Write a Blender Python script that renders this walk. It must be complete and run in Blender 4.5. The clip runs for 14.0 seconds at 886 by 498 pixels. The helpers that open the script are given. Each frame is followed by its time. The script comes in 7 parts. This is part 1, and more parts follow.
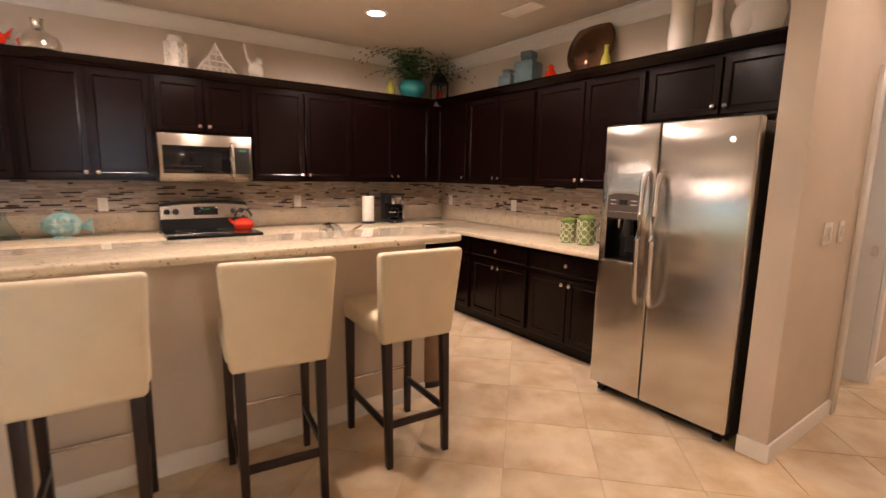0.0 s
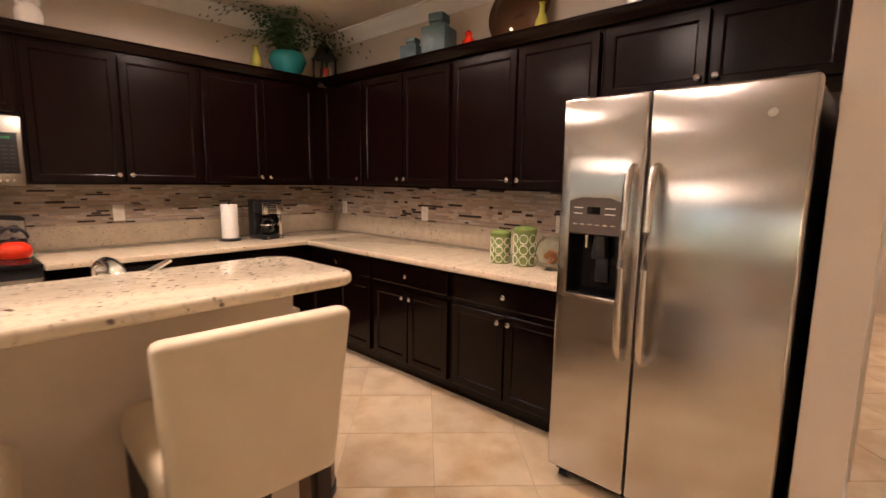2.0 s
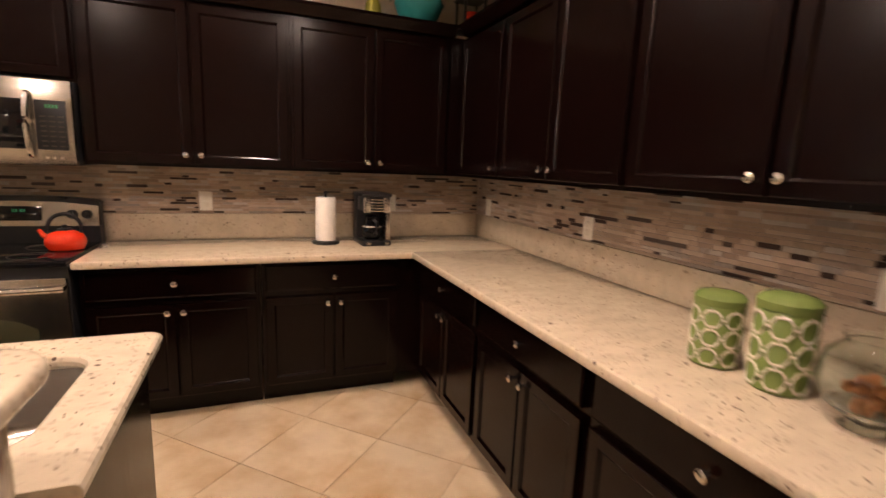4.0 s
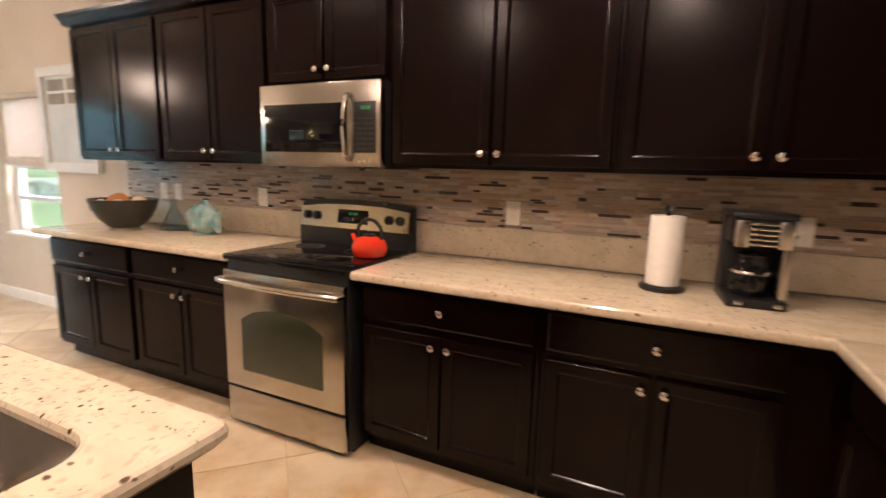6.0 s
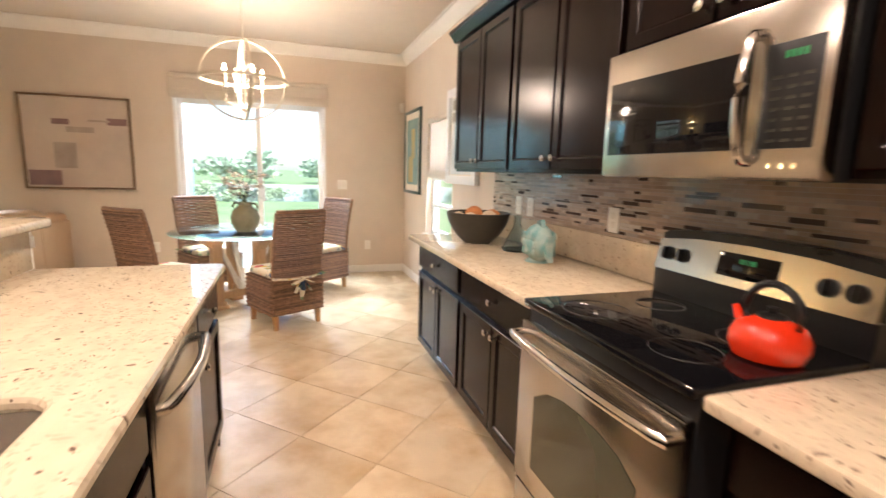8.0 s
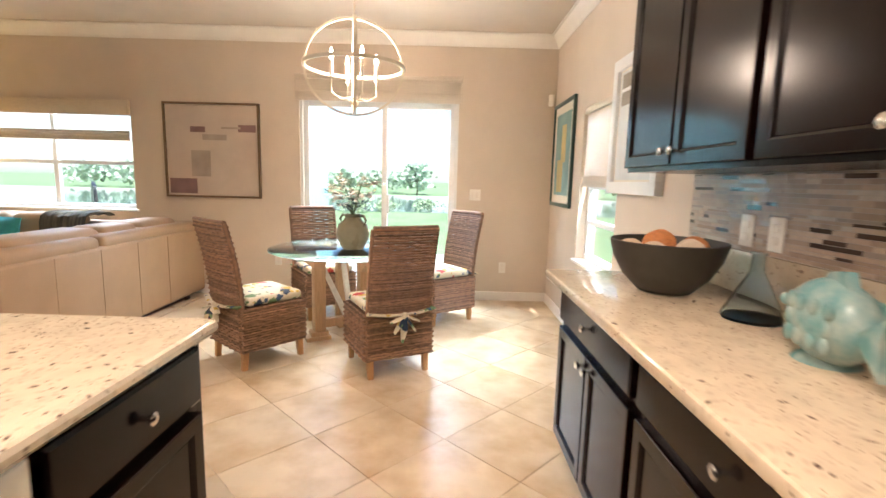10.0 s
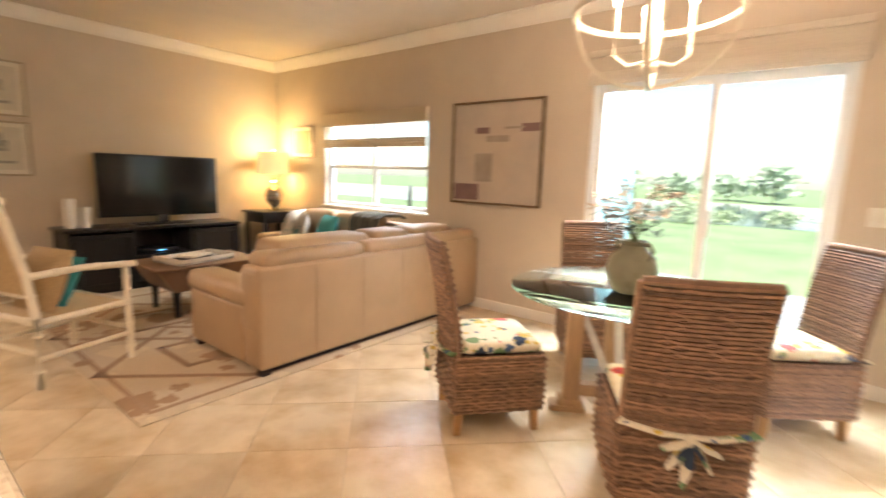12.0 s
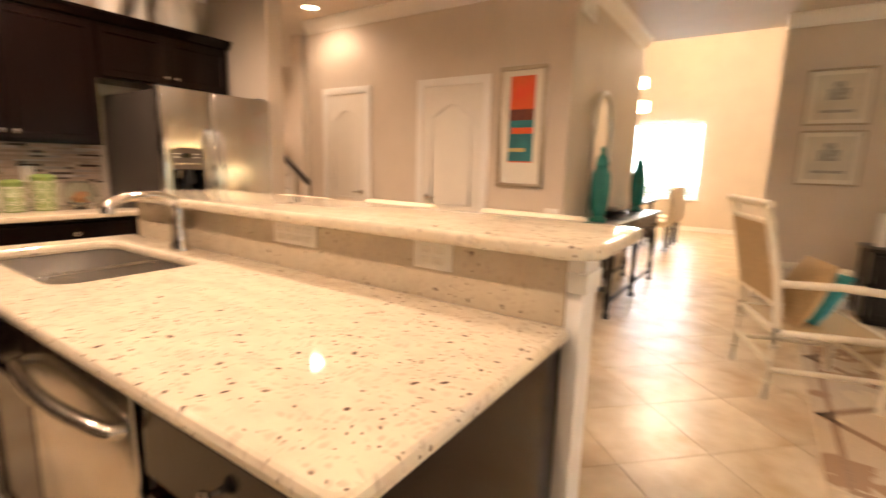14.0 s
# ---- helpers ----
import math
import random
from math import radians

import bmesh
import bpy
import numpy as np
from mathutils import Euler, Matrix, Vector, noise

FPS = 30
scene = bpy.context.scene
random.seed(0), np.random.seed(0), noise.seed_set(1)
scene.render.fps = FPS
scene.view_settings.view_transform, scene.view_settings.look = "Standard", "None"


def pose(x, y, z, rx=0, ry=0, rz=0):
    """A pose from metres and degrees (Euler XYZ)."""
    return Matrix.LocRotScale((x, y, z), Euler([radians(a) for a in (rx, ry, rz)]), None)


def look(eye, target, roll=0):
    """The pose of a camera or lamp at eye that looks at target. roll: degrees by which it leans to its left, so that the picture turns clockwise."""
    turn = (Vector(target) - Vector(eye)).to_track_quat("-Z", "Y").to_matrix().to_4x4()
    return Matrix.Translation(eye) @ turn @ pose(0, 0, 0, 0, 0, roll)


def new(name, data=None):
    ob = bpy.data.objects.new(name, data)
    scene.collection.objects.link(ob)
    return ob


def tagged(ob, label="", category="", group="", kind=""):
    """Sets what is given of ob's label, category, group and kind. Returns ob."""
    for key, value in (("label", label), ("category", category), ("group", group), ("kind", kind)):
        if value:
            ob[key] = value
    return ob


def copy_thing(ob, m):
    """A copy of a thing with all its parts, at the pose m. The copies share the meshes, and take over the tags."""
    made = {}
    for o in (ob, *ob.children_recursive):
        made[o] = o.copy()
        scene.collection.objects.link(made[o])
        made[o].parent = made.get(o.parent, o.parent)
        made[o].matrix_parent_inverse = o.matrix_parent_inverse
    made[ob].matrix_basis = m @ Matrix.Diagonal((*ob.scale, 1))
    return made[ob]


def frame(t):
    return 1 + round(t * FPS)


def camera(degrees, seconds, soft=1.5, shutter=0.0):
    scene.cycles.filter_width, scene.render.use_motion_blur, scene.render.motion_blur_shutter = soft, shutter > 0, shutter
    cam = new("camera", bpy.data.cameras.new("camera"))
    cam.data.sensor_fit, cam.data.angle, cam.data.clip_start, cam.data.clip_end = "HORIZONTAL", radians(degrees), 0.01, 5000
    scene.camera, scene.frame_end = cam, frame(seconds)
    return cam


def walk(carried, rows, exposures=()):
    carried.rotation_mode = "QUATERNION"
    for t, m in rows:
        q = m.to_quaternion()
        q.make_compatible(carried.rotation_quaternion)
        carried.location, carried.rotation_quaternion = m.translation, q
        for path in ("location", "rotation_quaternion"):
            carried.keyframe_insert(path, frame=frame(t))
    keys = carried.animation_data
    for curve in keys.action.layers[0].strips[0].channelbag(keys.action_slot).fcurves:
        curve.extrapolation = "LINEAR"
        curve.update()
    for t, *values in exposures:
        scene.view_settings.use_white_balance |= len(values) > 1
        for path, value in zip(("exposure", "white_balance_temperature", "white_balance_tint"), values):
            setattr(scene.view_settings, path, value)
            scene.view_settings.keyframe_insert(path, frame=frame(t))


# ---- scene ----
cam = camera(86.6, 14.0, shutter=0.5)
PATH = [
    (0, (-0.755, -5.095, 1.468), (0.393, -3.487, 1.156), 1.0),
    (0.5, (-0.617, -4.866, 1.447), (0.622, -3.325, 1.15), 1.0),
    (1, (-0.449, -4.629, 1.447), (0.889, -3.172, 1.155), 0.7),
    (1.5, (-0.263, -4.402, 1.441), (1.163, -3.029, 1.159), 0.6),
    (2, (-0.024, -4.225, 1.436), (1.431, -2.884, 1.147), 0.8),
    (2.2, (0.077, -4.151, 1.434), (1.527, -2.807, 1.135), 0.6),
    (4.3, (1.323, -3.206, 1.438), (1.873, -1.31, 1.115), 2.7),
    (4.5, (1.357, -3.097, 1.41), (1.784, -1.167, 1.104), 2.8),
    (5, (1.488, -2.838, 1.404), (1.505, -0.863, 1.086), 2.3),
    (5.5, (1.603, -2.575, 1.393), (1.166, -0.652, 1.059), 2.0),
    (6, (1.614, -2.345, 1.366), (0.786, -0.554, 1.037), 1.6),
    (6.5, (1.543, -2.091, 1.348), (0.358, -0.511, 1.031), 1.8),
    (7, (1.462, -1.866, 1.349), (-0.031, -0.572, 1.04), 2.2),
    (7.5, (1.329, -1.687, 1.354), (-0.403, -0.736, 1.044), 2.0),
    (8, (1.103, -1.501, 1.363), (-0.771, -0.881, 1.043), 1.6),
    (8.2, (1.017, -1.436, 1.349), (-0.894, -0.931, 1.041), 1.5),
    (10.5, (-0.335, -1.157, 1.313), (-2.31, -1.282, 1.026), 1.6),
    (11, (-0.642, -1.148, 1.328), (-2.59, -1.496, 1.042), 1.8),
    (11.5, (-0.851, -1.047, 1.378), (-2.682, -1.796, 1.083), 2.0),
    (12, (-1.182, -1.156, 1.346), (-2.736, -2.376, 1.038), 1.9),
    (12.5, (-1.411, -1.166, 1.391), (-2.439, -2.845, 1.039), 2.1),
    (12.7, (-1.444, -1.201, 1.335), (-2.232, -3.009, 1.005), 1.9),
    (13, (-1.541, -1.288, 1.335), (-1.854, -3.232, 0.981), 2.2),
    (13.5, (-1.605, -1.401, 1.303), (-1.152, -3.317, 0.951), 1.8),
    (14, (-1.633, -1.464, 1.289), (-0.54, -3.102, 0.943), 1.6),
]
EXPOSURES = [(0, 1.04, 5950, 18), (5, 0.66, 6100, 17), (7.5, 1.06, 5950, 13), (11, 1.15, 5850, 11), (12.5, 1.13, 6850, 15), (14, 1.15, 6850, 16)]
walk(cam, [(t, look(eye, target, roll)) for t, eye, target, roll in PATH], EXPOSURES)

# ---- light ----
world = bpy.data.worlds.new("sky")
scene.world = world
world.use_nodes = True
sky = world.node_tree.nodes.new("ShaderNodeTexSky")
sky.sky_type, sky.sun_disc = "NISHITA", False
sky.sun_elevation, sky.sun_rotation = radians(52), radians(75)
world.node_tree.links.new(sky.outputs[0], world.node_tree.nodes["Background"].inputs[0])
world.node_tree.nodes["Background"].inputs[1].default_value = 0.15

sun = new("sun", bpy.data.lights.new("sun", "SUN"))
sun.data.energy, sun.data.angle, sun.data.color = 5.0, radians(0.6), (1.0, 0.95, 0.86)
sun.matrix_world = look((0, 0, 0), (-math.sin(radians(75)) * math.cos(radians(52)), -math.cos(radians(75)) * math.cos(radians(52)), -math.sin(radians(52))))

WARM = (1.0, 0.75, 0.56)
# unseen additions: (-0.6, -1.22) is assumed, (5.0, -4.8) brightens the stairs
DOWNLIGHTS = [(1.26, -1.22), (-0.6, -1.22), (0.0, -2.75), (1.65, -2.62), (2.37, -4.92), (5.0, -4.8)]


def window_light(name, eye, target, w, h, power):
    d = bpy.data.lights.new(name, "AREA")
    d.shape, d.size, d.size_y, d.energy, d.color = "RECTANGLE", w, h, power, (0.84, 0.92, 1.0)
    ob = new(name, d)
    ob.matrix_world = look(eye, target)
    return ob


window_light("slider_daylight", (-6.35, -1.85, 3.15), (-3.4, -1.85, 0.2), 1.7, 1.4, 255)
window_light("living_window_daylight", (-6.2, -5.5, 2.9), (-3.6, -5.5, 0.2), 1.7, 1.2, 190)
window_light("side_window_daylight", (-3.72, 1.0, 2.3), (-3.6, -1.6, 0.1), 1.0, 0.8, 110)
window_light("foyer_daylight", (0.4, -14.1, 1.9), (0.2, -9.0, 1.2), 1.8, 1.9, 200)


# ---- helpers for meshes ----
def box(bm, x0, x1, y0, y1, z0, z1, b=0.0, seg=2):
    t = bmesh.new() if b else bm
    vs = [t.verts.new((x, y, z)) for x in (x0, x1) for y in (y0, y1) for z in (z0, z1)]
    for f in ((0, 1, 3, 2), (4, 6, 7, 5), (0, 4, 5, 1), (2, 3, 7, 6), (0, 2, 6, 4), (1, 5, 7, 3)):
        t.faces.new([vs[i] for i in f])
    if b:
        bmesh.ops.bevel(t, geom=t.edges[:], offset=b, segments=seg, affect="EDGES", profile=0.5)
        join(bm, t)
    return bm


def join(bm, t, m=None):
    if m is not None:
        t.transform(m)
    me = bpy.data.meshes.new("tmp")
    t.to_mesh(me)
    t.free()
    bm.from_mesh(me)
    bpy.data.meshes.remove(me)


def cyl(bm, p0, p1, r0, r1=None, seg=14):
    p0, p1 = Vector(p0), Vector(p1)
    r1 = r0 if r1 is None else r1
    q = (p1 - p0).to_track_quat("Z", "Y")
    ring = []
    for p, r in ((p0, r0), (p1, r1)):
        ring.append([bm.verts.new(p + q @ Vector((r * math.cos(a), r * math.sin(a), 0))) for a in [2 * math.pi * i / seg for i in range(seg)]])
    for i in range(seg):
        bm.faces.new((ring[0][i], ring[0][(i + 1) % seg], ring[1][(i + 1) % seg], ring[1][i]))
    bm.faces.new(ring[0][::-1])
    bm.faces.new(ring[1])
    return bm


def lathe(bm, prof, c=(0, 0, 0), seg=28, sx=1.0, sy=1.0):
    rings = []
    for r, z in prof:
        rings.append([bm.verts.new((c[0] + sx * max(r, 1e-4) * math.cos(2 * math.pi * i / seg), c[1] + sy * max(r, 1e-4) * math.sin(2 * math.pi * i / seg), c[2] + z)) for i in range(seg)])
    for a, b in zip(rings, rings[1:]):
        for i in range(seg):
            bm.faces.new((a[i], a[(i + 1) % seg], b[(i + 1) % seg], b[i]))
    bm.faces.new(rings[0][::-1])
    bm.faces.new(rings[-1])
    return bm


def tube(bm, pts, r, seg=8, closed=False, flat=1.0):
    pts = [Vector(p) for p in pts]
    n = len(pts)
    rings = []
    for i, p in enumerate(pts):
        a = pts[(i - 1) % n] if closed or i else p
        b = pts[(i + 1) % n] if closed or i < n - 1 else p
        q = (b - a).normalized().to_track_quat("Z", "Y")
        rr = r[i] if isinstance(r, (list, tuple)) else r
        rings.append([bm.verts.new(p + q @ Vector((rr * math.cos(2 * math.pi * k / seg), flat * rr * math.sin(2 * math.pi * k / seg), 0))) for k in range(seg)])
    for i in range(n if closed else n - 1):
        a, b = rings[i], rings[(i + 1) % n]
        for k in range(seg):
            bm.faces.new((a[k], a[(k + 1) % seg], b[(k + 1) % seg], b[k]))
    if not closed:
        bm.faces.new(rings[0][::-1])
        bm.faces.new(rings[-1])
    return bm


def ball(bm, c, r, sx=1, sy=1, sz=1, u=16, v=10):
    t = bmesh.new()
    bmesh.ops.create_uvsphere(t, u_segments=u, v_segments=v, radius=r)
    join(bm, t, Matrix.Translation(c) @ Matrix.Diagonal((sx, sy, sz, 1)))
    return bm


def prism(bm, poly, y0, y1, m=None):
    """A polygon in x and z, drawn out along y."""
    t = bmesh.new()
    a = [t.verts.new((x, y0, z)) for x, z in poly]
    b = [t.verts.new((x, y1, z)) for x, z in poly]
    t.faces.new(a)
    t.faces.new(b[::-1])
    for i in range(len(poly)):
        j = (i + 1) % len(poly)
        t.faces.new((a[j], a[i], b[i], b[j]))
    bmesh.ops.recalc_face_normals(t, faces=t.faces[:])
    join(bm, t, m)
    return bm


def soft_box(bm, x0, x1, y0, y1, z0, z1, r=0.05, puff=0.0, cuts=4):
    """A cushion: a box with wide round edges and a slightly puffed middle."""
    t = bmesh.new()
    box(t, x0, x1, y0, y1, z0, z1)
    bmesh.ops.bevel(t, geom=t.edges[:], offset=r, segments=4, affect="EDGES", profile=0.5)
    if puff:
        bmesh.ops.subdivide_edges(t, edges=[e for e in t.edges if e.calc_length() > 3 * r], cuts=cuts, use_grid_fill=True)
        cx, cy, cz = (x0 + x1) / 2, (y0 + y1) / 2, (z0 + z1) / 2
        for v in t.verts:
            u, w, h = (v.co.x - cx) / (x1 - x0) * 2, (v.co.y - cy) / (y1 - y0) * 2, (v.co.z - cz) / (z1 - z0) * 2
            k = puff * (1 - min(1, abs(u)) ** 2) * (1 - min(1, abs(w)) ** 2)
            v.co.z += k * (1 if h > 0 else -0.3)
    join(bm, t)
    return bm


def finish(bm, name, material, smooth=40):
    bmesh.ops.recalc_face_normals(bm, faces=bm.faces[:])
    me = bpy.data.meshes.new(name)
    bm.to_mesh(me)
    bm.free()
    if smooth:
        me.polygons.foreach_set("use_smooth", [True] * len(me.polygons))
        me.set_sharp_from_angle(angle=radians(smooth))
    for m in material if isinstance(material, (list, tuple)) else [material]:
        me.materials.append(m)
    return me


def part(name, bm, material, parent, label="", at=None, smooth=40):
    ob = new(name, finish(bm, name, material, smooth))
    ob.parent = parent
    if at is not None:
        ob.matrix_basis = at
    if label:
        ob["label"] = label
    return ob


def thing(name, m, label, category, group=""):
    ob = new(name)
    ob.empty_display_size = 0.1
    ob.matrix_basis = m
    return tagged(ob, label, category, group)


def solid(name, bm, material, label, category, group="", m=None, smooth=40):
    ob = new(name, finish(bm, name, material, smooth))
    if m is not None:
        ob.matrix_basis = m
    return tagged(ob, label, category, group)


def structure(name, bm, material, label, category, smooth=30):
    return tagged(new(name, finish(bm, name, material, smooth)), label, category, "", "structure")


# ---- materials ----
def mat(name, color, rough=0.5, metal=0.0, grain=0.0, scale=20.0, stretch=(1, 1, 1), bump=0.0, bump_scale=60.0, stain=0.0, stain_scale=1.5, rvar=0.0, coat=0.0, island=0.0, emit=0.0, trans=0.0, ior=1.45, color2=None, sheen=0.0, alpha=1.0, piece=0.0):
    m = bpy.data.materials.new(name)
    m.use_nodes = True
    nt = m.node_tree
    N, L = nt.nodes, nt.links.new
    p = N["Principled BSDF"]
    p.inputs["Roughness"].default_value, p.inputs["Metallic"].default_value = rough, metal
    p.inputs["IOR"].default_value = ior
    p.inputs["Coat Weight"].default_value = coat
    p.inputs["Coat Roughness"].default_value = 0.12
    p.inputs["Transmission Weight"].default_value = trans
    p.inputs["Sheen Weight"].default_value = sheen
    p.inputs["Alpha"].default_value = alpha
    tc = N.new("ShaderNodeTexCoord")
    mp = N.new("ShaderNodeMapping")
    mp.inputs["Scale"].default_value = stretch
    L(tc.outputs["Object"], mp.inputs["Vector"])
    if piece:
        own = N.new("ShaderNodeVectorMath")
        own.operation = "MULTIPLY"
        L(N.new("ShaderNodeObjectInfo").outputs["Random"], own.inputs[0])
        own.inputs[1].default_value = (37, 61, 23)
        L(own.outputs[0], mp.inputs["Location"])
    base = N.new("ShaderNodeRGB")
    base.outputs[0].default_value = (*color, 1)
    out = base.outputs[0]

    def mix(a, b, fac, mode="MIX"):
        x = N.new("ShaderNodeMix")
        x.data_type, x.blend_type = "RGBA", mode
        if isinstance(fac, float):
            x.inputs["Factor"].default_value = fac
        else:
            L(fac, x.inputs["Factor"])
        L(a, x.inputs["A"])
        if isinstance(b, tuple):
            x.inputs["B"].default_value = (*b, 1)
        else:
            L(b, x.inputs["B"])
        return x.outputs["Result"]

    def noise_at(s, detail=6):
        n = N.new("ShaderNodeTexNoise")
        n.inputs["Scale"].default_value, n.inputs["Detail"].default_value = s, detail
        L(mp.outputs[0], n.inputs["Vector"])
        return n

    def ramp(socket, lo, hi, a=0.0, b=1.0):
        r = N.new("ShaderNodeMapRange")
        r.inputs["From Min"].default_value, r.inputs["From Max"].default_value = lo, hi
        r.inputs["To Min"].default_value, r.inputs["To Max"].default_value = a, b
        L(socket, r.inputs["Value"])
        return r.outputs[0]

    if grain:
        n = noise_at(scale)
        c2 = color2 or tuple(c * 0.45 for c in color)
        out = mix(out, c2, ramp(n.outputs["Fac"], 0.38, 0.72, 0, grain))
    if stain:
        n = noise_at(stain_scale, 3)
        out = mix(out, tuple(c * 0.62 for c in color), ramp(n.outputs["Fac"], 0.42, 0.75, 0, stain))
    if island or piece:
        if island:
            g = N.new("ShaderNodeNewGeometry").outputs["Random Per Island"]
        else:
            g = N.new("ShaderNodeObjectInfo").outputs["Random"]
        h = N.new("ShaderNodeHueSaturation")
        L(ramp(g, 0, 1, 1 - (island or piece), 1 + (island or piece)), h.inputs["Value"])
        L(out, h.inputs["Color"])
        out = h.outputs[0]
    L(out, p.inputs["Base Color"])
    if emit:
        L(out, p.inputs["Emission Color"])
        p.inputs["Emission Strength"].default_value = emit
    if rvar:
        n = noise_at(stain_scale * 4, 4)
        L(ramp(n.outputs["Fac"], 0.3, 0.7, max(0.02, rough - rvar), rough + rvar), p.inputs["Roughness"])
    if bump:
        n = noise_at(bump_scale, 5)
        b = N.new("ShaderNodeBump")
        b.inputs["Strength"].default_value, b.inputs["Distance"].default_value = bump, 0.004
        L(n.outputs["Fac"], b.inputs["Height"])
        L(b.outputs[0], p.inputs["Normal"])
    m["nodes_made"] = 1
    return m


def extend(m):
    nt = m.node_tree
    p = nt.nodes["Principled BSDF"]
    old = p.inputs["Base Color"].links[0].from_socket
    return nt, nt.nodes, nt.links.new, p, old


def granite(name, cream=(0.66, 0.555, 0.40), spots=0.0):
    m = mat(name, cream, 0.065, 0, 0.6, 11, (1, 1.6, 1), 0, 60, 0.15, 2.2, 0.0, 0.0, color2=tuple(c * 0.74 for c in cream))
    nt, N, L, p, old = extend(m)
    tc = N.new("ShaderNodeTexCoord")
    warp = N.new("ShaderNodeTexNoise")
    warp.inputs["Scale"].default_value = 7
    L(tc.outputs["Object"], warp.inputs["Vector"])
    add = N.new("ShaderNodeMix")
    add.data_type = "VECTOR"
    add.inputs["Factor"].default_value = 0.10
    L(tc.outputs["Object"], add.inputs[4])
    L(warp.outputs["Color"], add.inputs[5])
    cloud = N.new("ShaderNodeTexNoise")
    cloud.inputs["Scale"].default_value, cloud.inputs["Detail"].default_value = 2.5, 3
    L(tc.outputs["Object"], cloud.inputs["Vector"])
    for scale, lo, hi, col, rare, much in ((44, 0.17, 0.30, (0.09, 0.05, 0.04), 0.89 - spots, 0.95), (84, 0.20, 0.36, (0.13, 0.08, 0.06), 0.89 - spots, 0.85), (70, 0.2, 0.6, (0.42, 0.33, 0.24), 0.62, 0.5)):
        v = N.new("ShaderNodeTexVoronoi")
        v.inputs["Scale"].default_value = scale
        L(add.outputs[1], v.inputs["Vector"])
        a = N.new("ShaderNodeMapRange")
        a.inputs["From Min"].default_value, a.inputs["From Max"].default_value, a.inputs["To Min"].default_value, a.inputs["To Max"].default_value = lo, hi, much, 0
        L(v.outputs["Distance"], a.inputs["Value"])
        sep = N.new("ShaderNodeSeparateColor")
        L(v.outputs["Color"], sep.inputs[0])
        both = N.new("ShaderNodeMath")  # few grains per patch, more where the stone is cloudy
        both.operation = "MULTIPLY_ADD"
        L(cloud.outputs["Fac"], both.inputs[0])
        both.inputs[1].default_value = 0.45
        L(sep.outputs[0], both.inputs[2])
        gr = N.new("ShaderNodeMapRange")
        gr.inputs["From Min"].default_value, gr.inputs["From Max"].default_value = rare + 0.22, rare + 0.26
        L(both.outputs[0], gr.inputs["Value"])
        mu = N.new("ShaderNodeMath")
        mu.operation = "MULTIPLY"
        L(a.outputs[0], mu.inputs[0])
        L(gr.outputs[0], mu.inputs[1])
        x = N.new("ShaderNodeMix")
        x.data_type = "RGBA"
        L(mu.outputs[0], x.inputs["Factor"])
        L(old, x.inputs["A"])
        x.inputs["B"].default_value = (*col, 1)
        old = x.outputs["Result"]
    L(old, p.inputs["Base Color"])
    return m


def palette(m, colors, per="island", glass=0.0):
    """Each piece takes one of the colours by chance; past the mark glass it is polished glass, below it honed stone."""
    nt, N, L, p, old = extend(m)
    g = N.new("ShaderNodeNewGeometry").outputs["Random Per Island"] if per == "island" else N.new("ShaderNodeObjectInfo").outputs["Random"]
    r = N.new("ShaderNodeValToRGB")
    r.color_ramp.interpolation = "CONSTANT"
    e = r.color_ramp.elements
    while len(e) < len(colors):
        e.new(0.5)
    for i, (pos, c) in enumerate(colors):
        e[i].position, e[i].color = pos, (*c, 1)
    L(g, r.inputs[0])
    x = N.new("ShaderNodeMix")
    x.data_type, x.blend_type = "RGBA", "MULTIPLY"
    x.inputs["Factor"].default_value = 1.0
    L(old, x.inputs["A"])
    L(r.outputs[0], x.inputs["B"])
    L(x.outputs["Result"], p.inputs["Base Color"])
    if glass:
        step = N.new("ShaderNodeMapRange")
        step.inputs["From Min"].default_value, step.inputs["From Max"].default_value = glass, glass + 0.001
        step.inputs["To Min"].default_value, step.inputs["To Max"].default_value = 0.34, 0.06
        L(g, step.inputs["Value"])
        L(step.outputs[0], p.inputs["Roughness"])
    return m


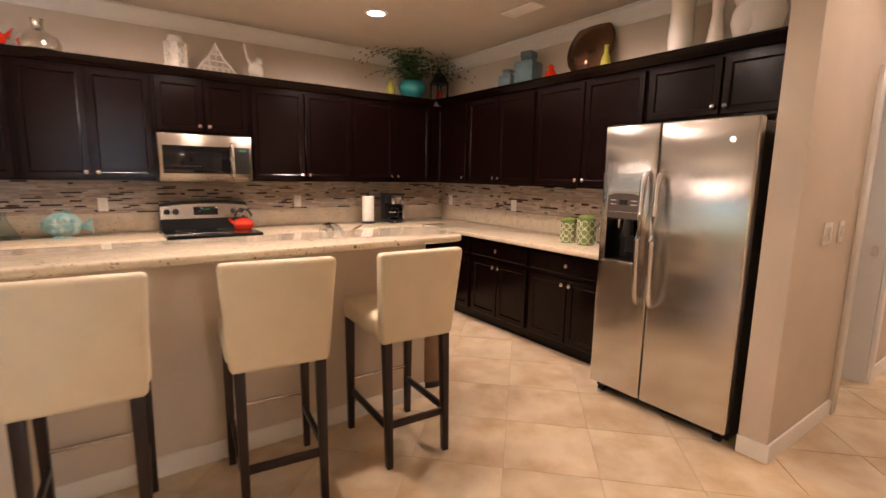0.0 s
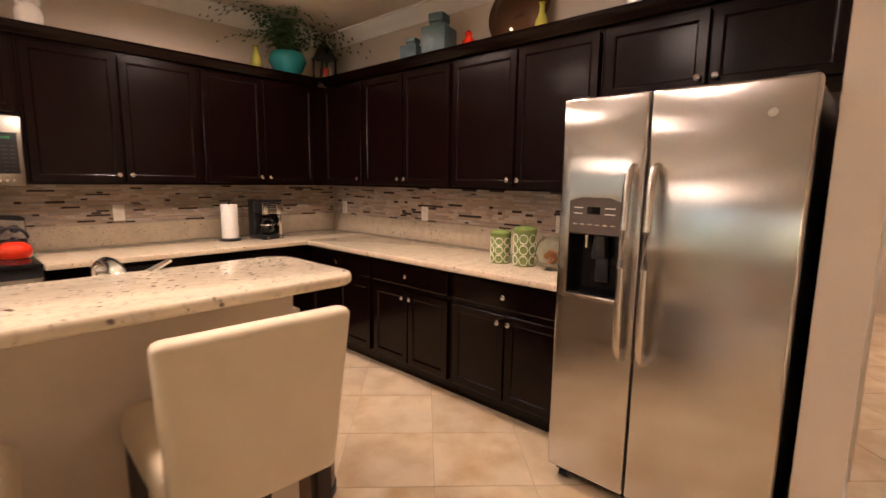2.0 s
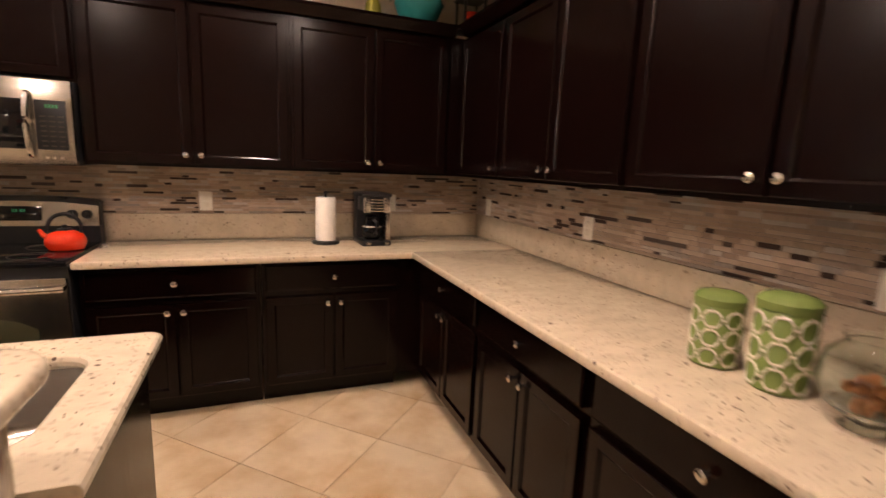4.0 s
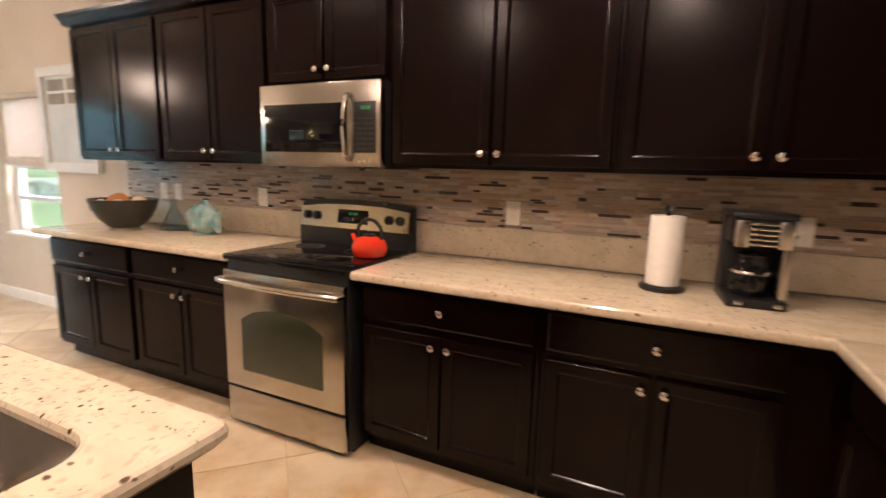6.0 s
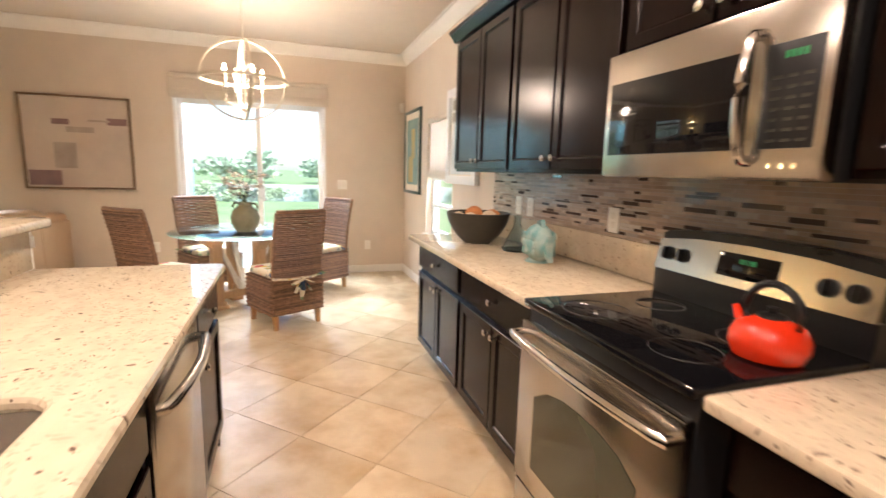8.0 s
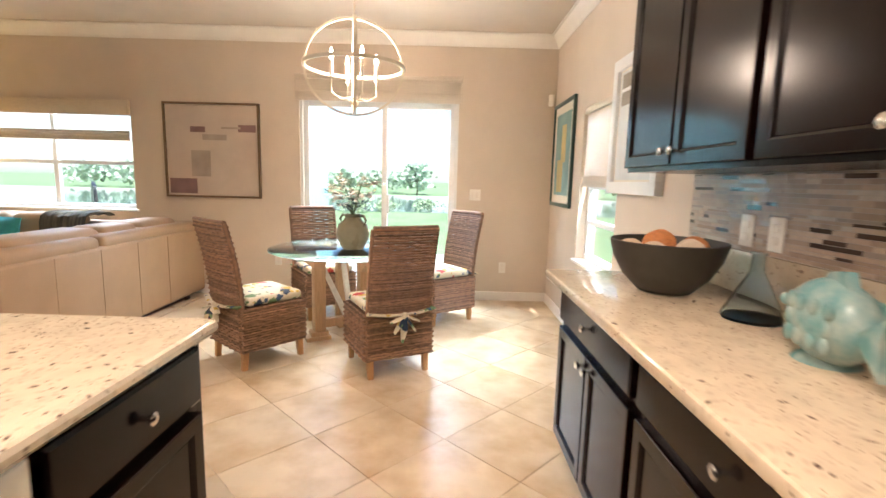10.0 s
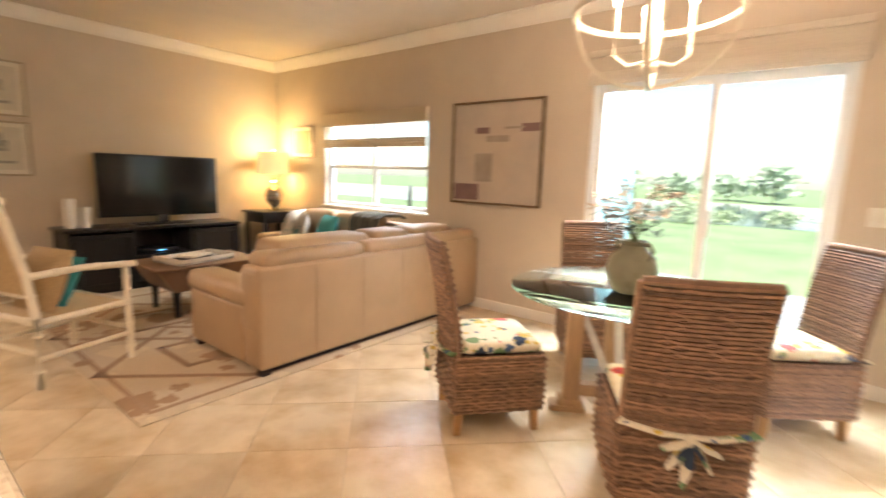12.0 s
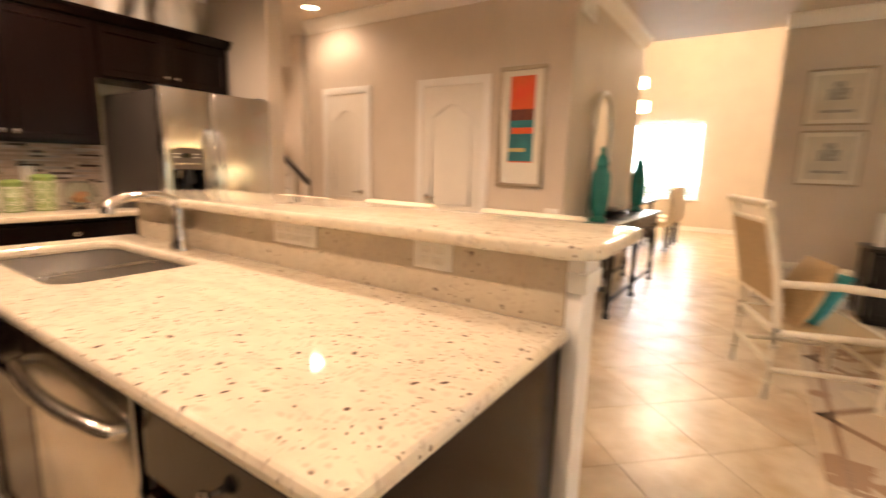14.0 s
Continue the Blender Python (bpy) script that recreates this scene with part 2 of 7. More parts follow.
def floral(name, ground, spots, scale):
    """Cloth with flowers: rings of colour round scattered cells."""
    m = mat(name, ground, 0.85, 0, 0.2, 120, bump=0.2, bump_scale=300)
    nt, N, L, p, old = extend(m)
    tc = N.new("ShaderNodeTexCoord")
    for i, (lo, hi, sc) in enumerate(((0.0, 0.42, scale), (0.0, 0.30, scale * 1.9))):
        v = N.new("ShaderNodeTexVoronoi")
        v.inputs["Scale"].default_value = sc
        L(tc.outputs["Object"], v.inputs["Vector"])
        w = N.new("ShaderNodeTexNoise")
        w.inputs["Scale"].default_value = sc * 5
        L(tc.outputs["Object"], w.inputs["Vector"])
        s = N.new("ShaderNodeMath")
        s.operation = "MULTIPLY_ADD"
        L(w.outputs["Fac"], s.inputs[0])
        s.inputs[1].default_value = 0.5
        L(v.outputs["Distance"], s.inputs[2])
        a = N.new("ShaderNodeMapRange")
        a.inputs["From Min"].default_value, a.inputs["From Max"].default_value, a.inputs["To Min"].default_value, a.inputs["To Max"].default_value = hi + 0.2, hi + 0.24, 1, 0
        L(s.outputs[0], a.inputs["Value"])
        r = N.new("ShaderNodeValToRGB")
        r.color_ramp.interpolation = "CONSTANT"
        e = r.color_ramp.elements
        while len(e) < len(spots):
            e.new(0.5)
        for k, c in enumerate(spots):
            e[k].position, e[k].color = k / len(spots), (*c, 1)
        L(v.outputs["Color"], r.inputs[0])
        x = N.new("ShaderNodeMix")
        x.data_type = "RGBA"
        L(a.outputs[0], x.inputs["Factor"])
        L(old, x.inputs["A"])
        L(r.outputs[0], x.inputs["B"])
        old = x.outputs["Result"]
    L(old, p.inputs["Base Color"])
    return m


M_WALL = mat("wall_paint", (0.63, 0.535, 0.425), 0.72, 0, 0.10, 3, bump=0.25, bump_scale=45, stain=0.06)
M_CEIL = mat("ceiling_paint", (0.62, 0.54, 0.44), 0.75, 0, 0.08, 4, bump=0.3, bump_scale=55)
M_TRIM = mat("white_trim_paint", (0.80, 0.76, 0.69), 0.4, 0, 0.08, 6, bump=0.08, bump_scale=30)
M_DOOR = mat("white_door_paint", (0.74, 0.68, 0.58), 0.4, 0, 0.06, 8)
M_CAB = mat("espresso_wood", (0.0055, 0.0018, 0.0014), 0.20, 0, 0.5, 14, (6, 6, 0.6), 0, 90, 0.2, 3, 0.03, 0.0, ior=1.28, color2=(0.003, 0.0012, 0.0010))
M_GRAN = granite("beige_granite")
M_ISLE = granite("speckled_island_granite", (0.70, 0.605, 0.45), 0.035)
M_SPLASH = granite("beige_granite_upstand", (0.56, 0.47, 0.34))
M_GROUT = mat("grout", (0.54, 0.425, 0.285), 0.85, 0, 0.3, 40)
M_TILE = mat("travertine_tile", (0.70, 0.57, 0.39), 0.31, 0, 0.95, 4.5, (1, 1, 1), 0.02, 30, 0.45, 1.8, 0.0, 0.0, color2=(0.48, 0.32, 0.15), piece=0.04)
M_TILE2 = mat("travertine_tile_far", (0.70, 0.57, 0.39), 0.31, 0, 0.95, 4.5, (1, 1, 1), 0.02, 30, 0.45, 1.8, 0.0, 0.0, color2=(0.48, 0.32, 0.15), island=0.04)
MOSAIC = [(0.0, (0.43, 0.32, 0.235)), (0.24, (0.37, 0.275, 0.20)), (0.44, (0.49, 0.38, 0.285)), (0.62, (0.32, 0.235, 0.175)), (0.76, (0.35, 0.30, 0.26)), (0.84, (0.06, 0.04, 0.032)), (0.93, (0.52, 0.46, 0.40))]
M_MOS = palette(mat("mosaic_strip", (1, 1, 1), 0.16, 0, 0.25, 60), MOSAIC, "object", 0.74)
M_MOS2 = palette(mat("mosaic_strip_far", (1, 1, 1), 0.16, 0, 0.25, 60), MOSAIC, "island", 0.74)
M_STEEL = mat("brushed_steel", (0.62, 0.59, 0.55), 0.25, 1, 0.04, 40, (1, 1, 12))
M_FRIDGE = mat("brushed_steel_door", (0.60, 0.575, 0.545), 0.20, 1, 0.04, 40, (1, 1, 12))
fn = M_FRIDGE.node_tree
tan = fn.nodes.new("ShaderNodeTangent")
tan.direction_type, tan.axis = "RADIAL", "Z"
fn.nodes["Principled BSDF"].inputs["Anisotropic"].default_value = 0.97
fn.links.new(tan.outputs[0], fn.nodes["Principled BSDF"].inputs["Tangent"])
M_STEELH = mat("brushed_steel_across", (0.50, 0.465, 0.415), 0.21, 1, 0.04, 40, (12, 12, 1))
M_CHROME = mat("polished_nickel", (0.72, 0.69, 0.65), 0.16, 1, 0.1, 30, rvar=0.04)
M_BLACK = mat("black_plastic", (0.012, 0.012, 0.013), 0.35, 0, 0.3, 80, rvar=0.08)
M_BGLASS = mat("black_glass", (0.005, 0.005, 0.006), 0.04, 0, 0.1, 10, ior=1.4)
M_OVENGLASS = mat("oven_window_glass", (0.045, 0.05, 0.028), 0.08, 0, 0.2, 5, coat=0.4)
M_GREENLED = mat("green_display_digits", (0.015, 0.20, 0.06), 0.5, emit=0.1)
M_CREAM = mat("cream_leather", (0.72, 0.62, 0.45), 0.5, 0, 0.12, 9, bump=0.15, bump_scale=120, stain=0.06)
M_DKLEG = mat("dark_stained_wood", (0.022, 0.010, 0.008), 0.35, 0, 0.5, 20, (4, 4, 0.6), rvar=0.06)
M_TAN = mat("tan_leather", (0.40, 0.265, 0.148), 0.45, 0, 0.16, 5, bump=0.2, bump_scale=110, stain=0.12, stain_scale=2.2)
M_WICK = mat("woven_rattan", (0.29, 0.165, 0.095), 0.6, 0, 0.75, 30, island=0.45, bump=0.2, bump_scale=90)
M_LOAK = mat("honey_oak", (0.46, 0.25, 0.10), 0.42, 0, 0.45, 16, (6, 6, 0.7), rvar=0.06)
M_PALEOAK = mat("pale_oak", (0.45, 0.28, 0.145), 0.5, 0, 0.4, 14, (6, 6, 0.7))
M_FLORAL = floral("floral_cloth", (0.72, 0.65, 0.48), [(0.55, 0.07, 0.06), (0.06, 0.11, 0.20), (0.60, 0.42, 0.08), (0.16, 0.26, 0.12), (0.03, 0.05, 0.09)], 9)
M_GLASS = mat("clear_glass", (0.92, 0.97, 0.95), 0.02, 0, trans=1.0, ior=1.35)
M_TGLASS = mat("tabletop_glass", (0.80, 0.92, 0.87), 0.02, 0, trans=1.0, ior=1.28)
M_WHITE = mat("white_ceramic", (0.78, 0.73, 0.64), 0.25, 0, 0.08, 8, rvar=0.05)
M_PLATE = mat("white_plastic_plate", (0.78, 0.74, 0.66), 0.35, 0, 0.05, 20)
M_TEAL = mat("teal_glaze", (0.10, 0.30, 0.29), 0.22, 0, 0.5, 12, rvar=0.06, color2=(0.28, 0.42, 0.38))
M_TEALD = mat("deep_teal_glaze", (0.02, 0.20, 0.17), 0.2, 0, 0.4, 10, rvar=0.05)
M_BLUEGR = mat("blue_grey_crackle_glaze", (0.085, 0.14, 0.15), 0.3, 0, 0.5, 25, bump=0.4, bump_scale=60)
M_RED = mat("orange_red_enamel", (0.66, 0.032, 0.006), 0.10, 0, 0.1, 6, coat=0.5)
M_ORANGE = mat("orange_rattan_ball", (0.52, 0.20, 0.06), 0.7, 0, 0.5, 40, (1, 1, 3), 0.5, 60)
M_BOWL = mat("charcoal_bowl", (0.045, 0.040, 0.030), 0.5, 0, 0.3, 20, rvar=0.08)
M_GREENP = mat("olive_green_glaze", (0.19, 0.25, 0.07), 0.25, 0, 0.3, 20)
M_MERC = mat("smoky_mercury_glass", (0.55, 0.50, 0.42), 0.12, 0.85, 0.4, 9, rvar=0.08)
M_BRONZE = mat("bronze_platter", (0.20, 0.12, 0.08), 0.16, 0.9, 0.3, 8, rvar=0.06)
M_LEAF = mat("fern_leaf", (0.045, 0.10, 0.03), 0.5, 0, 0.4, 20, island=0.4)
M_PAPER = mat("paper_towel", (0.80, 0.76, 0.68), 0.9, 0, 0.1, 40, bump=0.3, bump_scale=150)
M_LINEN = mat("linen_shade", (0.66, 0.56, 0.42), 0.9, 0, 0.25, 60, (0.4, 0.4, 8), 0.3, 120)
M_SHADE = mat("roman_shade_weave", (0.74, 0.65, 0.53), 0.9, 0, 0.25, 30, (0.4, 0.4, 12), 0.3, 150)
sh = M_SHADE.node_tree
thin = sh.nodes.new("ShaderNodeBsdfTranslucent")
thin.inputs["Color"].default_value = (0.80, 0.75, 0.71, 1)
cloth_mix = sh.nodes.new("ShaderNodeMixShader")  # cloth_glow: daylight passing through the weave
cloth_mix.inputs[0].default_value = 0.22
sh.links.new(sh.nodes["Principled BSDF"].outputs[0], cloth_mix.inputs[1])
sh.links.new(thin.outputs[0], cloth_mix.inputs[2])
sh.links.new(cloth_mix.outputs[0], sh.nodes["Material Output"].inputs[0])
M_WLAMP = mat("glowing_lamp_shade", (1.0, 0.72, 0.32), 0.8, emit=0.35)
M_BULB = mat("glowing_bulb", (1.0, 0.80, 0.52), 0.5, emit=18)
M_DOWN = mat("downlight_lens", (1.0, 0.80, 0.58), 0.5, emit=16)
M_BAMBOO = mat("cream_painted_bamboo", (0.76, 0.68, 0.52), 0.45, 0, 0.15, 20, rvar=0.06)
M_CANE = mat("woven_cane", (0.50, 0.36, 0.19), 0.7, 0, 0.5, 90, bump=0.6, bump_scale=160)
M_RUG = floral("patterned_rug", (0.52, 0.41, 0.28), [(0.36, 0.24, 0.14), (0.58, 0.46, 0.30), (0.33, 0.21, 0.12), (0.52, 0.40, 0.26)], 2.6)
M_TV = mat("tv_screen", (0.006, 0.006, 0.007), 0.12, 0, 0.1, 3, coat=0.3)
M_BWOOD = mat("black_wood", (0.014, 0.012, 0.011), 0.35, 0, 0.4, 14, (3, 3, 1), rvar=0.07)
M_VINYL = mat("white_vinyl", (0.76, 0.76, 0.74), 0.35, 0, 0.06, 10)
# lawn green raised above grass's own colour to paint in glaring daylight
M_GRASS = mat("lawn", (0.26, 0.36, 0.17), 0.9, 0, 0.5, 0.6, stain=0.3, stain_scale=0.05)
M_WATER = mat("pond_water", (0.10, 0.15, 0.16), 0.06, 0, 0.3, 0.2, bump=0.2, bump_scale=2)
# both leaf colours paled: haze painted on far trees, daylight glare on shrubs
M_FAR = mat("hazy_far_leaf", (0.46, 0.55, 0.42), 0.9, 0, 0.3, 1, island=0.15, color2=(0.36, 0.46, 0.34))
M_BUSH = mat("glare_paled_leaf", (0.44, 0.52, 0.34), 0.8, 0, 0.3, 4, island=0.2, color2=(0.28, 0.37, 0.21))
M_PATIO = mat("patio_concrete", (0.55, 0.53, 0.49), 0.8, 0, 0.3, 5)
M_AQUA = mat("aqua_painted_wall", (0.30, 0.55, 0.58), 0.8, 0, 0.1, 3)
M_MIRROR = mat("mirror_silver", (0.85, 0.85, 0.83), 0.02, 1.0, 0.02, 3)
M_GOLDF = mat("champagne_frame", (0.46, 0.38, 0.27), 0.35, 0.6, 0.3, 30, rvar=0.08)
M_BRNF = mat("brown_wood_frame", (0.20, 0.13, 0.07), 0.45, 0, 0.4, 30, (4, 4, 1))
M_GRNF = mat("dark_green_frame", (0.02, 0.055, 0.045), 0.35, 0, 0.3, 20)
M_MATB = mat("picture_mat_board", (0.74, 0.68, 0.56), 0.85, 0, 0.06, 40)
M_STRIPE = mat("dark_striped_throw", (0.05, 0.05, 0.042), 0.95, 0, 0.7, 6, (0.3, 7, 0.3), 0.4, 120, color2=(0.20, 0.18, 0.13))
M_CUSH = floral("grey_medallion_cloth", (0.62, 0.56, 0.46), [(0.30, 0.29, 0.27), (0.52, 0.48, 0.42), (0.05, 0.28, 0.30), (0.66, 0.6, 0.5)], 7)
M_TURQ = mat("turquoise_cloth", (0.05, 0.33, 0.36), 0.9, 0, 0.3, 30, bump=0.3, bump_scale=150)
M_BURLAP = mat("burlap_cloth", (0.50, 0.35, 0.18), 0.95, 0, 0.4, 90, bump=0.4, bump_scale=180)


# ---- structure ----
CEIL = 2.84
XW, XE, YT, YD, XC = -5.18, 2.86, -7.45, -5.30, -0.27


def wall_with_holes(name, axis, at, t, a0, a1, z1, holes, label, material=None):
    """A wall across axis, from at to at + t, along a0..a1, with openings (a, b, z0, z1)."""
    bm = bmesh.new()

    def blk(u0, u1, z0, zz):
        if u1 - u0 > 1e-4 and zz - z0 > 1e-4:
            if axis == "y":
                box(bm, u0, u1, min(at, at + t), max(at, at + t), z0, zz)
            else:
                box(bm, min(at, at + t), max(at, at + t), u0, u1, z0, zz)
    u = a0
    for h0, h1, z0, zz in sorted(holes):
        blk(u, h0, 0, z1)
        blk(h0, h1, 0, z0)
        blk(h0, h1, zz, z1)
        u = h1
    blk(u, a1, 0, z1)
    return structure(name, bm, material or M_WALL, label, "wall", 0)


W2 = (-4.09, -3.20, 0.67, 1.95)
SL = (-2.74, -1.03, 0.0, 2.19)
W1 = (-6.33, -4.55, 0.92, 2.02)
wall_with_holes("wall_north", "y", 0.0, 0.16, XW, 3.02, CEIL, [W2], "beige painted plaster wall behind the range")
wall_with_holes("wall_west", "x", XW, -0.18, -7.71, 0.16, CEIL, [SL, W1], "beige painted wall with sliding door and window")
wall_with_holes("wall_east", "x", XE, 0.16, -4.10, -0.0, CEIL, [], "beige painted wall behind the refrigerator")
wall_with_holes("wall_hall_north", "y", -4.24, 0.14, 1.96, 7.2, CEIL, [(2.97, 3.71, 0.0, 2.05)], "beige painted stub wall running into the hall")
wall_with_holes("wall_doors", "y", YD, -0.15, XC, 2.86, CEIL, [], "beige painted wall with two white doors")
wall_with_holes("wall_console", "x", XC, 0.15, -7.75, YD - 0.15, CEIL, [], "beige painted wall behind the console table")
wall_with_holes("wall_tv", "y", YT, -0.16, XW, -1.66, CEIL, [], "taupe painted wall behind the television")
wall_with_holes("wall_foyer_far", "y", -13.4, -0.16, -6.0, 3.6, 5.2, [(-0.44, 1.24, 0.70, 2.40)], "pale painted far wall of the front dining room")
wall_with_holes("wall_foyer_west", "x", -5.2, -0.16, -13.4, -7.71, 5.2, [(-11.0, -9.4, 0.9, 2.5)], "pale painted side wall of the front room")
wall_with_holes("wall_foyer_east", "x", 3.3, 0.16, -13.4, -5.55, 5.2, [], "pale painted wall closing the front room")
wall_with_holes("wall_hall_end", "x", 7.2, 0.15, -7.5, -3.9, CEIL, [], "beige painted wall at the end of the hall")
wall_with_holes("wall_stair", "y", -6.75, -0.15, 2.86, 7.35, CEIL, [], "white painted wall behind the stairs")
bm = bmesh.new()
box(bm, -5.2, -1.66, -7.86, -7.711, CEIL, 5.2)
box(bm, XC, 3.3, -7.86, -7.71, CEIL, 5.2)
box(bm, -1.66, XC, -7.86, -7.71, CEIL + 0.002, 5.2)
structure("wall_header", bm, M_WALL, "painted wall above the opening to the front room", "wall", 0)
bm = bmesh.new()
box(bm, 3.02, 7.2, -4.098, -2.6, 2.6, 2.7)
box(bm, 3.02, 4.6, -2.7, -2.6, 0, 2.6)
box(bm, 4.5, 4.6, -4.098, -2.7, 0, 2.6)
structure("wall_laundry", bm, M_WALL, "plain painted walls of the room off the hall", "wall", 0)

bm = bmesh.new()
box(bm, XW - 0.18, 7.35, -7.71, 0.16, CEIL, CEIL + 0.12)
structure("ceiling", bm, M_CEIL, "flat tan painted ceiling", "ceiling", 0)
bm = bmesh.new()
box(bm, -5.4, 3.5, -13.6, -7.71, 5.2, 5.3)
structure("ceiling_foyer", bm, M_CEIL, "high painted ceiling of the front room", "ceiling", 0)
bm = bmesh.new()
box(bm, XW - 0.18, 7.35, -13.6, 0.16, -0.14, -0.004)
floor = structure("floor", bm, M_GROUT, "cream travertine tiles laid diagonally with thin grout", "floor", 0)


def molding(bm, p0, p1, out, prof):
    """A profile (distance from wall, height) drawn along p0..p1; out is the way off the wall."""
    p0, p1, out = Vector(p0), Vector(p1), Vector(out)
    a = [bm.verts.new(p0 + out * d + Vector((0, 0, z))) for d, z in prof]
    b = [bm.verts.new(p1 + out * d + Vector((0, 0, z))) for d, z in prof]
    for i in range(len(prof)):
        j = (i + 1) % len(prof)
        bm.faces.new((a[i], a[j], b[j], b[i]))
    bm.faces.new(a)
    bm.faces.new(b[::-1])


CROWN = [(0, -0.125), (0.012, -0.125), (0.016, -0.105), (0.03, -0.085), (0.055, -0.06), (0.075, -0.03), (0.082, -0.018), (0.10, -0.014), (0.10, -0.001), (0, -0.001)]
BASE = [(0, 0.001), (0.014, 0.001), (0.014, 0.085), (0.009, 0.098), (0, 0.10)]
bm = bmesh.new()
for p0, p1, o in (((XW, -0.001, CEIL), (XE, -0.001, CEIL), (0, -1, 0)), ((XW + 0.001, 0, CEIL), (XW + 0.001, YT, CEIL), (1, 0, 0)), ((XE - 0.001, 0, CEIL), (XE - 0.001, -4.10, CEIL), (-1, 0, 0)),
                  ((XW, YT + 0.001, CEIL), (-1.66, YT + 0.001, CEIL), (0, 1, 0)), ((XC - 0.1, YD + 0.001, CEIL), (2.86, YD + 0.001, CEIL), (0, 1, 0)), ((XC - 0.001, YD + 0.1, CEIL), (XC - 0.001, -7.71, CEIL), (-1, 0, 0)),
                  ((1.959, -4.10, CEIL), (1.959, -4.34, CEIL), (-1, 0, 0)), ((1.86, -4.241, CEIL), (7.2, -4.241, CEIL), (0, -1, 0))):
    molding(bm, p0, p1, o, CROWN)
structure("trim_crown", bm, M_TRIM, "white stepped crown molding under the ceiling", "molding")
bm = bmesh.new()
for p0, p1, o in (((XW, -0.001, 0), (-2.14, -0.001, 0), (0, -1, 0)), ((XW + 0.001, 0, 0), (XW + 0.001, SL[1] + 0.08, 0), (1, 0, 0)), ((XW + 0.001, SL[0] - 0.08, 0), (XW + 0.001, YT, 0), (1, 0, 0)),
                  ((XW, YT + 0.001, 0), (-1.66, YT + 0.001, 0), (0, 1, 0)), ((1.959, -4.10, 0), (1.959, -4.254, 0), (-1, 0, 0)), ((1.946, -4.241, 0), (2.89, -4.241, 0), (0, -1, 0)), ((3.79, -4.241, 0), (7.2, -4.241, 0), (0, -1, 0)),
                  ((XC - 0.014, YD + 0.001, 0), (0.45, YD + 0.001, 0), (0, 1, 0)), ((XC - 0.001, YD + 0.014, 0), (XC - 0.001, -7.75, 0), (-1, 0, 0)), ((-6, -13.399, 0), (3.6, -13.399, 0), (0, 1, 0)), ((1.27, YD + 0.001, 0), (1.88, YD + 0.001, 0), (0, 1, 0)), ((2.61, YD + 0.001, 0), (2.86, YD + 0.001, 0), (0, 1, 0))):
    molding(bm, p0, p1, o, BASE)
structure("baseboard", bm, M_TRIM, "white painted baseboard along the walls", "baseboard")


# ---- kitchen cabinets ----
def panel_door(bm, w, h, t=0.02, rail=0.058, inset=True):
    """A framed door: front towards -y, lower left corner at the origin."""
    t2 = bmesh.new()
    box(t2, 0, w, -t, 0, 0, h)
    t2.normal_update()
    front = [f for f in t2.faces if f.normal.y < -0.9]
    if inset:
        bmesh.ops.inset_individual(t2, faces=front, thickness=0.004, depth=0.003)
        bmesh.ops.inset_individual(t2, faces=front, thickness=rail, depth=0)
        bmesh.ops.inset_individual(t2, faces=front, thickness=0.010, depth=-0.004)
        bmesh.ops.inset_individual(t2, faces=front, thickness=0.006, depth=-0.006)
    else:
        bmesh.ops.inset_individual(t2, faces=front, thickness=0.012, depth=0.005)
    join(bm, t2)
    return bm


def knob(parent, x, y, z):
    bm = bmesh.new()
    lathe(bm, [(0.007, 0), (0.006, 0.012), (0.010, 0.016), (0.0155, 0.022), (0.0155, 0.027), (0.010, 0.031), (0.0, 0.032)], seg=14)
    bm.transform(pose(x, y, z, 90, 0, 0))
    part("knob", bm, M_CHROME, parent, "round satin nickel knob")


def cabinet_door(parent, x, z, w, h, y, knob_side, knob_z, name="door"):
    bm = panel_door(bmesh.new(), w, h)
    d = part(name, bm, M_CAB, parent, at=pose(x, y, z), smooth=0)
    if knob_side:
        knob(d, 0.032 if knob_side < 0 else w - 0.032, -0.022, knob_z)
    return d


def base_cabinet(m, w, doors=2, drawer=True, depth=0.585, label="dark espresso base cabinet with a drawer above two doors"):
    c = thing("base_cabinet", m, label, "cabinet", "espresso base cabinets")
    bm = bmesh.new()
    box(bm, 0, w, -depth, -0.003, 0.10, 0.873)
    part("body", bm, M_CAB, c, smooth=0)
    bm = bmesh.new()
    box(bm, 0, w, -depth + 0.07, -0.05, 0.001, 0.10)
    part("toe_kick", bm, M_CAB, c, smooth=0)
    g = 0.022
    top = 0.66 if drawer else 0.85
    if drawer:
        d = part("drawer_front", panel_door(bmesh.new(), w - 2 * g, 0.155, inset=False), M_CAB, c, at=pose(g, -depth - 0.001, 0.695), smooth=0)
        knob(d, (w - 2 * g) / 2, -0.024, 0.078)
    dw = (w - 2 * g - 0.012 * (doors - 1)) / doors
    for i in range(doors):
        side = 1 if (doors == 2 and i == 0) else -1
        cabinet_door(c, g + i * (dw + 0.012), 0.13, dw, top - 0.13, -depth - 0.001, side, top - 0.13 - 0.045)
    return c


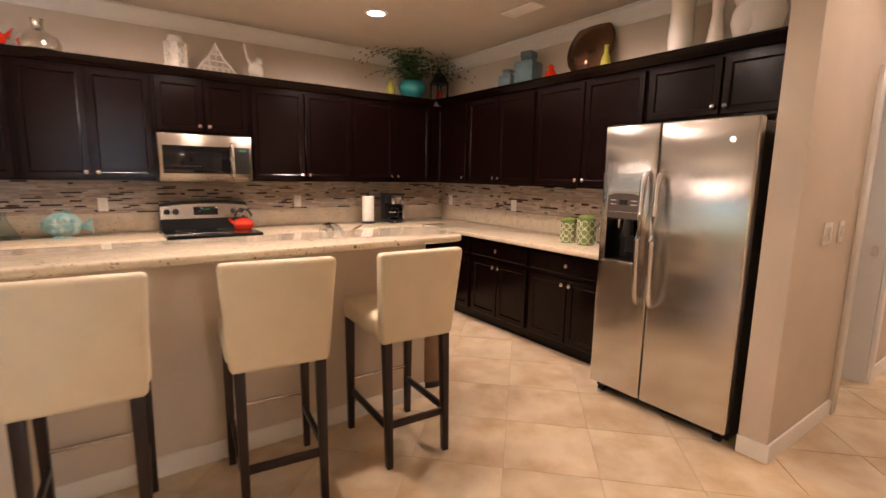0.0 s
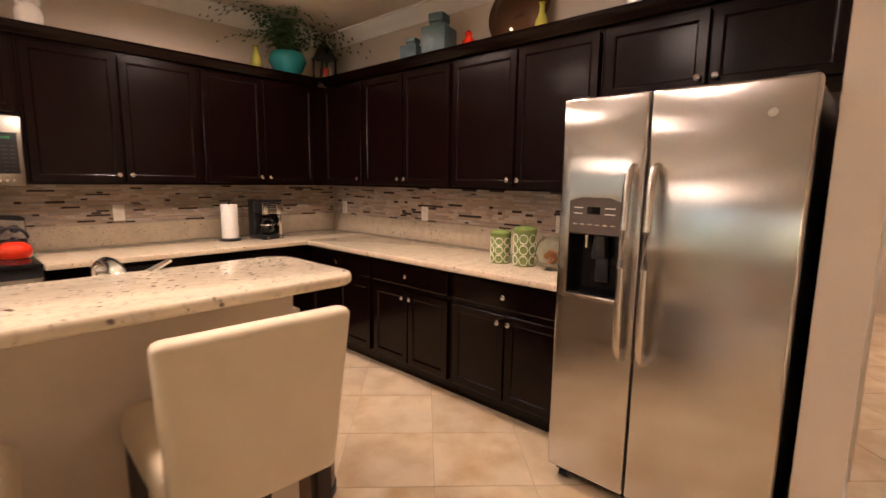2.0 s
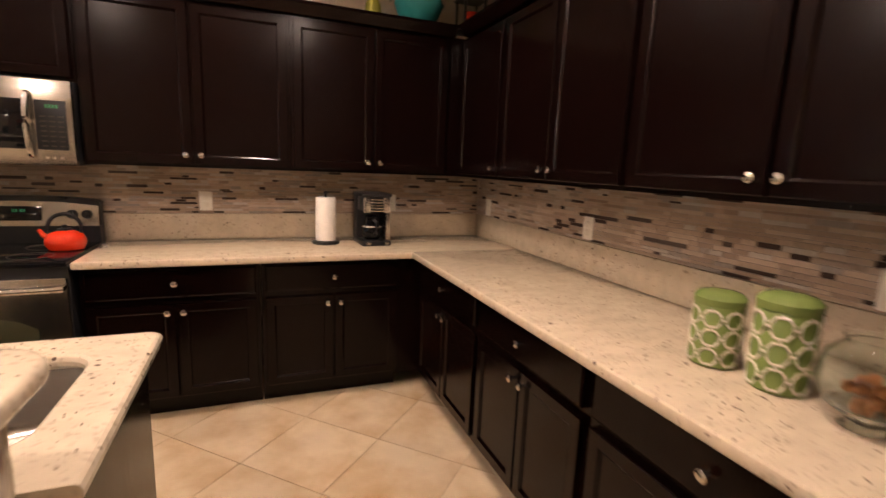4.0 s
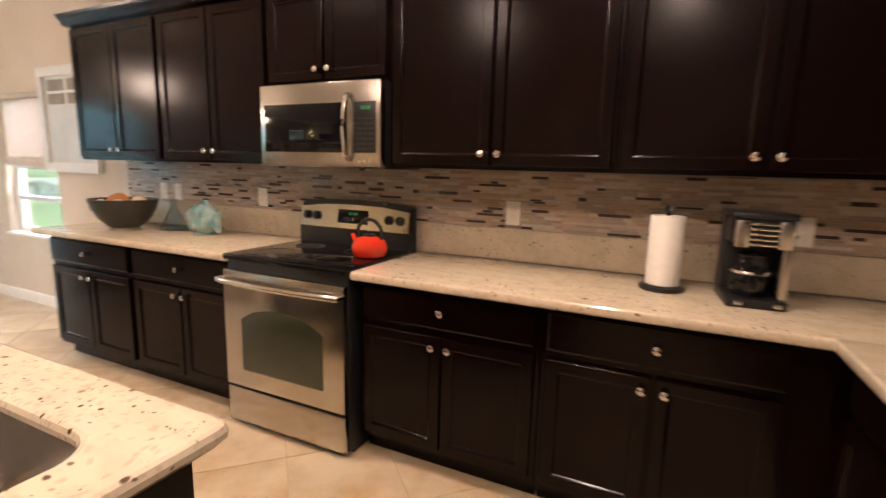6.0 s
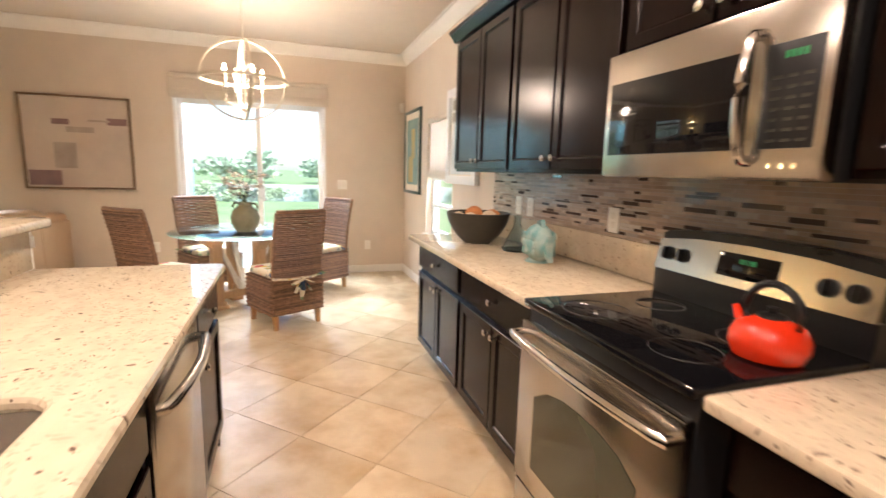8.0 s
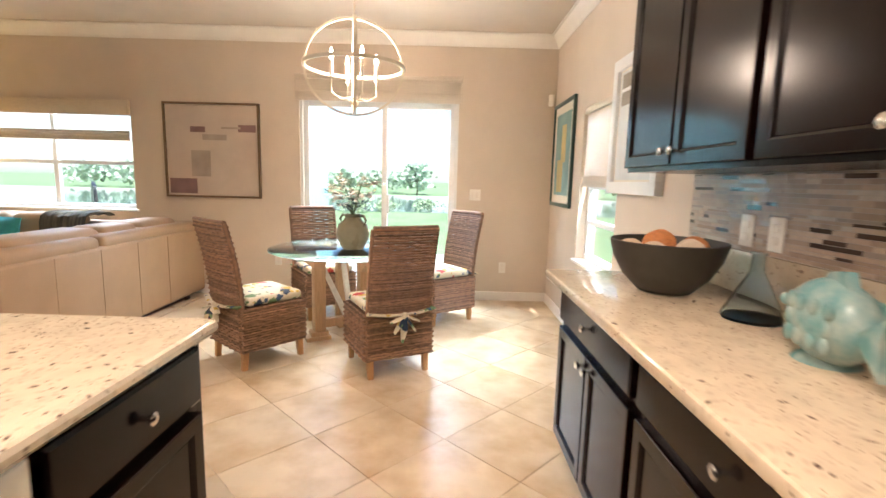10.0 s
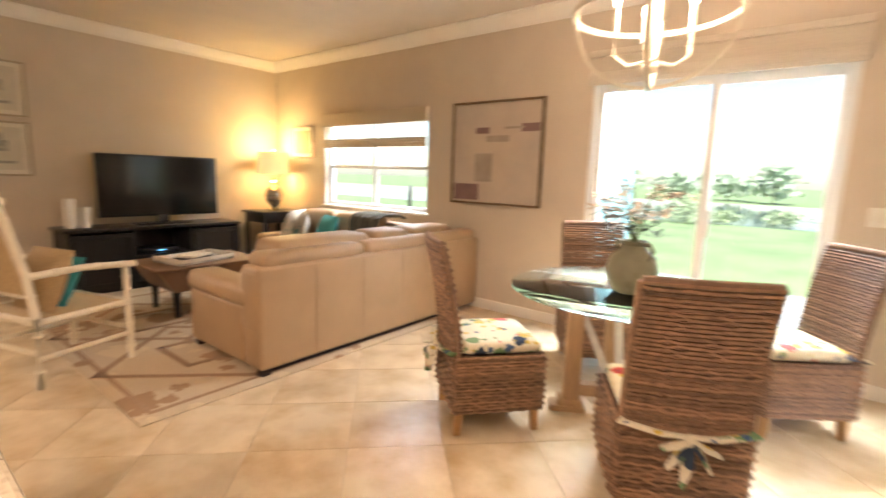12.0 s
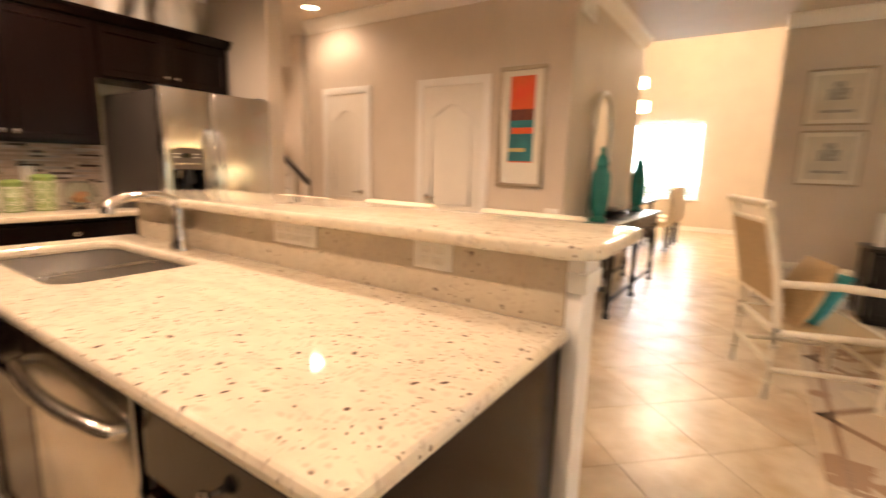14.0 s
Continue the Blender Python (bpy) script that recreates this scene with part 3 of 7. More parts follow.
def wall_cabinet(m, w, h, doors=2, depth=0.33, kside=1, label="dark espresso wall cabinet with framed doors"):
    c = thing("wall_cabinet", m, label, "cabinet", "espresso wall cabinets")
    bm = bmesh.new()
    box(bm, 0, w, -depth, -0.003, 0, h)
    part("body", bm, M_CAB, c, smooth=0)
    g = 0.016
    dw = (w - 2 * g - 0.014 * (doors - 1)) / doors
    for i in range(doors):
        side = (1 if i == 0 else -1) if doors == 2 else kside
        cabinet_door(c, g + i * (dw + 0.014), 0.018, dw, h - 0.04, -depth - 0.001, side, 0.05)
    return c


UB, UT = 1.375, 2.265
for x0, x1, lab in ((-2.18, -1.285, "dark espresso wall cabinet beside the dining window wall"), (-1.28, -0.39, "dark espresso two-door wall cabinet next to the microwave"), (0.39, 1.425, "wide dark espresso two-door wall cabinet by the range"), (1.43, 2.43, "dark espresso two-door wall cabinet near the corner")):
    wall_cabinet(pose(x0, 0, UB), x1 - x0, UT - UB, 2, label=lab)
wall_cabinet(pose(-0.385, 0, 1.785), 0.77, UT - 1.785, 2, label="short dark espresso cabinet above the microwave")
c = thing("corner_cabinet", pose(2.435, 0, UB), "dark espresso corner wall cabinet with a plain filler", "cabinet", "espresso wall cabinets")
bm = bmesh.new()
box(bm, 0, 0.42, -0.35, -0.003, 0, UT - UB)
part("body", bm, M_CAB, c, smooth=0)
wall_cabinet(pose(XE, -0.355, UB, 0, 0, -90), 0.58, UT - UB, 1, label="narrow dark espresso wall cabinet at the corner")
wall_cabinet(pose(XE, -0.94, UB, 0, 0, -90), 1.005, UT - UB, 2, label="wide dark espresso two-door wall cabinet above the counter")
wall_cabinet(pose(XE, -1.95, UB, 0, 0, -90), 1.09, UT - UB, 2, label="dark espresso two-door wall cabinet beside the refrigerator")
wall_cabinet(pose(XE, -3.045, 1.865, 0, 0, -90), 1.04, UT - 1.865, 2, label="short dark espresso cabinet over the refrigerator")
bm = bmesh.new()
CABC = [(0, 0), (0.355, 0), (0.365, 0.012), (0.372, 0.03), (0.395, 0.05), (0.40, 0.066), (0, 0.066)]
molding(bm, (-2.22, -0.003, UT + 0.001), (2.46, -0.003, UT + 0.001), (0, -1, 0), CABC)
molding(bm, (XE - 0.003, -0.40, UT + 0.002), (XE - 0.003, -4.095, UT + 0.002), (-1, 0, 0), CABC)
solid("cabinet_cornice", bm, M_CAB, "dark espresso crown strip along the wall cabinets", "cornice", smooth=30)

for x0, x1 in ((-2.16, -1.285), (-1.28, -0.39), (0.39, 1.235), (1.24, 2.05)):
    base_cabinet(pose(x0, 0, 0), x1 - x0)
c = thing("corner_base_cabinet", pose(2.055, 0, 0), "dark espresso blind corner base cabinet", "cabinet", "espresso base cabinets")
bm = bmesh.new()
box(bm, 0, 0.80, -0.585, -0.003, 0.10, 0.873)
box(bm, 0.22, 0.80, -0.60, -0.05, 0.001, 0.10)
part("body", bm, M_CAB, c, smooth=0)
for y0, y1, n in ((-0.62, -1.465, 2), (-1.47, -2.265, 2), (-2.27, -3.12, 2)):
    base_cabinet(pose(XE, y0, 0, 0, 0, -90), y0 - y1, n, depth=0.665, label="dark espresso base cabinet on the refrigerator side")


def slab(bm, x0, x1, y0, y1, z0, z1):
    box(bm, x0, x1, y0, y1, z0, z1, 0.012, 3)


bm = bmesh.new()
slab(bm, -2.21, -0.386, -0.675, -0.002, 0.874, 0.914)
solid("worktop", bm, M_GRAN, "polished beige speckled granite worktop beside the range", "worktop", "granite worktops", smooth=22)
bm = bmesh.new()
slab(bm, 0.386, XE - 0.002, -0.675, -0.002, 0.874, 0.914)
slab(bm, 2.105, XE - 0.002, -3.135, -0.65, 0.8742, 0.9142)
solid("worktop", bm, M_GRAN, "L-shaped polished beige speckled granite worktop", "worktop", "granite worktops", smooth=22)
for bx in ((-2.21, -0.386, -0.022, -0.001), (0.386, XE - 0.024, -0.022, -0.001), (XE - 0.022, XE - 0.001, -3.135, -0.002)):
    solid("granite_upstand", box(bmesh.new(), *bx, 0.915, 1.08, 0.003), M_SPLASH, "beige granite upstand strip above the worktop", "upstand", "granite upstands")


# ---- appliances ----
def pierce(bm, y, x0, x1, z0, z1):
    """Opens a square hole in the flat face that lies at y."""
    bm.faces.ensure_lookup_table()
    f = max((f for f in bm.faces if all(abs(v.co.y - y) < 1e-4 for v in f.verts)), key=lambda f: f.calc_area())
    outer = list(f.verts)
    cx, cz = sum(v.co.x for v in outer) / 4, sum(v.co.z for v in outer) / 4
    inner = [bm.verts.new((x1 if v.co.x > cx else x0, y, z1 if v.co.z > cz else z0)) for v in outer]
    bmesh.ops.delete(bm, geom=[f], context="FACES_ONLY")
    for k in range(4):
        j = (k + 1) % 4
        bm.faces.new((outer[k], outer[j], inner[j], inner[k]))


def fridge():
    m = pose(XE, -3.165, 0, 0, 0, -90)
    w, h, d = 0.89, 1.79, 0.915
    f = thing("refrigerator", m, "stainless steel side-by-side refrigerator with ice dispenser", "refrigerator")
    bm = bmesh.new()
    box(bm, 0.004, w - 0.004, -d + 0.035, -0.04, 0.03, h - 0.02, 0.006)
    part("body", bm, mat("charcoal_panel", (0.055, 0.045, 0.038), 0.42, 0.2, 0.3, 60, bump=0.2, bump_scale=200), f, "charcoal textured side panels")
    bm = bmesh.new()
    box(bm, 0.01, w - 0.01, -d + 0.03, -d + 0.07, 0.02, 0.075, 0.004)
    part("grille", bm, M_BLACK, f, "black base grille")
    split = 0.37
    for i, (a, b) in enumerate(((0.0, split - 0.004), (split + 0.004, w))):
        bm = bmesh.new()
        box(bm, a, b, -d - 0.045, -d + 0.03, 0.075, h, 0.012, 3)
        if i == 0:
            pierce(bm, -d - 0.045, 0.055, 0.285, 0.945, 1.372)
        part("door", bm, M_FRIDGE, f, "brushed stainless steel door")
        hx = split - 0.045 if i == 0 else split + 0.045
        bm = bmesh.new()
        pts = [(hx, -d - 0.048, 1.50), (hx, -d - 0.085, 1.485), (hx, -d - 0.105, 1.42), (hx, -d - 0.115, 1.25), (hx, -d - 0.117, 1.10), (hx, -d - 0.115, 0.93), (hx, -d - 0.105, 0.78), (hx, -d - 0.085, 0.715), (hx, -d - 0.048, 0.70)]
        tube(bm, pts, 0.017, 10)
        part("handle", bm, M_STEEL, f, "long bowed steel handle")
    # dispenser: a recess through the freezer door skin with a framed control panel above it
    x0, x1, z0, z1, f0 = 0.055, 0.285, 0.945, 1.375, -d - 0.045
    bm = bmesh.new()
    prism(bm, [(x0 - 0.012, 1.20), (x0, 1.20), (x0, z1 - 0.02), (x0 + 0.05, z1 - 0.003), (x1 - 0.05, z1 - 0.003), (x1, z1 - 0.02), (x1, 1.20), (x1 + 0.012, 1.20), (x1 + 0.012, z1 - 0.008), (x1 - 0.045, z1 + 0.010), (x0 + 0.045, z1 + 0.010), (x0 - 0.012, z1 - 0.008)], f0 - 0.006, f0 + 0.002)
    box(bm, x0 - 0.012, x0, f0 - 0.006, f0 + 0.002, z0, 1.20)
    box(bm, x1, x1 + 0.012, f0 - 0.006, f0 + 0.002, z0, 1.20)
    disp = part("dispenser", bm, M_STEELH, f, "steel framed water and ice dispenser", smooth=0)
    bm = bmesh.new()
    for bx in ((x0, x0 + 0.004, z0, 1.215), (x1 - 0.004, x1, z0, 1.215)):
        box(bm, bx[0], bx[1], f0, f0 + 0.072, bx[2], bx[3])
    box(bm, x0 + 0.004, x1 - 0.004, f0 + 0.068, f0 + 0.072, z0, 1.215)
    box(bm, x0 + 0.004, x1 - 0.004, f0, f0 + 0.068, z0, z0 + 0.006)
    box(bm, x0 + 0.004, x1 - 0.004, f0, f0 + 0.068, 1.209, 1.215)
    part("recess", bm, M_BGLASS, disp, "glossy black recess", smooth=0)
    bm = bmesh.new()
    prism(bm, [(x0, 1.215), (x1, 1.215), (x1, z1 - 0.02), (x1 - 0.05, z1 - 0.003), (x0 + 0.05, z1 - 0.003), (x0, z1 - 0.02)], f0 - 0.003, f0 + 0.02)
    part("control_panel", bm, mat("taupe_panel", (0.11, 0.085, 0.07), 0.35, 0.3, 0.2, 30), disp, "taupe control panel", smooth=0)
    part("display", box(bmesh.new(), 0.135, 0.195, f0 - 0.0045, f0 - 0.0028, 1.30, 1.332), M_BGLASS, disp)
    for k in range(6):
        part("button", box(bmesh.new(), 0.072 + k * 0.034, 0.092 + k * 0.034, f0 - 0.0042, f0 - 0.0028, 1.252, 1.258), M_STEELH, disp)
    for k in range(4):
        part("legend", box(bmesh.new(), (0.075, 0.075, 0.215, 0.215)[k], (0.115, 0.115, 0.26, 0.26)[k], f0 - 0.0042, f0 - 0.0028, (1.325, 1.30, 1.325, 1.30)[k], (1.329, 1.304, 1.329, 1.304)[k]), M_PLATE, disp)
    bm = bmesh.new()
    lathe(bm, [(0.034, 0.0), (0.036, 0.02), (0.030, 0.07), (0.026, 0.10)], (0.19, f0 + 0.030, 1.108), seg=18)
    part("ice_chute", bm, M_BLACK, disp)
    bm = bmesh.new()
    cyl(bm, (0.125, f0 + 0.03, 1.15), (0.125, f0 + 0.03, 1.209), 0.008, 0.011, 12)
    part("water_spout", bm, M_CHROME, disp)
    bm = bmesh.new()
    box(bm, 0.16, 0.22, f0 + 0.055, f0 + 0.062, 1.00, 1.108, 0.003)
    part("paddle", bm, M_BLACK, disp)
    bm = bmesh.new()
    box(bm, x0 - 0.016, x1 + 0.016, f0 - 0.014, f0 + 0.001, z0 - 0.020, z0, 0.005)
    part("drip_tray", bm, M_CHROME, disp, "chrome drip tray lip")
    bm = bmesh.new()
    cyl(bm, (w - 0.12, -d - 0.045, 1.675), (w - 0.12, -d - 0.049, 1.675), 0.015, seg=20)
    part("badge", bm, M_CHROME, f, "small round steel badge")
    for x in (0.06, w - 0.06):
        bm = bmesh.new()
        box(bm, x - 0.04, x + 0.04, -d - 0.01, -d + 0.06, h - 0.004, h + 0.012, 0.004)
        part("hinge_cover", bm, M_BLACK, f)
        bm = bmesh.new()
        cyl(bm, (x - 0.02, -d + 0.02, 0.02), (x + 0.02, -d + 0.02, 0.02), 0.019)
        part("roller", bm, M_BLACK, f)


fridge()


def cooker():
    c = thing("range", pose(0, -0.005, 0), "stainless steel electric range with black glass cooktop", "range")
    w, d = 0.378, 0.66
    bm = bmesh.new()
    box(bm, -w, w, -d, -0.02, 0.03, 0.895, 0.004)
    part("body", bm, M_BLACK, c, "black enamel sides")
    bm = bmesh.new()
    box(bm, -w - 0.002, w + 0.002, -d - 0.03, -0.11, 0.896, 0.924, 0.008, 3)
    top = part("cooktop", bm, M_BGLASS, c, "glossy black glass cooktop")
    for x, y, r in ((-0.19, -0.52, 0.11), (0.19, -0.52, 0.09), (-0.19, -0.25, 0.08), (0.19, -0.25, 0.11)):
        bm = bmesh.new()
        tube(bm, [(x + r * math.cos(a), y + r * math.sin(a), 0.9242) for a in [2 * math.pi * i / 40 for i in range(40)]], 0.0012, 4, True)
        part("burner_ring", bm, M_BOWL, top)
    bm = bmesh.new()
    prism(bm, [(-w, 0.815), (w, 0.815), (w, 1.02), (-w, 1.02)], -0.115, -0.03)
    prism(bm, [(-w, 1.0), (w, 1.0), (w, 1.155), (w - 0.03, 1.168), (0.2, 1.182), (0, 1.186), (-0.2, 1.182), (-w + 0.03, 1.168), (-w, 1.155)], -0.085, -0.03)
    part("backguard", bm, M_BLACK, c, "black curved backguard")
    m = pose(0, -0.121, 1.02, -10, 0, 0)
    bm = bmesh.new()
    prism(bm, [(-w + 0.004, 0.0), (w - 0.004, 0.0), (w - 0.004, 0.115), (0.2, 0.135), (0, 0.14), (-0.2, 0.135), (-w + 0.004, 0.115)], 0.0, 0.014)
    pan = part("control_panel", bm, M_STEELH, c, "stainless control panel", at=m)
    bm = bmesh.new()
    box(bm, -0.10, 0.11, -0.003, 0.001, 0.03, 0.11, 0.001)
    part("display", bm, M_BGLASS, pan, "black digital display")
    bm = bmesh.new()
    for k in range(4):
        box(bm, -0.02 + k * 0.014 + (0.006 if k > 1 else 0), -0.012 + k * 0.014 + (0.006 if k > 1 else 0), -0.0045, -0.0032, 0.078, 0.094)
    part("digits", bm, M_GREENLED, pan)
    for x in (-0.32, -0.25, 0.25, 0.32):
        bm = bmesh.new()
        cyl(bm, (x, 0, 0.065), (x, -0.012, 0.065), 0.027, 0.025, 20)
        box(bm, x - 0.006, x + 0.006, -0.028, -0.008, 0.042, 0.088, 0.003)
        part("control_knob", bm, M_BLACK, pan, "black control knob")
    bm = bmesh.new()
    box(bm, -w + 0.003, w - 0.003, -d - 0.035, -d - 0.002, 0.235, 0.845, 0.006)
    door = part("oven_door", bm, M_STEELH, c, "brushed stainless oven door")
    bm = bmesh.new()
    prism(bm, [(-0.255, 0.33), (0.255, 0.33), (0.255, 0.60), (0.18, 0.645), (0.09, 0.665), (0, 0.67), (-0.09, 0.665), (-0.18, 0.645), (-0.255, 0.60)], -d - 0.0375, -d - 0.0345)
    part("oven_window", bm, M_OVENGLASS, door, "dark arched oven window")
    bm = bmesh.new()
    pts = [(-w + 0.012, -d - 0.034, 0.80), (-w + 0.014, -d - 0.075, 0.80)] + [(x * (w - 0.02), -d - 0.078 - 0.02 * (1 - x * x), 0.80) for x in [-0.95 + 1.9 * i / 10 for i in range(11)]] + [(w - 0.014, -d - 0.075, 0.80), (w - 0.012, -d - 0.034, 0.80)]
    tube(bm, pts, 0.016, 10)
    part("door_handle", bm, M_CHROME, door, "curved polished steel handle")
    bm = bmesh.new()
    box(bm, -w + 0.003, w - 0.003, -d - 0.030, -d - 0.002, 0.035, 0.222, 0.006)
    part("drawer", bm, M_STEELH, c, "stainless storage drawer")
    bm = bmesh.new()
    box(bm, -w + 0.01, w - 0.01, -d + 0.05, -0.05, 0.001, 0.03)
    part("plinth", bm, M_BLACK, c)


cooker()


def microwave():
    c = thing("microwave", pose(0, -0.005, 1.365), "stainless steel over-range microwave with black door glass", "microwave")
    w, d, h = 0.378, 0.385, 0.415
    part("body", box(bmesh.new(), -w, w, -d + 0.03, -0.004, 0.0, h, 0.004), M_BLACK, c, "black casing")
    f = part("front", box(bmesh.new(), -w, w, -d - 0.02, -d + 0.03, 0.0, h, 0.008), M_STEELH, c, "brushed stainless front")
    part("door_glass", box(bmesh.new(), -w + 0.03, 0.185, -d - 0.024, -d - 0.018, 0.075, 0.315, 0.002), M_BGLASS, f, "black door window")
    part("keypad", box(bmesh.new(), 0.225, w - 0.025, -d - 0.024, -d - 0.018, 0.075, 0.315, 0.002), M_BLACK, f, "black keypad panel")
    bm = bmesh.new()
    for r in range(7):
        for k in range(3):
            box(bm, 0.245 + k * 0.036, 0.268 + k * 0.036, -d - 0.0255, -d - 0.0238, 0.09 + r * 0.024, 0.097 + r * 0.024)
    part("keys", bm, M_BOWL, f)
    bm = bmesh.new()
    for k in range(4):
        box(bm, 0.27 + k * 0.014, 0.278 + k * 0.014, -d - 0.0255, -d - 0.0238, 0.278, 0.294)
    part("digits", bm, M_GREENLED, f)
    bm = bmesh.new()
    pts = [(0.205, -d - 0.02, 0.345), (0.205, -d - 0.05, 0.34)] + [(0.205, -d - 0.055 - 0.022 * (1 - t * t), 0.195 + t * 0.14) for t in [-0.95 + 1.9 * i / 8 for i in range(8, -1, -1)]] + [(0.205, -d - 0.05, 0.05), (0.205, -d - 0.02, 0.045)]
    tube(bm, pts, 0.014, 10)
    part("handle", bm, M_CHROME, f, "bowed polished handle")
    bm = bmesh.new()
    for x in (0.26, 0.29, 0.32):
        cyl(bm, (x, -d - 0.020, 0.035), (x, -d - 0.0235, 0.035), 0.007, seg=12)
    part("buttons", bm, M_CHROME, f)
    bm = bmesh.new()
    for k in range(18):
        box(bm, -w + 0.04 + k * 0.038, -w + 0.066 + k * 0.038, -d - 0.010, -d + 0.01, h - 0.001, h + 0.003)
    part("vent_slots", bm, M_BLACK, c)


microwave()

# ---- island with raised bar ----
IX0, IX1, IY0, IY1 = -1.28, 0.945, -2.53, -1.80
bm = bmesh.new()
box(bm, -1.27, 0.875, -2.62, -2.555, 0, 1.0895)
structure("wall_island", bm, M_WALL, "beige painted knee wall under the breakfast bar", "wall", 0)
bm = bmesh.new()
molding(bm, (-1.27, -2.621, 0), (0.875, -2.621, 0), (0, -1, 0), BASE)
structure("baseboard_island", bm, M_TRIM, "white baseboard along the knee wall", "baseboard")
bm = bmesh.new()
box(bm, -1.315, -1.272, -2.645, -2.54, 0.001, 1.0, 0.004)
box(bm, -1.325, -1.268, -2.655, -2.535, 1.0, 1.05, 0.004)
box(bm, -1.318, -1.27, -2.65, -2.54, 1.05, 1.089, 0.004)
box(bm, -1.322, -1.268, -2.653, -2.537, 0.001, 0.11, 0.004)
structure("trim_bar_end", bm, M_TRIM, "white painted post with cap at the bar end", "trim")
bm = bmesh.new()
t = bmesh.new()
R = 0.09
pts = []
for cx, cy, a0 in ((0.93 - R, -2.455 - R, 0), (-1.365 + R, -2.455 - R, 90), (-1.365 + R, -2.98 + R, 180), (0.93 - R, -2.98 + R, 270)):
    pts += [(cx + R * math.cos(radians(a0 + k * 15)), cy + R * math.sin(radians(a0 + k * 15))) for k in range(7)]


def granite_top(bm, pts, z0, z1, holes=None):
    t = bmesh.new()
    a = [t.verts.new((x, y, z0)) for x, y in pts]
    f = t.faces.new(a)
    r = bmesh.ops.extrude_face_region(t, geom=[f])
    for v in r["geom"]:
        if isinstance(v, bmesh.types.BMVert):
            v.co.z = z1
    bmesh.ops.recalc_face_normals(t, faces=t.faces[:])
    es = [e for e in t.edges if abs(e.verts[0].co.z - e.verts[1].co.z) < 1e-5]
    bmesh.ops.bevel(t, geom=es, offset=0.013, segments=3, affect="EDGES", profile=0.5)
    join(bm, t)


granite_top(bm, pts, 1.090, 1.128)
solid("breakfast_bar", bm, M_ISLE, "raised polished granite breakfast bar with rounded corners", "breakfast bar")
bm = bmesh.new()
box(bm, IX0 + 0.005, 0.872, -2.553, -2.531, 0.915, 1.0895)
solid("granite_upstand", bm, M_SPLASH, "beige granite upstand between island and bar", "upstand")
# island worktop as four strips round the sink opening
SX0, SX1, SY0, SY1 = 0.03, 0.83, -2.40, -1.93
bm = bmesh.new()
n = 8
R2 = 0.08
outer = [(IX0, IY0 + 0.001), (IX1, IY0 + 0.001), (IX1, IY1 - R2 * 0.4)]
outer += [(IX1 - 0.03 + 0.03 * math.cos(radians(a)), IY1 - 0.03 + 0.03 * math.sin(radians(a))) for a in (30, 60, 90)]
outer += [(IX0 + 0.03 + 0.03 * math.cos(radians(a)), IY1 - 0.03 + 0.03 * math.sin(radians(a))) for a in (90, 120, 150, 180)]
inner = []
for cx, cy, a0 in ((SX1 - R2, SY1 - R2, 0), (SX0 + R2, SY1 - R2, 90), (SX0 + R2, SY0 + R2, 180), (SX1 - R2, SY0 + R2, 270)):
    inner += [(cx + R2 * math.cos(radians(a0 + k * 15)), cy + R2 * math.sin(radians(a0 + k * 15))) for k in range(7)]
for z, flip in ((0.914, False), (0.876, True)):
    t = bmesh.new()
    vo = [t.verts.new((x, y, z)) for x, y in outer]
    vi = [t.verts.new((x, y, z)) for x, y in inner]
    es = [t.edges.new((vo[i], vo[(i + 1) % len(vo)])) for i in range(len(vo))] + [t.edges.new((vi[i], vi[(i + 1) % len(vi)])) for i in range(len(vi))]
    bmesh.ops.triangle_fill(t, edges=es, use_beauty=True, use_dissolve=False)
    join(bm, t)
for loop, grow in ((outer, 1), (inner, -1)):
    cx, cy = sum(p[0] for p in loop) / len(loop), sum(p[1] for p in loop) / len(loop)
    rings = []
    for k, (z, o) in enumerate(((0.914, 0), (0.910, 0.007), (0.900, 0.0115), (0.888, 0.011), (0.876, 0.0))):
        rings.append([bm.verts.new((x + grow * o * (1 if x > cx else -1), y + grow * o * (1 if y > cy else -1) * (1 if grow < 0 or y > cy else 0), z)) for x, y in loop])
    for a, b in zip(rings, rings[1:]):
        for i in range(len(loop)):
            j = (i + 1) % len(loop)
            bm.faces.new((a[i], a[j], b[j], b[i]))
bmesh.ops.remove_doubles(bm, verts=bm.verts[:], dist=0.0004)
solid("island_worktop", bm, M_ISLE, "polished speckled granite island worktop with sink cutout", "worktop", "granite worktops", smooth=22)


def sink():
    s = thing("sink", pose((SX0 + SX1) / 2, (SY0 + SY1) / 2, 0.70), "stainless steel undermount double bowl sink", "sink")
    w, d = (SX1 - SX0) / 2 + 0.006, (SY1 - SY0) / 2 + 0.006
    for x0, x1 in ((-w, -0.012), (0.012, w)):
        bm = bmesh.new()
        t = bmesh.new()
        box(t, x0, x1, -d, d, 0.0, 0.172)
        t.normal_update()
        bmesh.ops.delete(t, geom=[f for f in t.faces if f.normal.z > 0.9], context="FACES")
        bmesh.ops.bevel(t, geom=[e for e in t.edges if not e.is_boundary], offset=0.04, segments=4, affect="EDGES", profile=0.5)
        join(bm, t)
        cyl(bm, ((x0 + x1) / 2, 0, 0.001), ((x0 + x1) / 2, 0, 0.004), 0.045, seg=20)
        part("bowl", bm, M_STEEL, s, "brushed steel bowl")
    part("rim", box(bmesh.new(), -0.0125, 0.0125, -d, d, 0.155, 0.172, 0.004), M_STEELH, s)


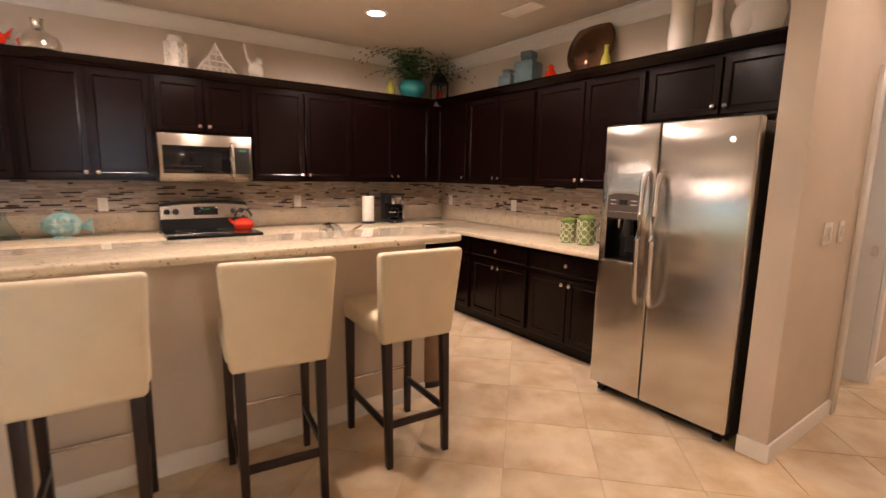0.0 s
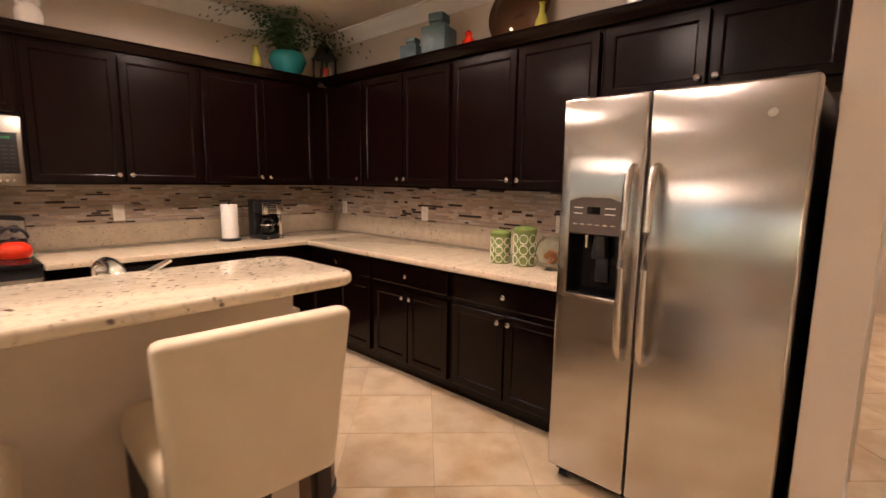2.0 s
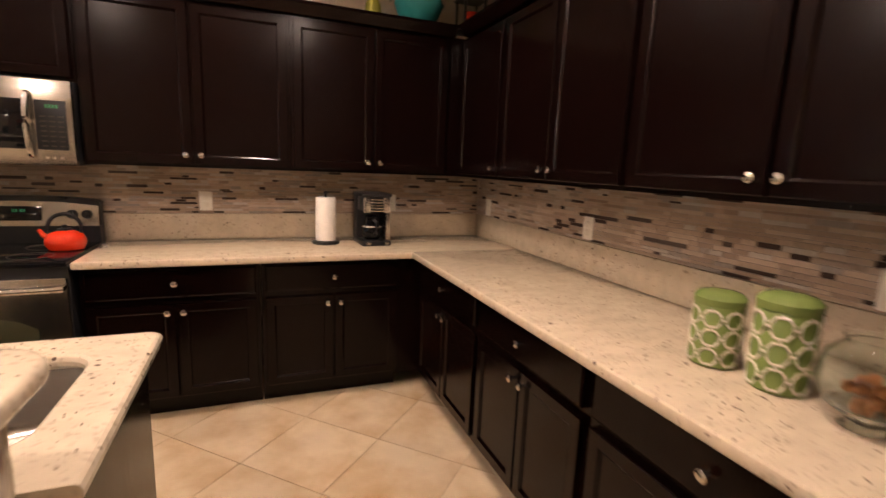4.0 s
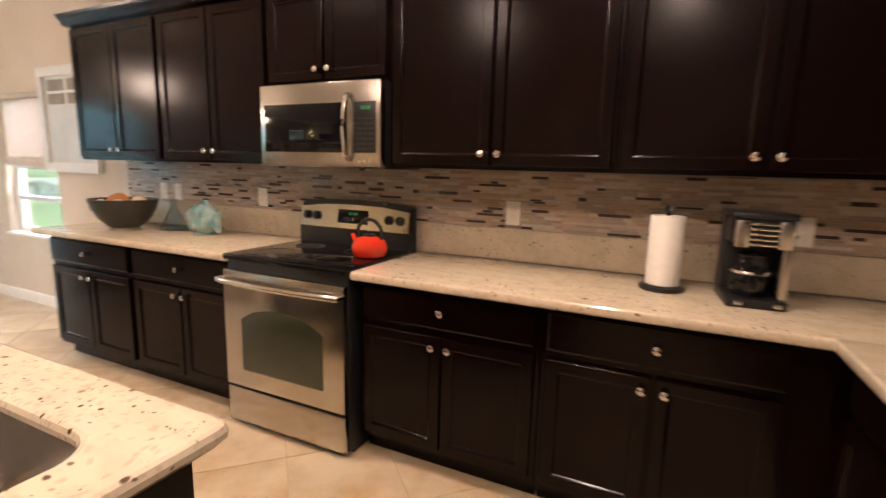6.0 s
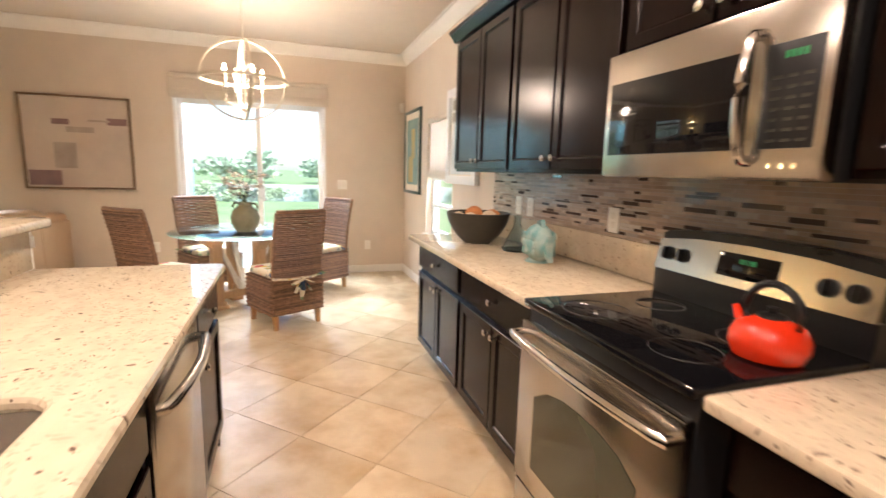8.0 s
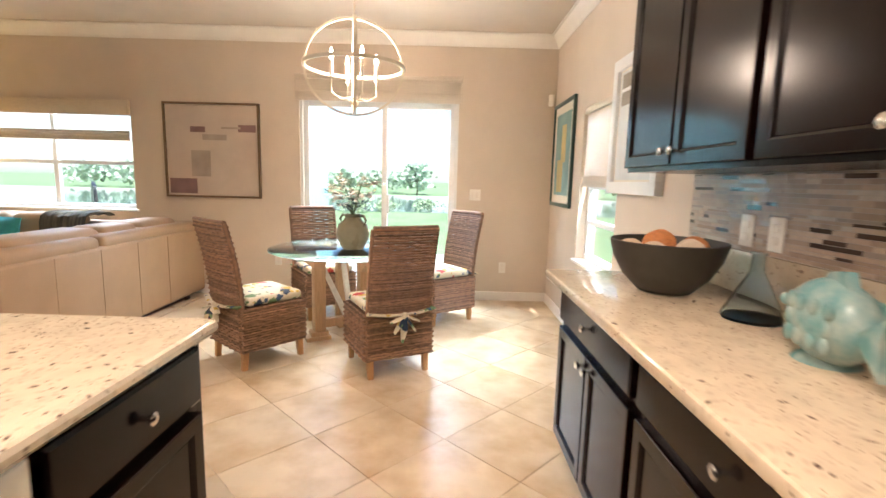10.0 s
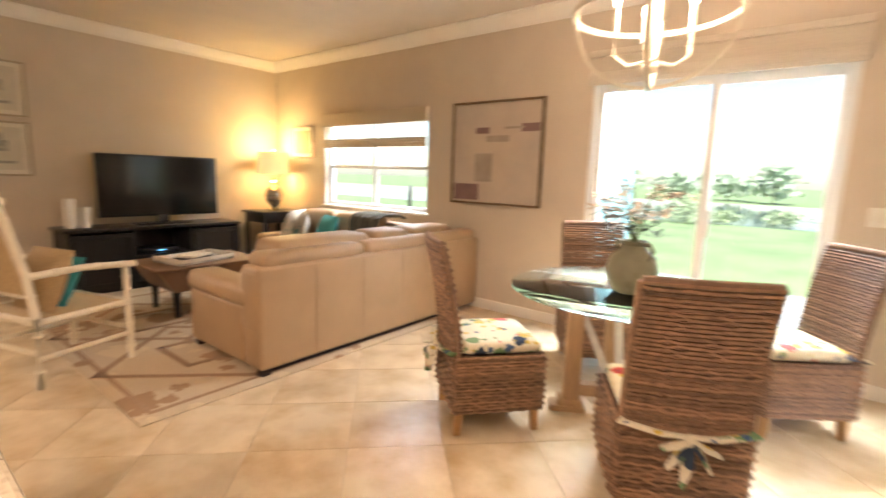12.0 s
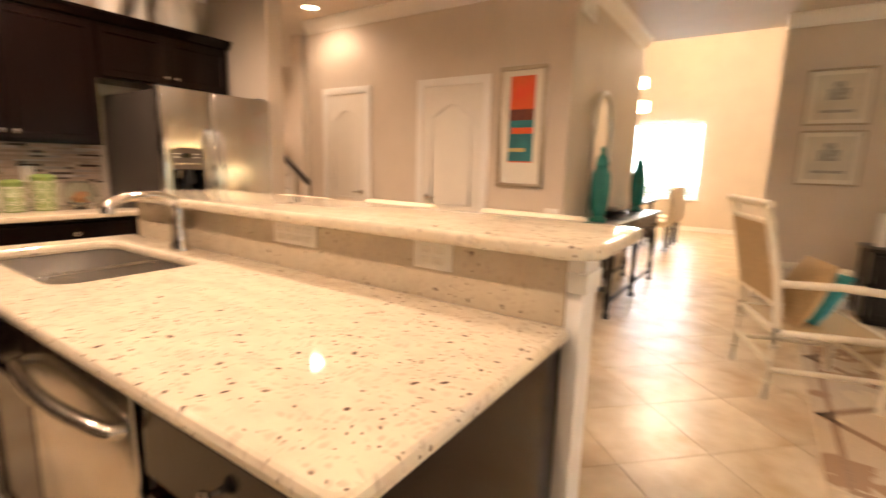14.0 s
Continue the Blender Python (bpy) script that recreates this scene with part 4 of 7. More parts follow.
sink()
f = thing("faucet", pose(0.36, -2.465, 0.914) @ Matrix.Diagonal((1.45, 1.15, 1.08, 1)), "brushed nickel kitchen faucet with arched spout and side lever", "faucet")
bm = bmesh.new()
lathe(bm, [(0.032, 0), (0.032, 0.012), (0.024, 0.03), (0.021, 0.10), (0.024, 0.14), (0.020, 0.17)], seg=18)
part("base", bm, M_CHROME, f)
bm = bmesh.new()
tube(bm, [(0, 0, 0.16)] + [(0.0, 0.11 - 0.11 * math.cos(a), 0.17 + 0.045 * math.sin(a)) for a in [math.pi * i / 10 * 0.92 for i in range(11)]] + [(0, 0.222, 0.155)], [0.020] * 4 + [0.017] * 6 + [0.019, 0.021, 0.021], 12)
part("spout", bm, M_CHROME, f)
bm = bmesh.new()
tube(bm, [(0.02, 0, 0.15), (0.05, -0.01, 0.19), (0.10, -0.015, 0.225)], [0.012, 0.010, 0.007], 8)
part("lever", bm, M_CHROME, f)

M180 = pose(0, 0, 0, 0, 0, 180)
c = thing("sink_cabinet", pose(0.895, IY0 + 0.0, 0, 0, 0, 180), "dark espresso island cabinet under the sink", "cabinet", "espresso base cabinets")
dd = IY1 - IY0 - 0.05
bm = bmesh.new()
box(bm, 0, 0.02, -dd, -0.003, 0.10, 0.873)
box(bm, 0.02, 0.985, -dd, -0.003, 0.10, 0.14)
box(bm, 0.965, 0.985, -dd, -0.003, 0.14, 0.873)
box(bm, 0.02, 0.965, -dd, -dd + 0.02, 0.14, 0.873)
box(bm, 0.02, 0.965, -0.02, -0.003, 0.14, 0.873)
part("body", bm, M_CAB, c, smooth=0)
part("toe_kick", box(bmesh.new(), 0, 0.985, -dd + 0.07, -0.05, 0.001, 0.10), M_CAB, c, smooth=0)
part("false_drawer_front", panel_door(bmesh.new(), 0.94, 0.155, inset=False), M_CAB, c, at=pose(0.022, -dd - 0.001, 0.695), smooth=0)
for i in range(2):
    cabinet_door(c, 0.022 + i * 0.476, 0.13, 0.464, 0.53, -dd - 0.001, 1 if i == 0 else -1, 0.485)
sinkc = c
c = thing("dishwasher", pose(-0.098, IY0, 0, 0, 0, 180), "stainless steel dishwasher built into the island", "dishwasher")
part("body", box(bmesh.new(), 0.004, 0.60, -dd, -0.003, 0.10, 0.873), M_BLACK, c)
part("toe_kick", box(bmesh.new(), 0.004, 0.60, -dd + 0.06, -0.05, 0.001, 0.10), M_BLACK, c)
d = part("door", box(bmesh.new(), 0.006, 0.598, -dd - 0.03, -dd - 0.001, 0.105, 0.862, 0.008), M_STEELH, c, "brushed stainless door")
bm = bmesh.new()
tube(bm, [(0.03, -dd - 0.03, 0.77), (0.035, -dd - 0.055, 0.772)] + [(0.3 + t * 0.255, -dd - 0.06 - 0.025 * (1 - t * t), 0.775) for t in [-1 + 0.2 * i for i in range(11)]] + [(0.565, -dd - 0.055, 0.772), (0.57, -dd - 0.03, 0.77)], 0.017, 10)
part("handle", bm, M_STEELH, d, "wide bowed steel handle")
endc = base_cabinet(pose(-0.705, IY0, 0, 0, 0, 180), 0.548, 1, depth=dd, label="dark espresso island end cabinet with drawer and door")
part("end_panel", box(bmesh.new(), 0.55, 0.57, -dd, -0.003, 0.001, 0.873), M_CAB, endc, "dark brown end panel", smooth=0)
part("end_panel", box(bmesh.new(), -0.022, -0.002, -dd, -0.003, 0.001, 0.873), M_CAB, sinkc, "dark brown end panel", smooth=0)


# ---- bar stools ----
def stool(m):
    s = thing("bar_stool", m, "cream leather bar stool with dark wooden legs", "bar stool", "stools at the breakfast bar")
    bm = bmesh.new()
    soft_box(bm, -0.215, 0.215, -0.20, 0.25, 0.655, 0.775, 0.035, 0.02)
    part("seat", bm, M_CREAM, s)
    bm = bmesh.new()
    t = bmesh.new()
    box(t, -0.225, 0.225, -0.035, 0.030, 0, 0.48)
    bmesh.ops.bevel(t, geom=t.edges[:], offset=0.022, segments=5, affect="EDGES", profile=0.5)
    for v in t.verts:
        k = v.co.z / 0.48
        v.co.x *= 0.90 + 0.12 * k
        v.co.y += -0.05 * k
        if k < 0.2:
            v.co.z += 0.03 * abs(v.co.x / 0.2) ** 2
    join(bm, t, pose(0, -0.215, 0.614))
    part("backrest", bm, M_CREAM, s)
    for x, y, top in ((-0.185, 0.215, 0.66), (0.185, 0.215, 0.66), (-0.165, -0.22, 0.66), (0.165, -0.22, 0.66)):
        bm = bmesh.new()
        t = bmesh.new()
        box(t, -0.022, 0.022, -0.022, 0.022, 0, top, 0.003)
        for v in t.verts:
            k = 1 - v.co.z / top
            v.co.x *= 1 - 0.25 * k
            v.co.y = v.co.y * (1 - 0.25 * k) + (-0.03 * k if y < 0 else 0)
        join(bm, t, Matrix.Translation((x, y, 0)))
        part("leg", bm, M_DKLEG, s)
    for x in (-0.175, 0.175):
        bm = bmesh.new()
        box(bm, x - 0.010, x + 0.010, -0.215, 0.205, 0.205, 0.24, 0.002)
        part("stretcher", bm, M_DKLEG, s)
    part("back_stretcher", box(bmesh.new(), -0.155, 0.155, -0.245, -0.225, 0.20, 0.235, 0.002), M_DKLEG, s)
    bm = bmesh.new()
    cyl(bm, (-0.175, 0.215, 0.30), (0.175, 0.215, 0.30), 0.009)
    part("foot_rail", bm, M_CHROME, s, "slim metal foot rail")
    return s


TALL = Matrix.Diagonal((1, 1, 1.012, 1))
st = stool(pose(0.48, -2.94, 0, 0, 0, -3) @ TALL)
copy_thing(st, pose(-0.18, -2.94, 0, 0, 0, -7) @ TALL)
copy_thing(st, pose(-0.875, -2.93, 0, 0, 0, -3) @ TALL)

# trash can at the island end
c = thing("trash_can", pose(1.025, -2.42, 0), "bronze step trash can with black lid", "trash can")
bm = bmesh.new()
lathe(bm, [(0.125, 0.03), (0.128, 0.06), (0.132, 0.60), (0.13, 0.62)], seg=28)
part("body", bm, mat("bronze_steel", (0.22, 0.15, 0.11), 0.35, 0.8, 0.2, 20), c)
bm = bmesh.new()
lathe(bm, [(0.136, 0.0), (0.136, 0.035), (0.128, 0.04)], seg=28)
part("base_ring", bm, M_BLACK, c)
bm = bmesh.new()
lathe(bm, [(0.135, 0.618), (0.137, 0.645), (0.125, 0.665), (0.06, 0.675), (0.0, 0.676)], seg=28)
part("lid", bm, M_BLACK, c, "black domed lid")
part("pedal", box(bmesh.new(), -0.03, 0.03, 0.12, 0.175, 0.012, 0.024, 0.004), M_BLACK, c)


# ---- ceiling lights, vents ----
def downlight(x, y, i):
    c = thing("downlight", pose(x, y, CEIL), "recessed round ceiling downlight, lit warm", "ceiling light", "recessed downlights")
    bm = bmesh.new()
    lathe(bm, [(0.10, -0.001), (0.10, -0.007), (0.092, -0.011), (0.074, -0.010), (0.072, -0.001)], seg=32)
    part("trim_ring", bm, M_TRIM, c)
    bm = bmesh.new()
    cyl(bm, (0, 0, -0.002), (0, 0, -0.0065), 0.070, seg=32)
    part("lens", bm, M_DOWN, c, "glowing lens")
    d = bpy.data.lights.new("downlight_glow", "SPOT")
    # 110 at x = 5.0: an added lamp in place of stairwell daylight
    d.energy, d.color, d.spot_size, d.spot_blend, d.shadow_soft_size = 70 if y > -4 else (16 if x < 3 else 110), WARM, radians(168), 0.6, 0.05
    new("downlight_glow", d).matrix_world = pose(x, y, CEIL - 0.02)


# (1.65, -2.62) is out of view, shifted east to brighten the mosaic wall
for i, (x, y) in enumerate(DOWNLIGHTS):
    downlight(x, y, i)


def vent(m, w, h):
    c = thing("air_vent", m, "white metal louvred air vent", "vent")
    bm = bmesh.new()
    box(bm, -w / 2, w / 2, -h / 2, h / 2, -0.002, -0.0005)
    part("backing", bm, M_BLACK, c)
    bm = bmesh.new()
    for a, b, cc, dd in ((-w / 2, w / 2, -h / 2, -h / 2 + 0.02), (-w / 2, w / 2, h / 2 - 0.02, h / 2), (-w / 2, -w / 2 + 0.02, -h / 2 + 0.02, h / 2 - 0.02), (w / 2 - 0.02, w / 2, -h / 2 + 0.02, h / 2 - 0.02)):
        box(bm, a, b, cc, dd, -0.012, -0.0021)
    part("frame", bm, M_TRIM, c)
    k = int((h - 0.04) / 0.022)
    for i in range(k):
        bm = bmesh.new()
        box(bm, -w / 2 + 0.02, w / 2 - 0.02, -0.008, 0.004, -0.0015, 0.0)
        part("slat", bm, M_TRIM, c, at=pose(0, -h / 2 + 0.03 + i * 0.022, -0.005, 35, 0, 0))


vent(pose(2.18, -2.06, CEIL, 0, 0, 90), 0.36, 0.16)
vent(pose(XC, -5.6, 2.62, 0, 90, 0), 0.16, 0.36)


# ---- windows and doors ----
def roman_shade(m, w, h, drop_folds=3, label="tan woven roman shade hanging in the window"):
    c = thing("roman_shade", m, label, "window shade", "roman shades")
    part("headrail", box(bmesh.new(), -w / 2, w / 2, -0.05, -0.004, -0.05, 0.0, 0.004), M_SHADE, c)
    bm = bmesh.new()
    box(bm, -w / 2, w / 2, -0.022, -0.016, -h + 0.05, -0.03)
    part("cloth", bm, M_SHADE, c)
    for i in range(drop_folds):
        part("fold", box(bmesh.new(), -w / 2, w / 2, -0.035 - 0.008 * i, -0.012, -h + 0.012 * i, -h + 0.07 + 0.012 * i, 0.006), M_SHADE, c)
    return c


def casement(name, m, w, h, bars_v, bars_h, label, sill=True, depth=0.10):
    """A vinyl window in a hole, centred below at the origin, room side towards -y."""
    c = tagged(thing(name, m, label, "window"), kind="structure")
    f = 0.05
    bm = bmesh.new()
    y0, y1 = depth - 0.03, depth + 0.03
    box(bm, -w / 2, -w / 2 + f, y0, y1, 0, h, 0.004)
    box(bm, w / 2 - f, w / 2, y0, y1, 0, h, 0.004)
    box(bm, -w / 2 + f, w / 2 - f, y0, y1, 0, f, 0.004)
    box(bm, -w / 2 + f, w / 2 - f, y0, y1, h - f, h, 0.004)
    part("window_frame", bm, M_VINYL, c)
    for x in bars_v:
        part("mullion", box(bmesh.new(), x - 0.025, x + 0.025, y0 + 0.004, y1 - 0.004, f, h - f, 0.003), M_VINYL, c)
    for z in bars_h:
        part("meeting_rail", box(bmesh.new(), -w / 2 + f, w / 2 - f, y0 + 0.002, y1 - 0.008, z - 0.02, z + 0.02, 0.003), M_VINYL, c)
    g = part("pane", box(bmesh.new(), -w / 2 + f, w / 2 - f, depth + 0.001, depth + 0.005, f, h - f), M_GLASS, c)
    g.visible_shadow = False
    if sill:
        part("window_sill", box(bmesh.new(), -w / 2 - 0.03, w / 2 + 0.03, -0.035, y0, -0.022, 0.002, 0.005), M_TRIM, c, "white sill")
    return c


casement("window_1", pose(XW, (W1[0] + W1[1]) / 2, W1[2], 0, 0, 90), W1[1] - W1[0], W1[3] - W1[2], [-0.02], [0.50], "white vinyl double window behind the sofa")
casement("window_2", pose((W2[0] + W2[1]) / 2, 0, W2[2]), W2[1] - W2[0], W2[3] - W2[2], [], [0.33, 0.63], "white vinyl sash window beside the counter")
casement("window_3", pose(0.4, -13.4, 0.7, 0, 0, 180), 1.68, 1.70, [], [], "bright window with white blinds in the front room")
casement("window_4", pose(-5.2, -10.2, 0.9, 0, 0, 90), 1.6, 1.6, [], [], "window of the front room")
c = thing("top_down_shade", pose(XW + 0.004, (W1[0] + W1[1]) / 2, 0, 0, 0, 90), "tan woven top-down shade lowered half way in the window", "window shade", "roman shades")
part("valance", box(bmesh.new(), -0.90, 0.90, -0.055, -0.004, 1.92, 2.075, 0.004), M_LINEN, c, "flat woven valance")
for k in range(4):
    part("fold", box(bmesh.new(), -0.885, 0.885, -0.045 + 0.005 * k, -0.012, 1.655 + 0.027 * k, 1.68 + 0.027 * k, 0.004), M_LINEN, c)
for x in (-0.80, 0.0, 0.80):
    bm = bmesh.new()
    cyl(bm, (x, -0.028, 1.76), (x, -0.028, 1.925), 0.0015, seg=6)
    part("lift_cord", bm, M_LINEN, c)
roman_shade(pose(XW + 0.004, (SL[0] + SL[1]) / 2, 2.40, 0, 0, 90), 1.76, 0.27, 3, "tan woven roman shade gathered above the sliding door")
roman_shade(pose((W2[0] + W2[1]) / 2, 0.05, 1.95), 0.87, 0.65, 2, "tan woven roman shade half lowered in the side window")
c = thing("window_blind", pose(0.4, -13.36, 0.72), "white horizontal slatted window blind", "blind")
part("headrail", box(bmesh.new(), -0.82, 0.82, 0.0, 0.05, 1.63, 1.68), M_VINYL, c)
sl = finish(box(bmesh.new(), -0.81, 0.81, -0.022, 0.022, -0.0015, 0.0015), "slat", M_VINYL, 0)
for i in range(30):
    ob = new("slat", sl)
    ob.parent, ob.matrix_basis = c, pose(0, 0.025, 0.02 + i * 0.052, 28, 0, 0)

# sliding glass door
c = tagged(thing("door_1", pose(XW, 0, 0), "white framed sliding glass door to the patio", "sliding door"), kind="structure")
for y0, y1, xo in ((SL[0] + 0.03, -1.80, -0.07), (-1.86, SL[1] - 0.03, -0.12)):
    bm = bmesh.new()
    for a, b, z0, z1 in ((y0, y0 + 0.06, 0.02, 2.15), (y1 - 0.06, y1, 0.02, 2.15), (y0 + 0.06, y1 - 0.06, 0.02, 0.11), (y0 + 0.06, y1 - 0.06, 2.08, 2.15)):
        box(bm, xo - 0.02, xo + 0.02, a, b, z0, z1, 0.003)
    leaf = part("sliding_leaf", bm, M_VINYL, c)
    g = part("pane", box(bmesh.new(), xo - 0.003, xo + 0.003, y0 + 0.06, y1 - 0.06, 0.11, 2.08), M_GLASS, leaf)
    g.visible_shadow = False
bm = bmesh.new()
box(bm, -0.17, -0.01, SL[0], SL[0] + 0.03, 0, 2.18)
box(bm, -0.17, -0.01, SL[1] - 0.03, SL[1], 0, 2.18)
box(bm, -0.17, -0.01, SL[0] + 0.03, SL[1] - 0.03, 2.15, 2.18)
box(bm, -0.17, -0.01, SL[0] + 0.03, SL[1] - 0.03, 0.0, 0.02)
part("door_frame", bm, M_VINYL, c)
part("door_handle", box(bmesh.new(), -0.052, -0.03, -1.90 + 0.1, -1.90 + 0.125, 0.95, 1.15, 0.005), M_VINYL, c)


def panel_leaf(bm, w, h):
    """A two-panel door with an arched upper panel, front towards -y."""
    box(bm, 0, w, -0.018, 0.018, 0, h, 0.002)
    s = 0.11
    arch = [(s, 0.92), (w - s, 0.92), (w - s, h - 0.28)] + [(s + (w - 2 * s) * (1 - k / 10), h - 0.28 + 0.11 * math.sin(math.pi * k / 10) ** 1.5) for k in range(1, 10)] + [(s, h - 0.28)]
    for poly in (arch, [(s, 0.20), (w - s, 0.20), (w - s, 0.80), (s, 0.80)]):
        tube(bm, [(x, -0.019, z) for x, z in poly], 0.010, 6, True)
    return bm


def hinged_door(name, m, w, h, knob_x, label):
    c = tagged(thing(name, m, label, "door"), kind="structure")
    bm = bmesh.new()
    for a, b, z0, z1 in ((-0.075, -0.002, 0, h + 0.075), (w + 0.002, w + 0.075, 0, h + 0.075), (-0.002, w + 0.002, h + 0.004, h + 0.075)):
        box(bm, a, b, -0.024, -0.001, z0, z1, 0.004)
    part("casing", bm, M_TRIM, c)
    d = part("leaf", panel_leaf(bmesh.new(), w, h), M_DOOR, c, at=pose(0, 0.004, 0.006))
    bm = bmesh.new()
    lathe(bm, [(0.028, 0), (0.028, 0.006), (0.010, 0.012), (0.010, 0.03)], seg=16)
    bm.transform(pose(knob_x, -0.018, 0.98, 90, 0, 0))
    tube(bm, [(knob_x, -0.05, 0.98), (knob_x + (0.05 if knob_x < w / 2 else -0.05), -0.054, 0.982), (knob_x + (0.10 if knob_x < w / 2 else -0.10), -0.05, 0.98)], 0.009, 8)
    part("door_handle", bm, M_CHROME, d, "nickel lever handle")
    return c


hinged_door("door_2", pose(2.53, YD, 0, 0, 0, 180), 0.57, 2.03, 0.51, "white closed two-panel arched closet door")
hinged_door("door_3", pose(1.19, YD, 0, 0, 0, 180), 0.66, 2.03, 0.06, "white closed two-panel arched interior door")
c = tagged(thing("door_4", pose(2.97, -4.24, 0), "white cased doorway with open door off the hall", "door"), kind="structure")
bm = bmesh.new()
for a, b, z0, z1 in ((-0.08, 0.0, 0, 2.13), (0.74, 0.82, 0, 2.13), (0.0, 0.74, 2.052, 2.13)):
    box(bm, a, b, -0.026, -0.001, z0, z1, 0.004)
part("casing", bm, M_TRIM, c)
bm = bmesh.new()
box(bm, 0.001, 0.018, 0.0, 0.139, 0, 2.049)
box(bm, 0.722, 0.739, 0.0, 0.139, 0, 2.049)
box(bm, 0.018, 0.722, 0.0, 0.139, 2.03, 2.049)
j = part("jamb", bm, M_TRIM, c)
part("strike_plate", box(bmesh.new(), 0.719, 0.7215, 0.04, 0.07, 0.95, 1.02), M_CHROME, j)
d = part("leaf", panel_leaf(bmesh.new(), 0.70, 2.02), M_DOOR, c, at=pose(0.03, 0.15, 0.006, 0, 0, 80))


def wall_plate(m, w=0.075, kind="outlet", label="white plastic wall outlet"):
    c = thing("wall_outlet" if kind == "outlet" else "light_switch", m, label, "outlet" if kind == "outlet" else "switch", "wall plates")
    part("plate", box(bmesh.new(), -w / 2, w / 2, -0.007, -0.0005, -0.06, 0.06, 0.002), M_PLATE, c)
    n = max(1, round(w / 0.06))
    for k in range(n):
        x = (k - (n - 1) / 2) * 0.046
        if kind == "outlet":
            for z in (-0.022, 0.022):
                part("socket", box(bmesh.new(), x - 0.016, x + 0.016, -0.009, -0.0068, z - 0.014, z + 0.014, 0.003), M_WHITE, c)
        else:
            part("rocker", box(bmesh.new(), x - 0.016, x + 0.016, -0.011, -0.0068, -0.033, 0.033, 0.003), M_WHITE, c)


for x in (0.925, 2.14, -0.79, -1.62, -1.78):
    wall_plate(pose(x, -0.009, 1.16))
for y in (-0.20, -1.36, -2.66):
    wall_plate(pose(XE - 0.009, y, 1.15, 0, 0, -90))
wall_plate(pose(-0.30, -2.53, 1.044, 0, 0, 180) @ Matrix.Diagonal((1.05, 1, 0.64, 1)), 0.21, label="wide white four-gang outlet plate in the bar upstand")
wall_plate(pose(-0.89, -2.53, 1.044, 0, 0, 180) @ Matrix.Diagonal((1, 1, 0.68, 1)), 0.13, label="wide white outlet plate in the bar upstand")
wall_plate(pose(XW, -0.83, 1.175, 0, 0, 90), 0.12, "switch", "white double rocker light switch by the slider")
wall_plate(pose(XW, -0.50, 0.376, 0, 0, 90))
wall_plate(pose(XW, -3.0, 0.4, 0, 0, 90))
wall_plate(pose(2.40, -4.24, 1.19), 0.13, "switch", "white double rocker light switch on the stub wall")
wall_plate(pose(2.62, -4.24, 1.19), 0.08, "switch", "white rocker light switch on the stub wall")
wall_plate(pose(-0.17, YD, 0.9, 0, 0, 180), 0.12, "switch", "white light switch near the artwork")
c = thing("alarm_sensor", pose(XW + 0.004, -0.035, 2.19, 0, 0, 45), "small white alarm sensor in the wall corner", "sensor")
part("housing", box(bmesh.new(), -0.03, 0.03, -0.045, -0.012, -0.06, 0.06, 0.01), M_PLATE, c)


# ---- dining set ----
def wicker_panel(bm, w, h, skip=0.0, r=0.0065, curve=0.0, rib=0.035, bow=None, t=0.03):
    """Woven strands across, over upright ribs; centred in x, front and back faces t apart."""
    gap = 2.2 if t > 0.02 else 1.98
    rows = int(h / (gap * r))
    for side in (-1, 1):
        for i in range(rows):
            z = r + i * gap * r
            pts = []
            n = int(w / 0.036)
            for k in range(n + 1):
                x = -w / 2 + w * k / n
                y = side * t / 2 + 0.006 * (1 if (k + i) % 2 else -1)
                y += bow(z, x) if bow else 0
                pts.append((x, y, z + 0.0012 * (1 if (k // 2 + i) % 2 else -1) + 0.0010 * math.sin(k * 1.7 + i * 2.3)))
            tube(bm, pts, r * 0.98, 5)
    return bm


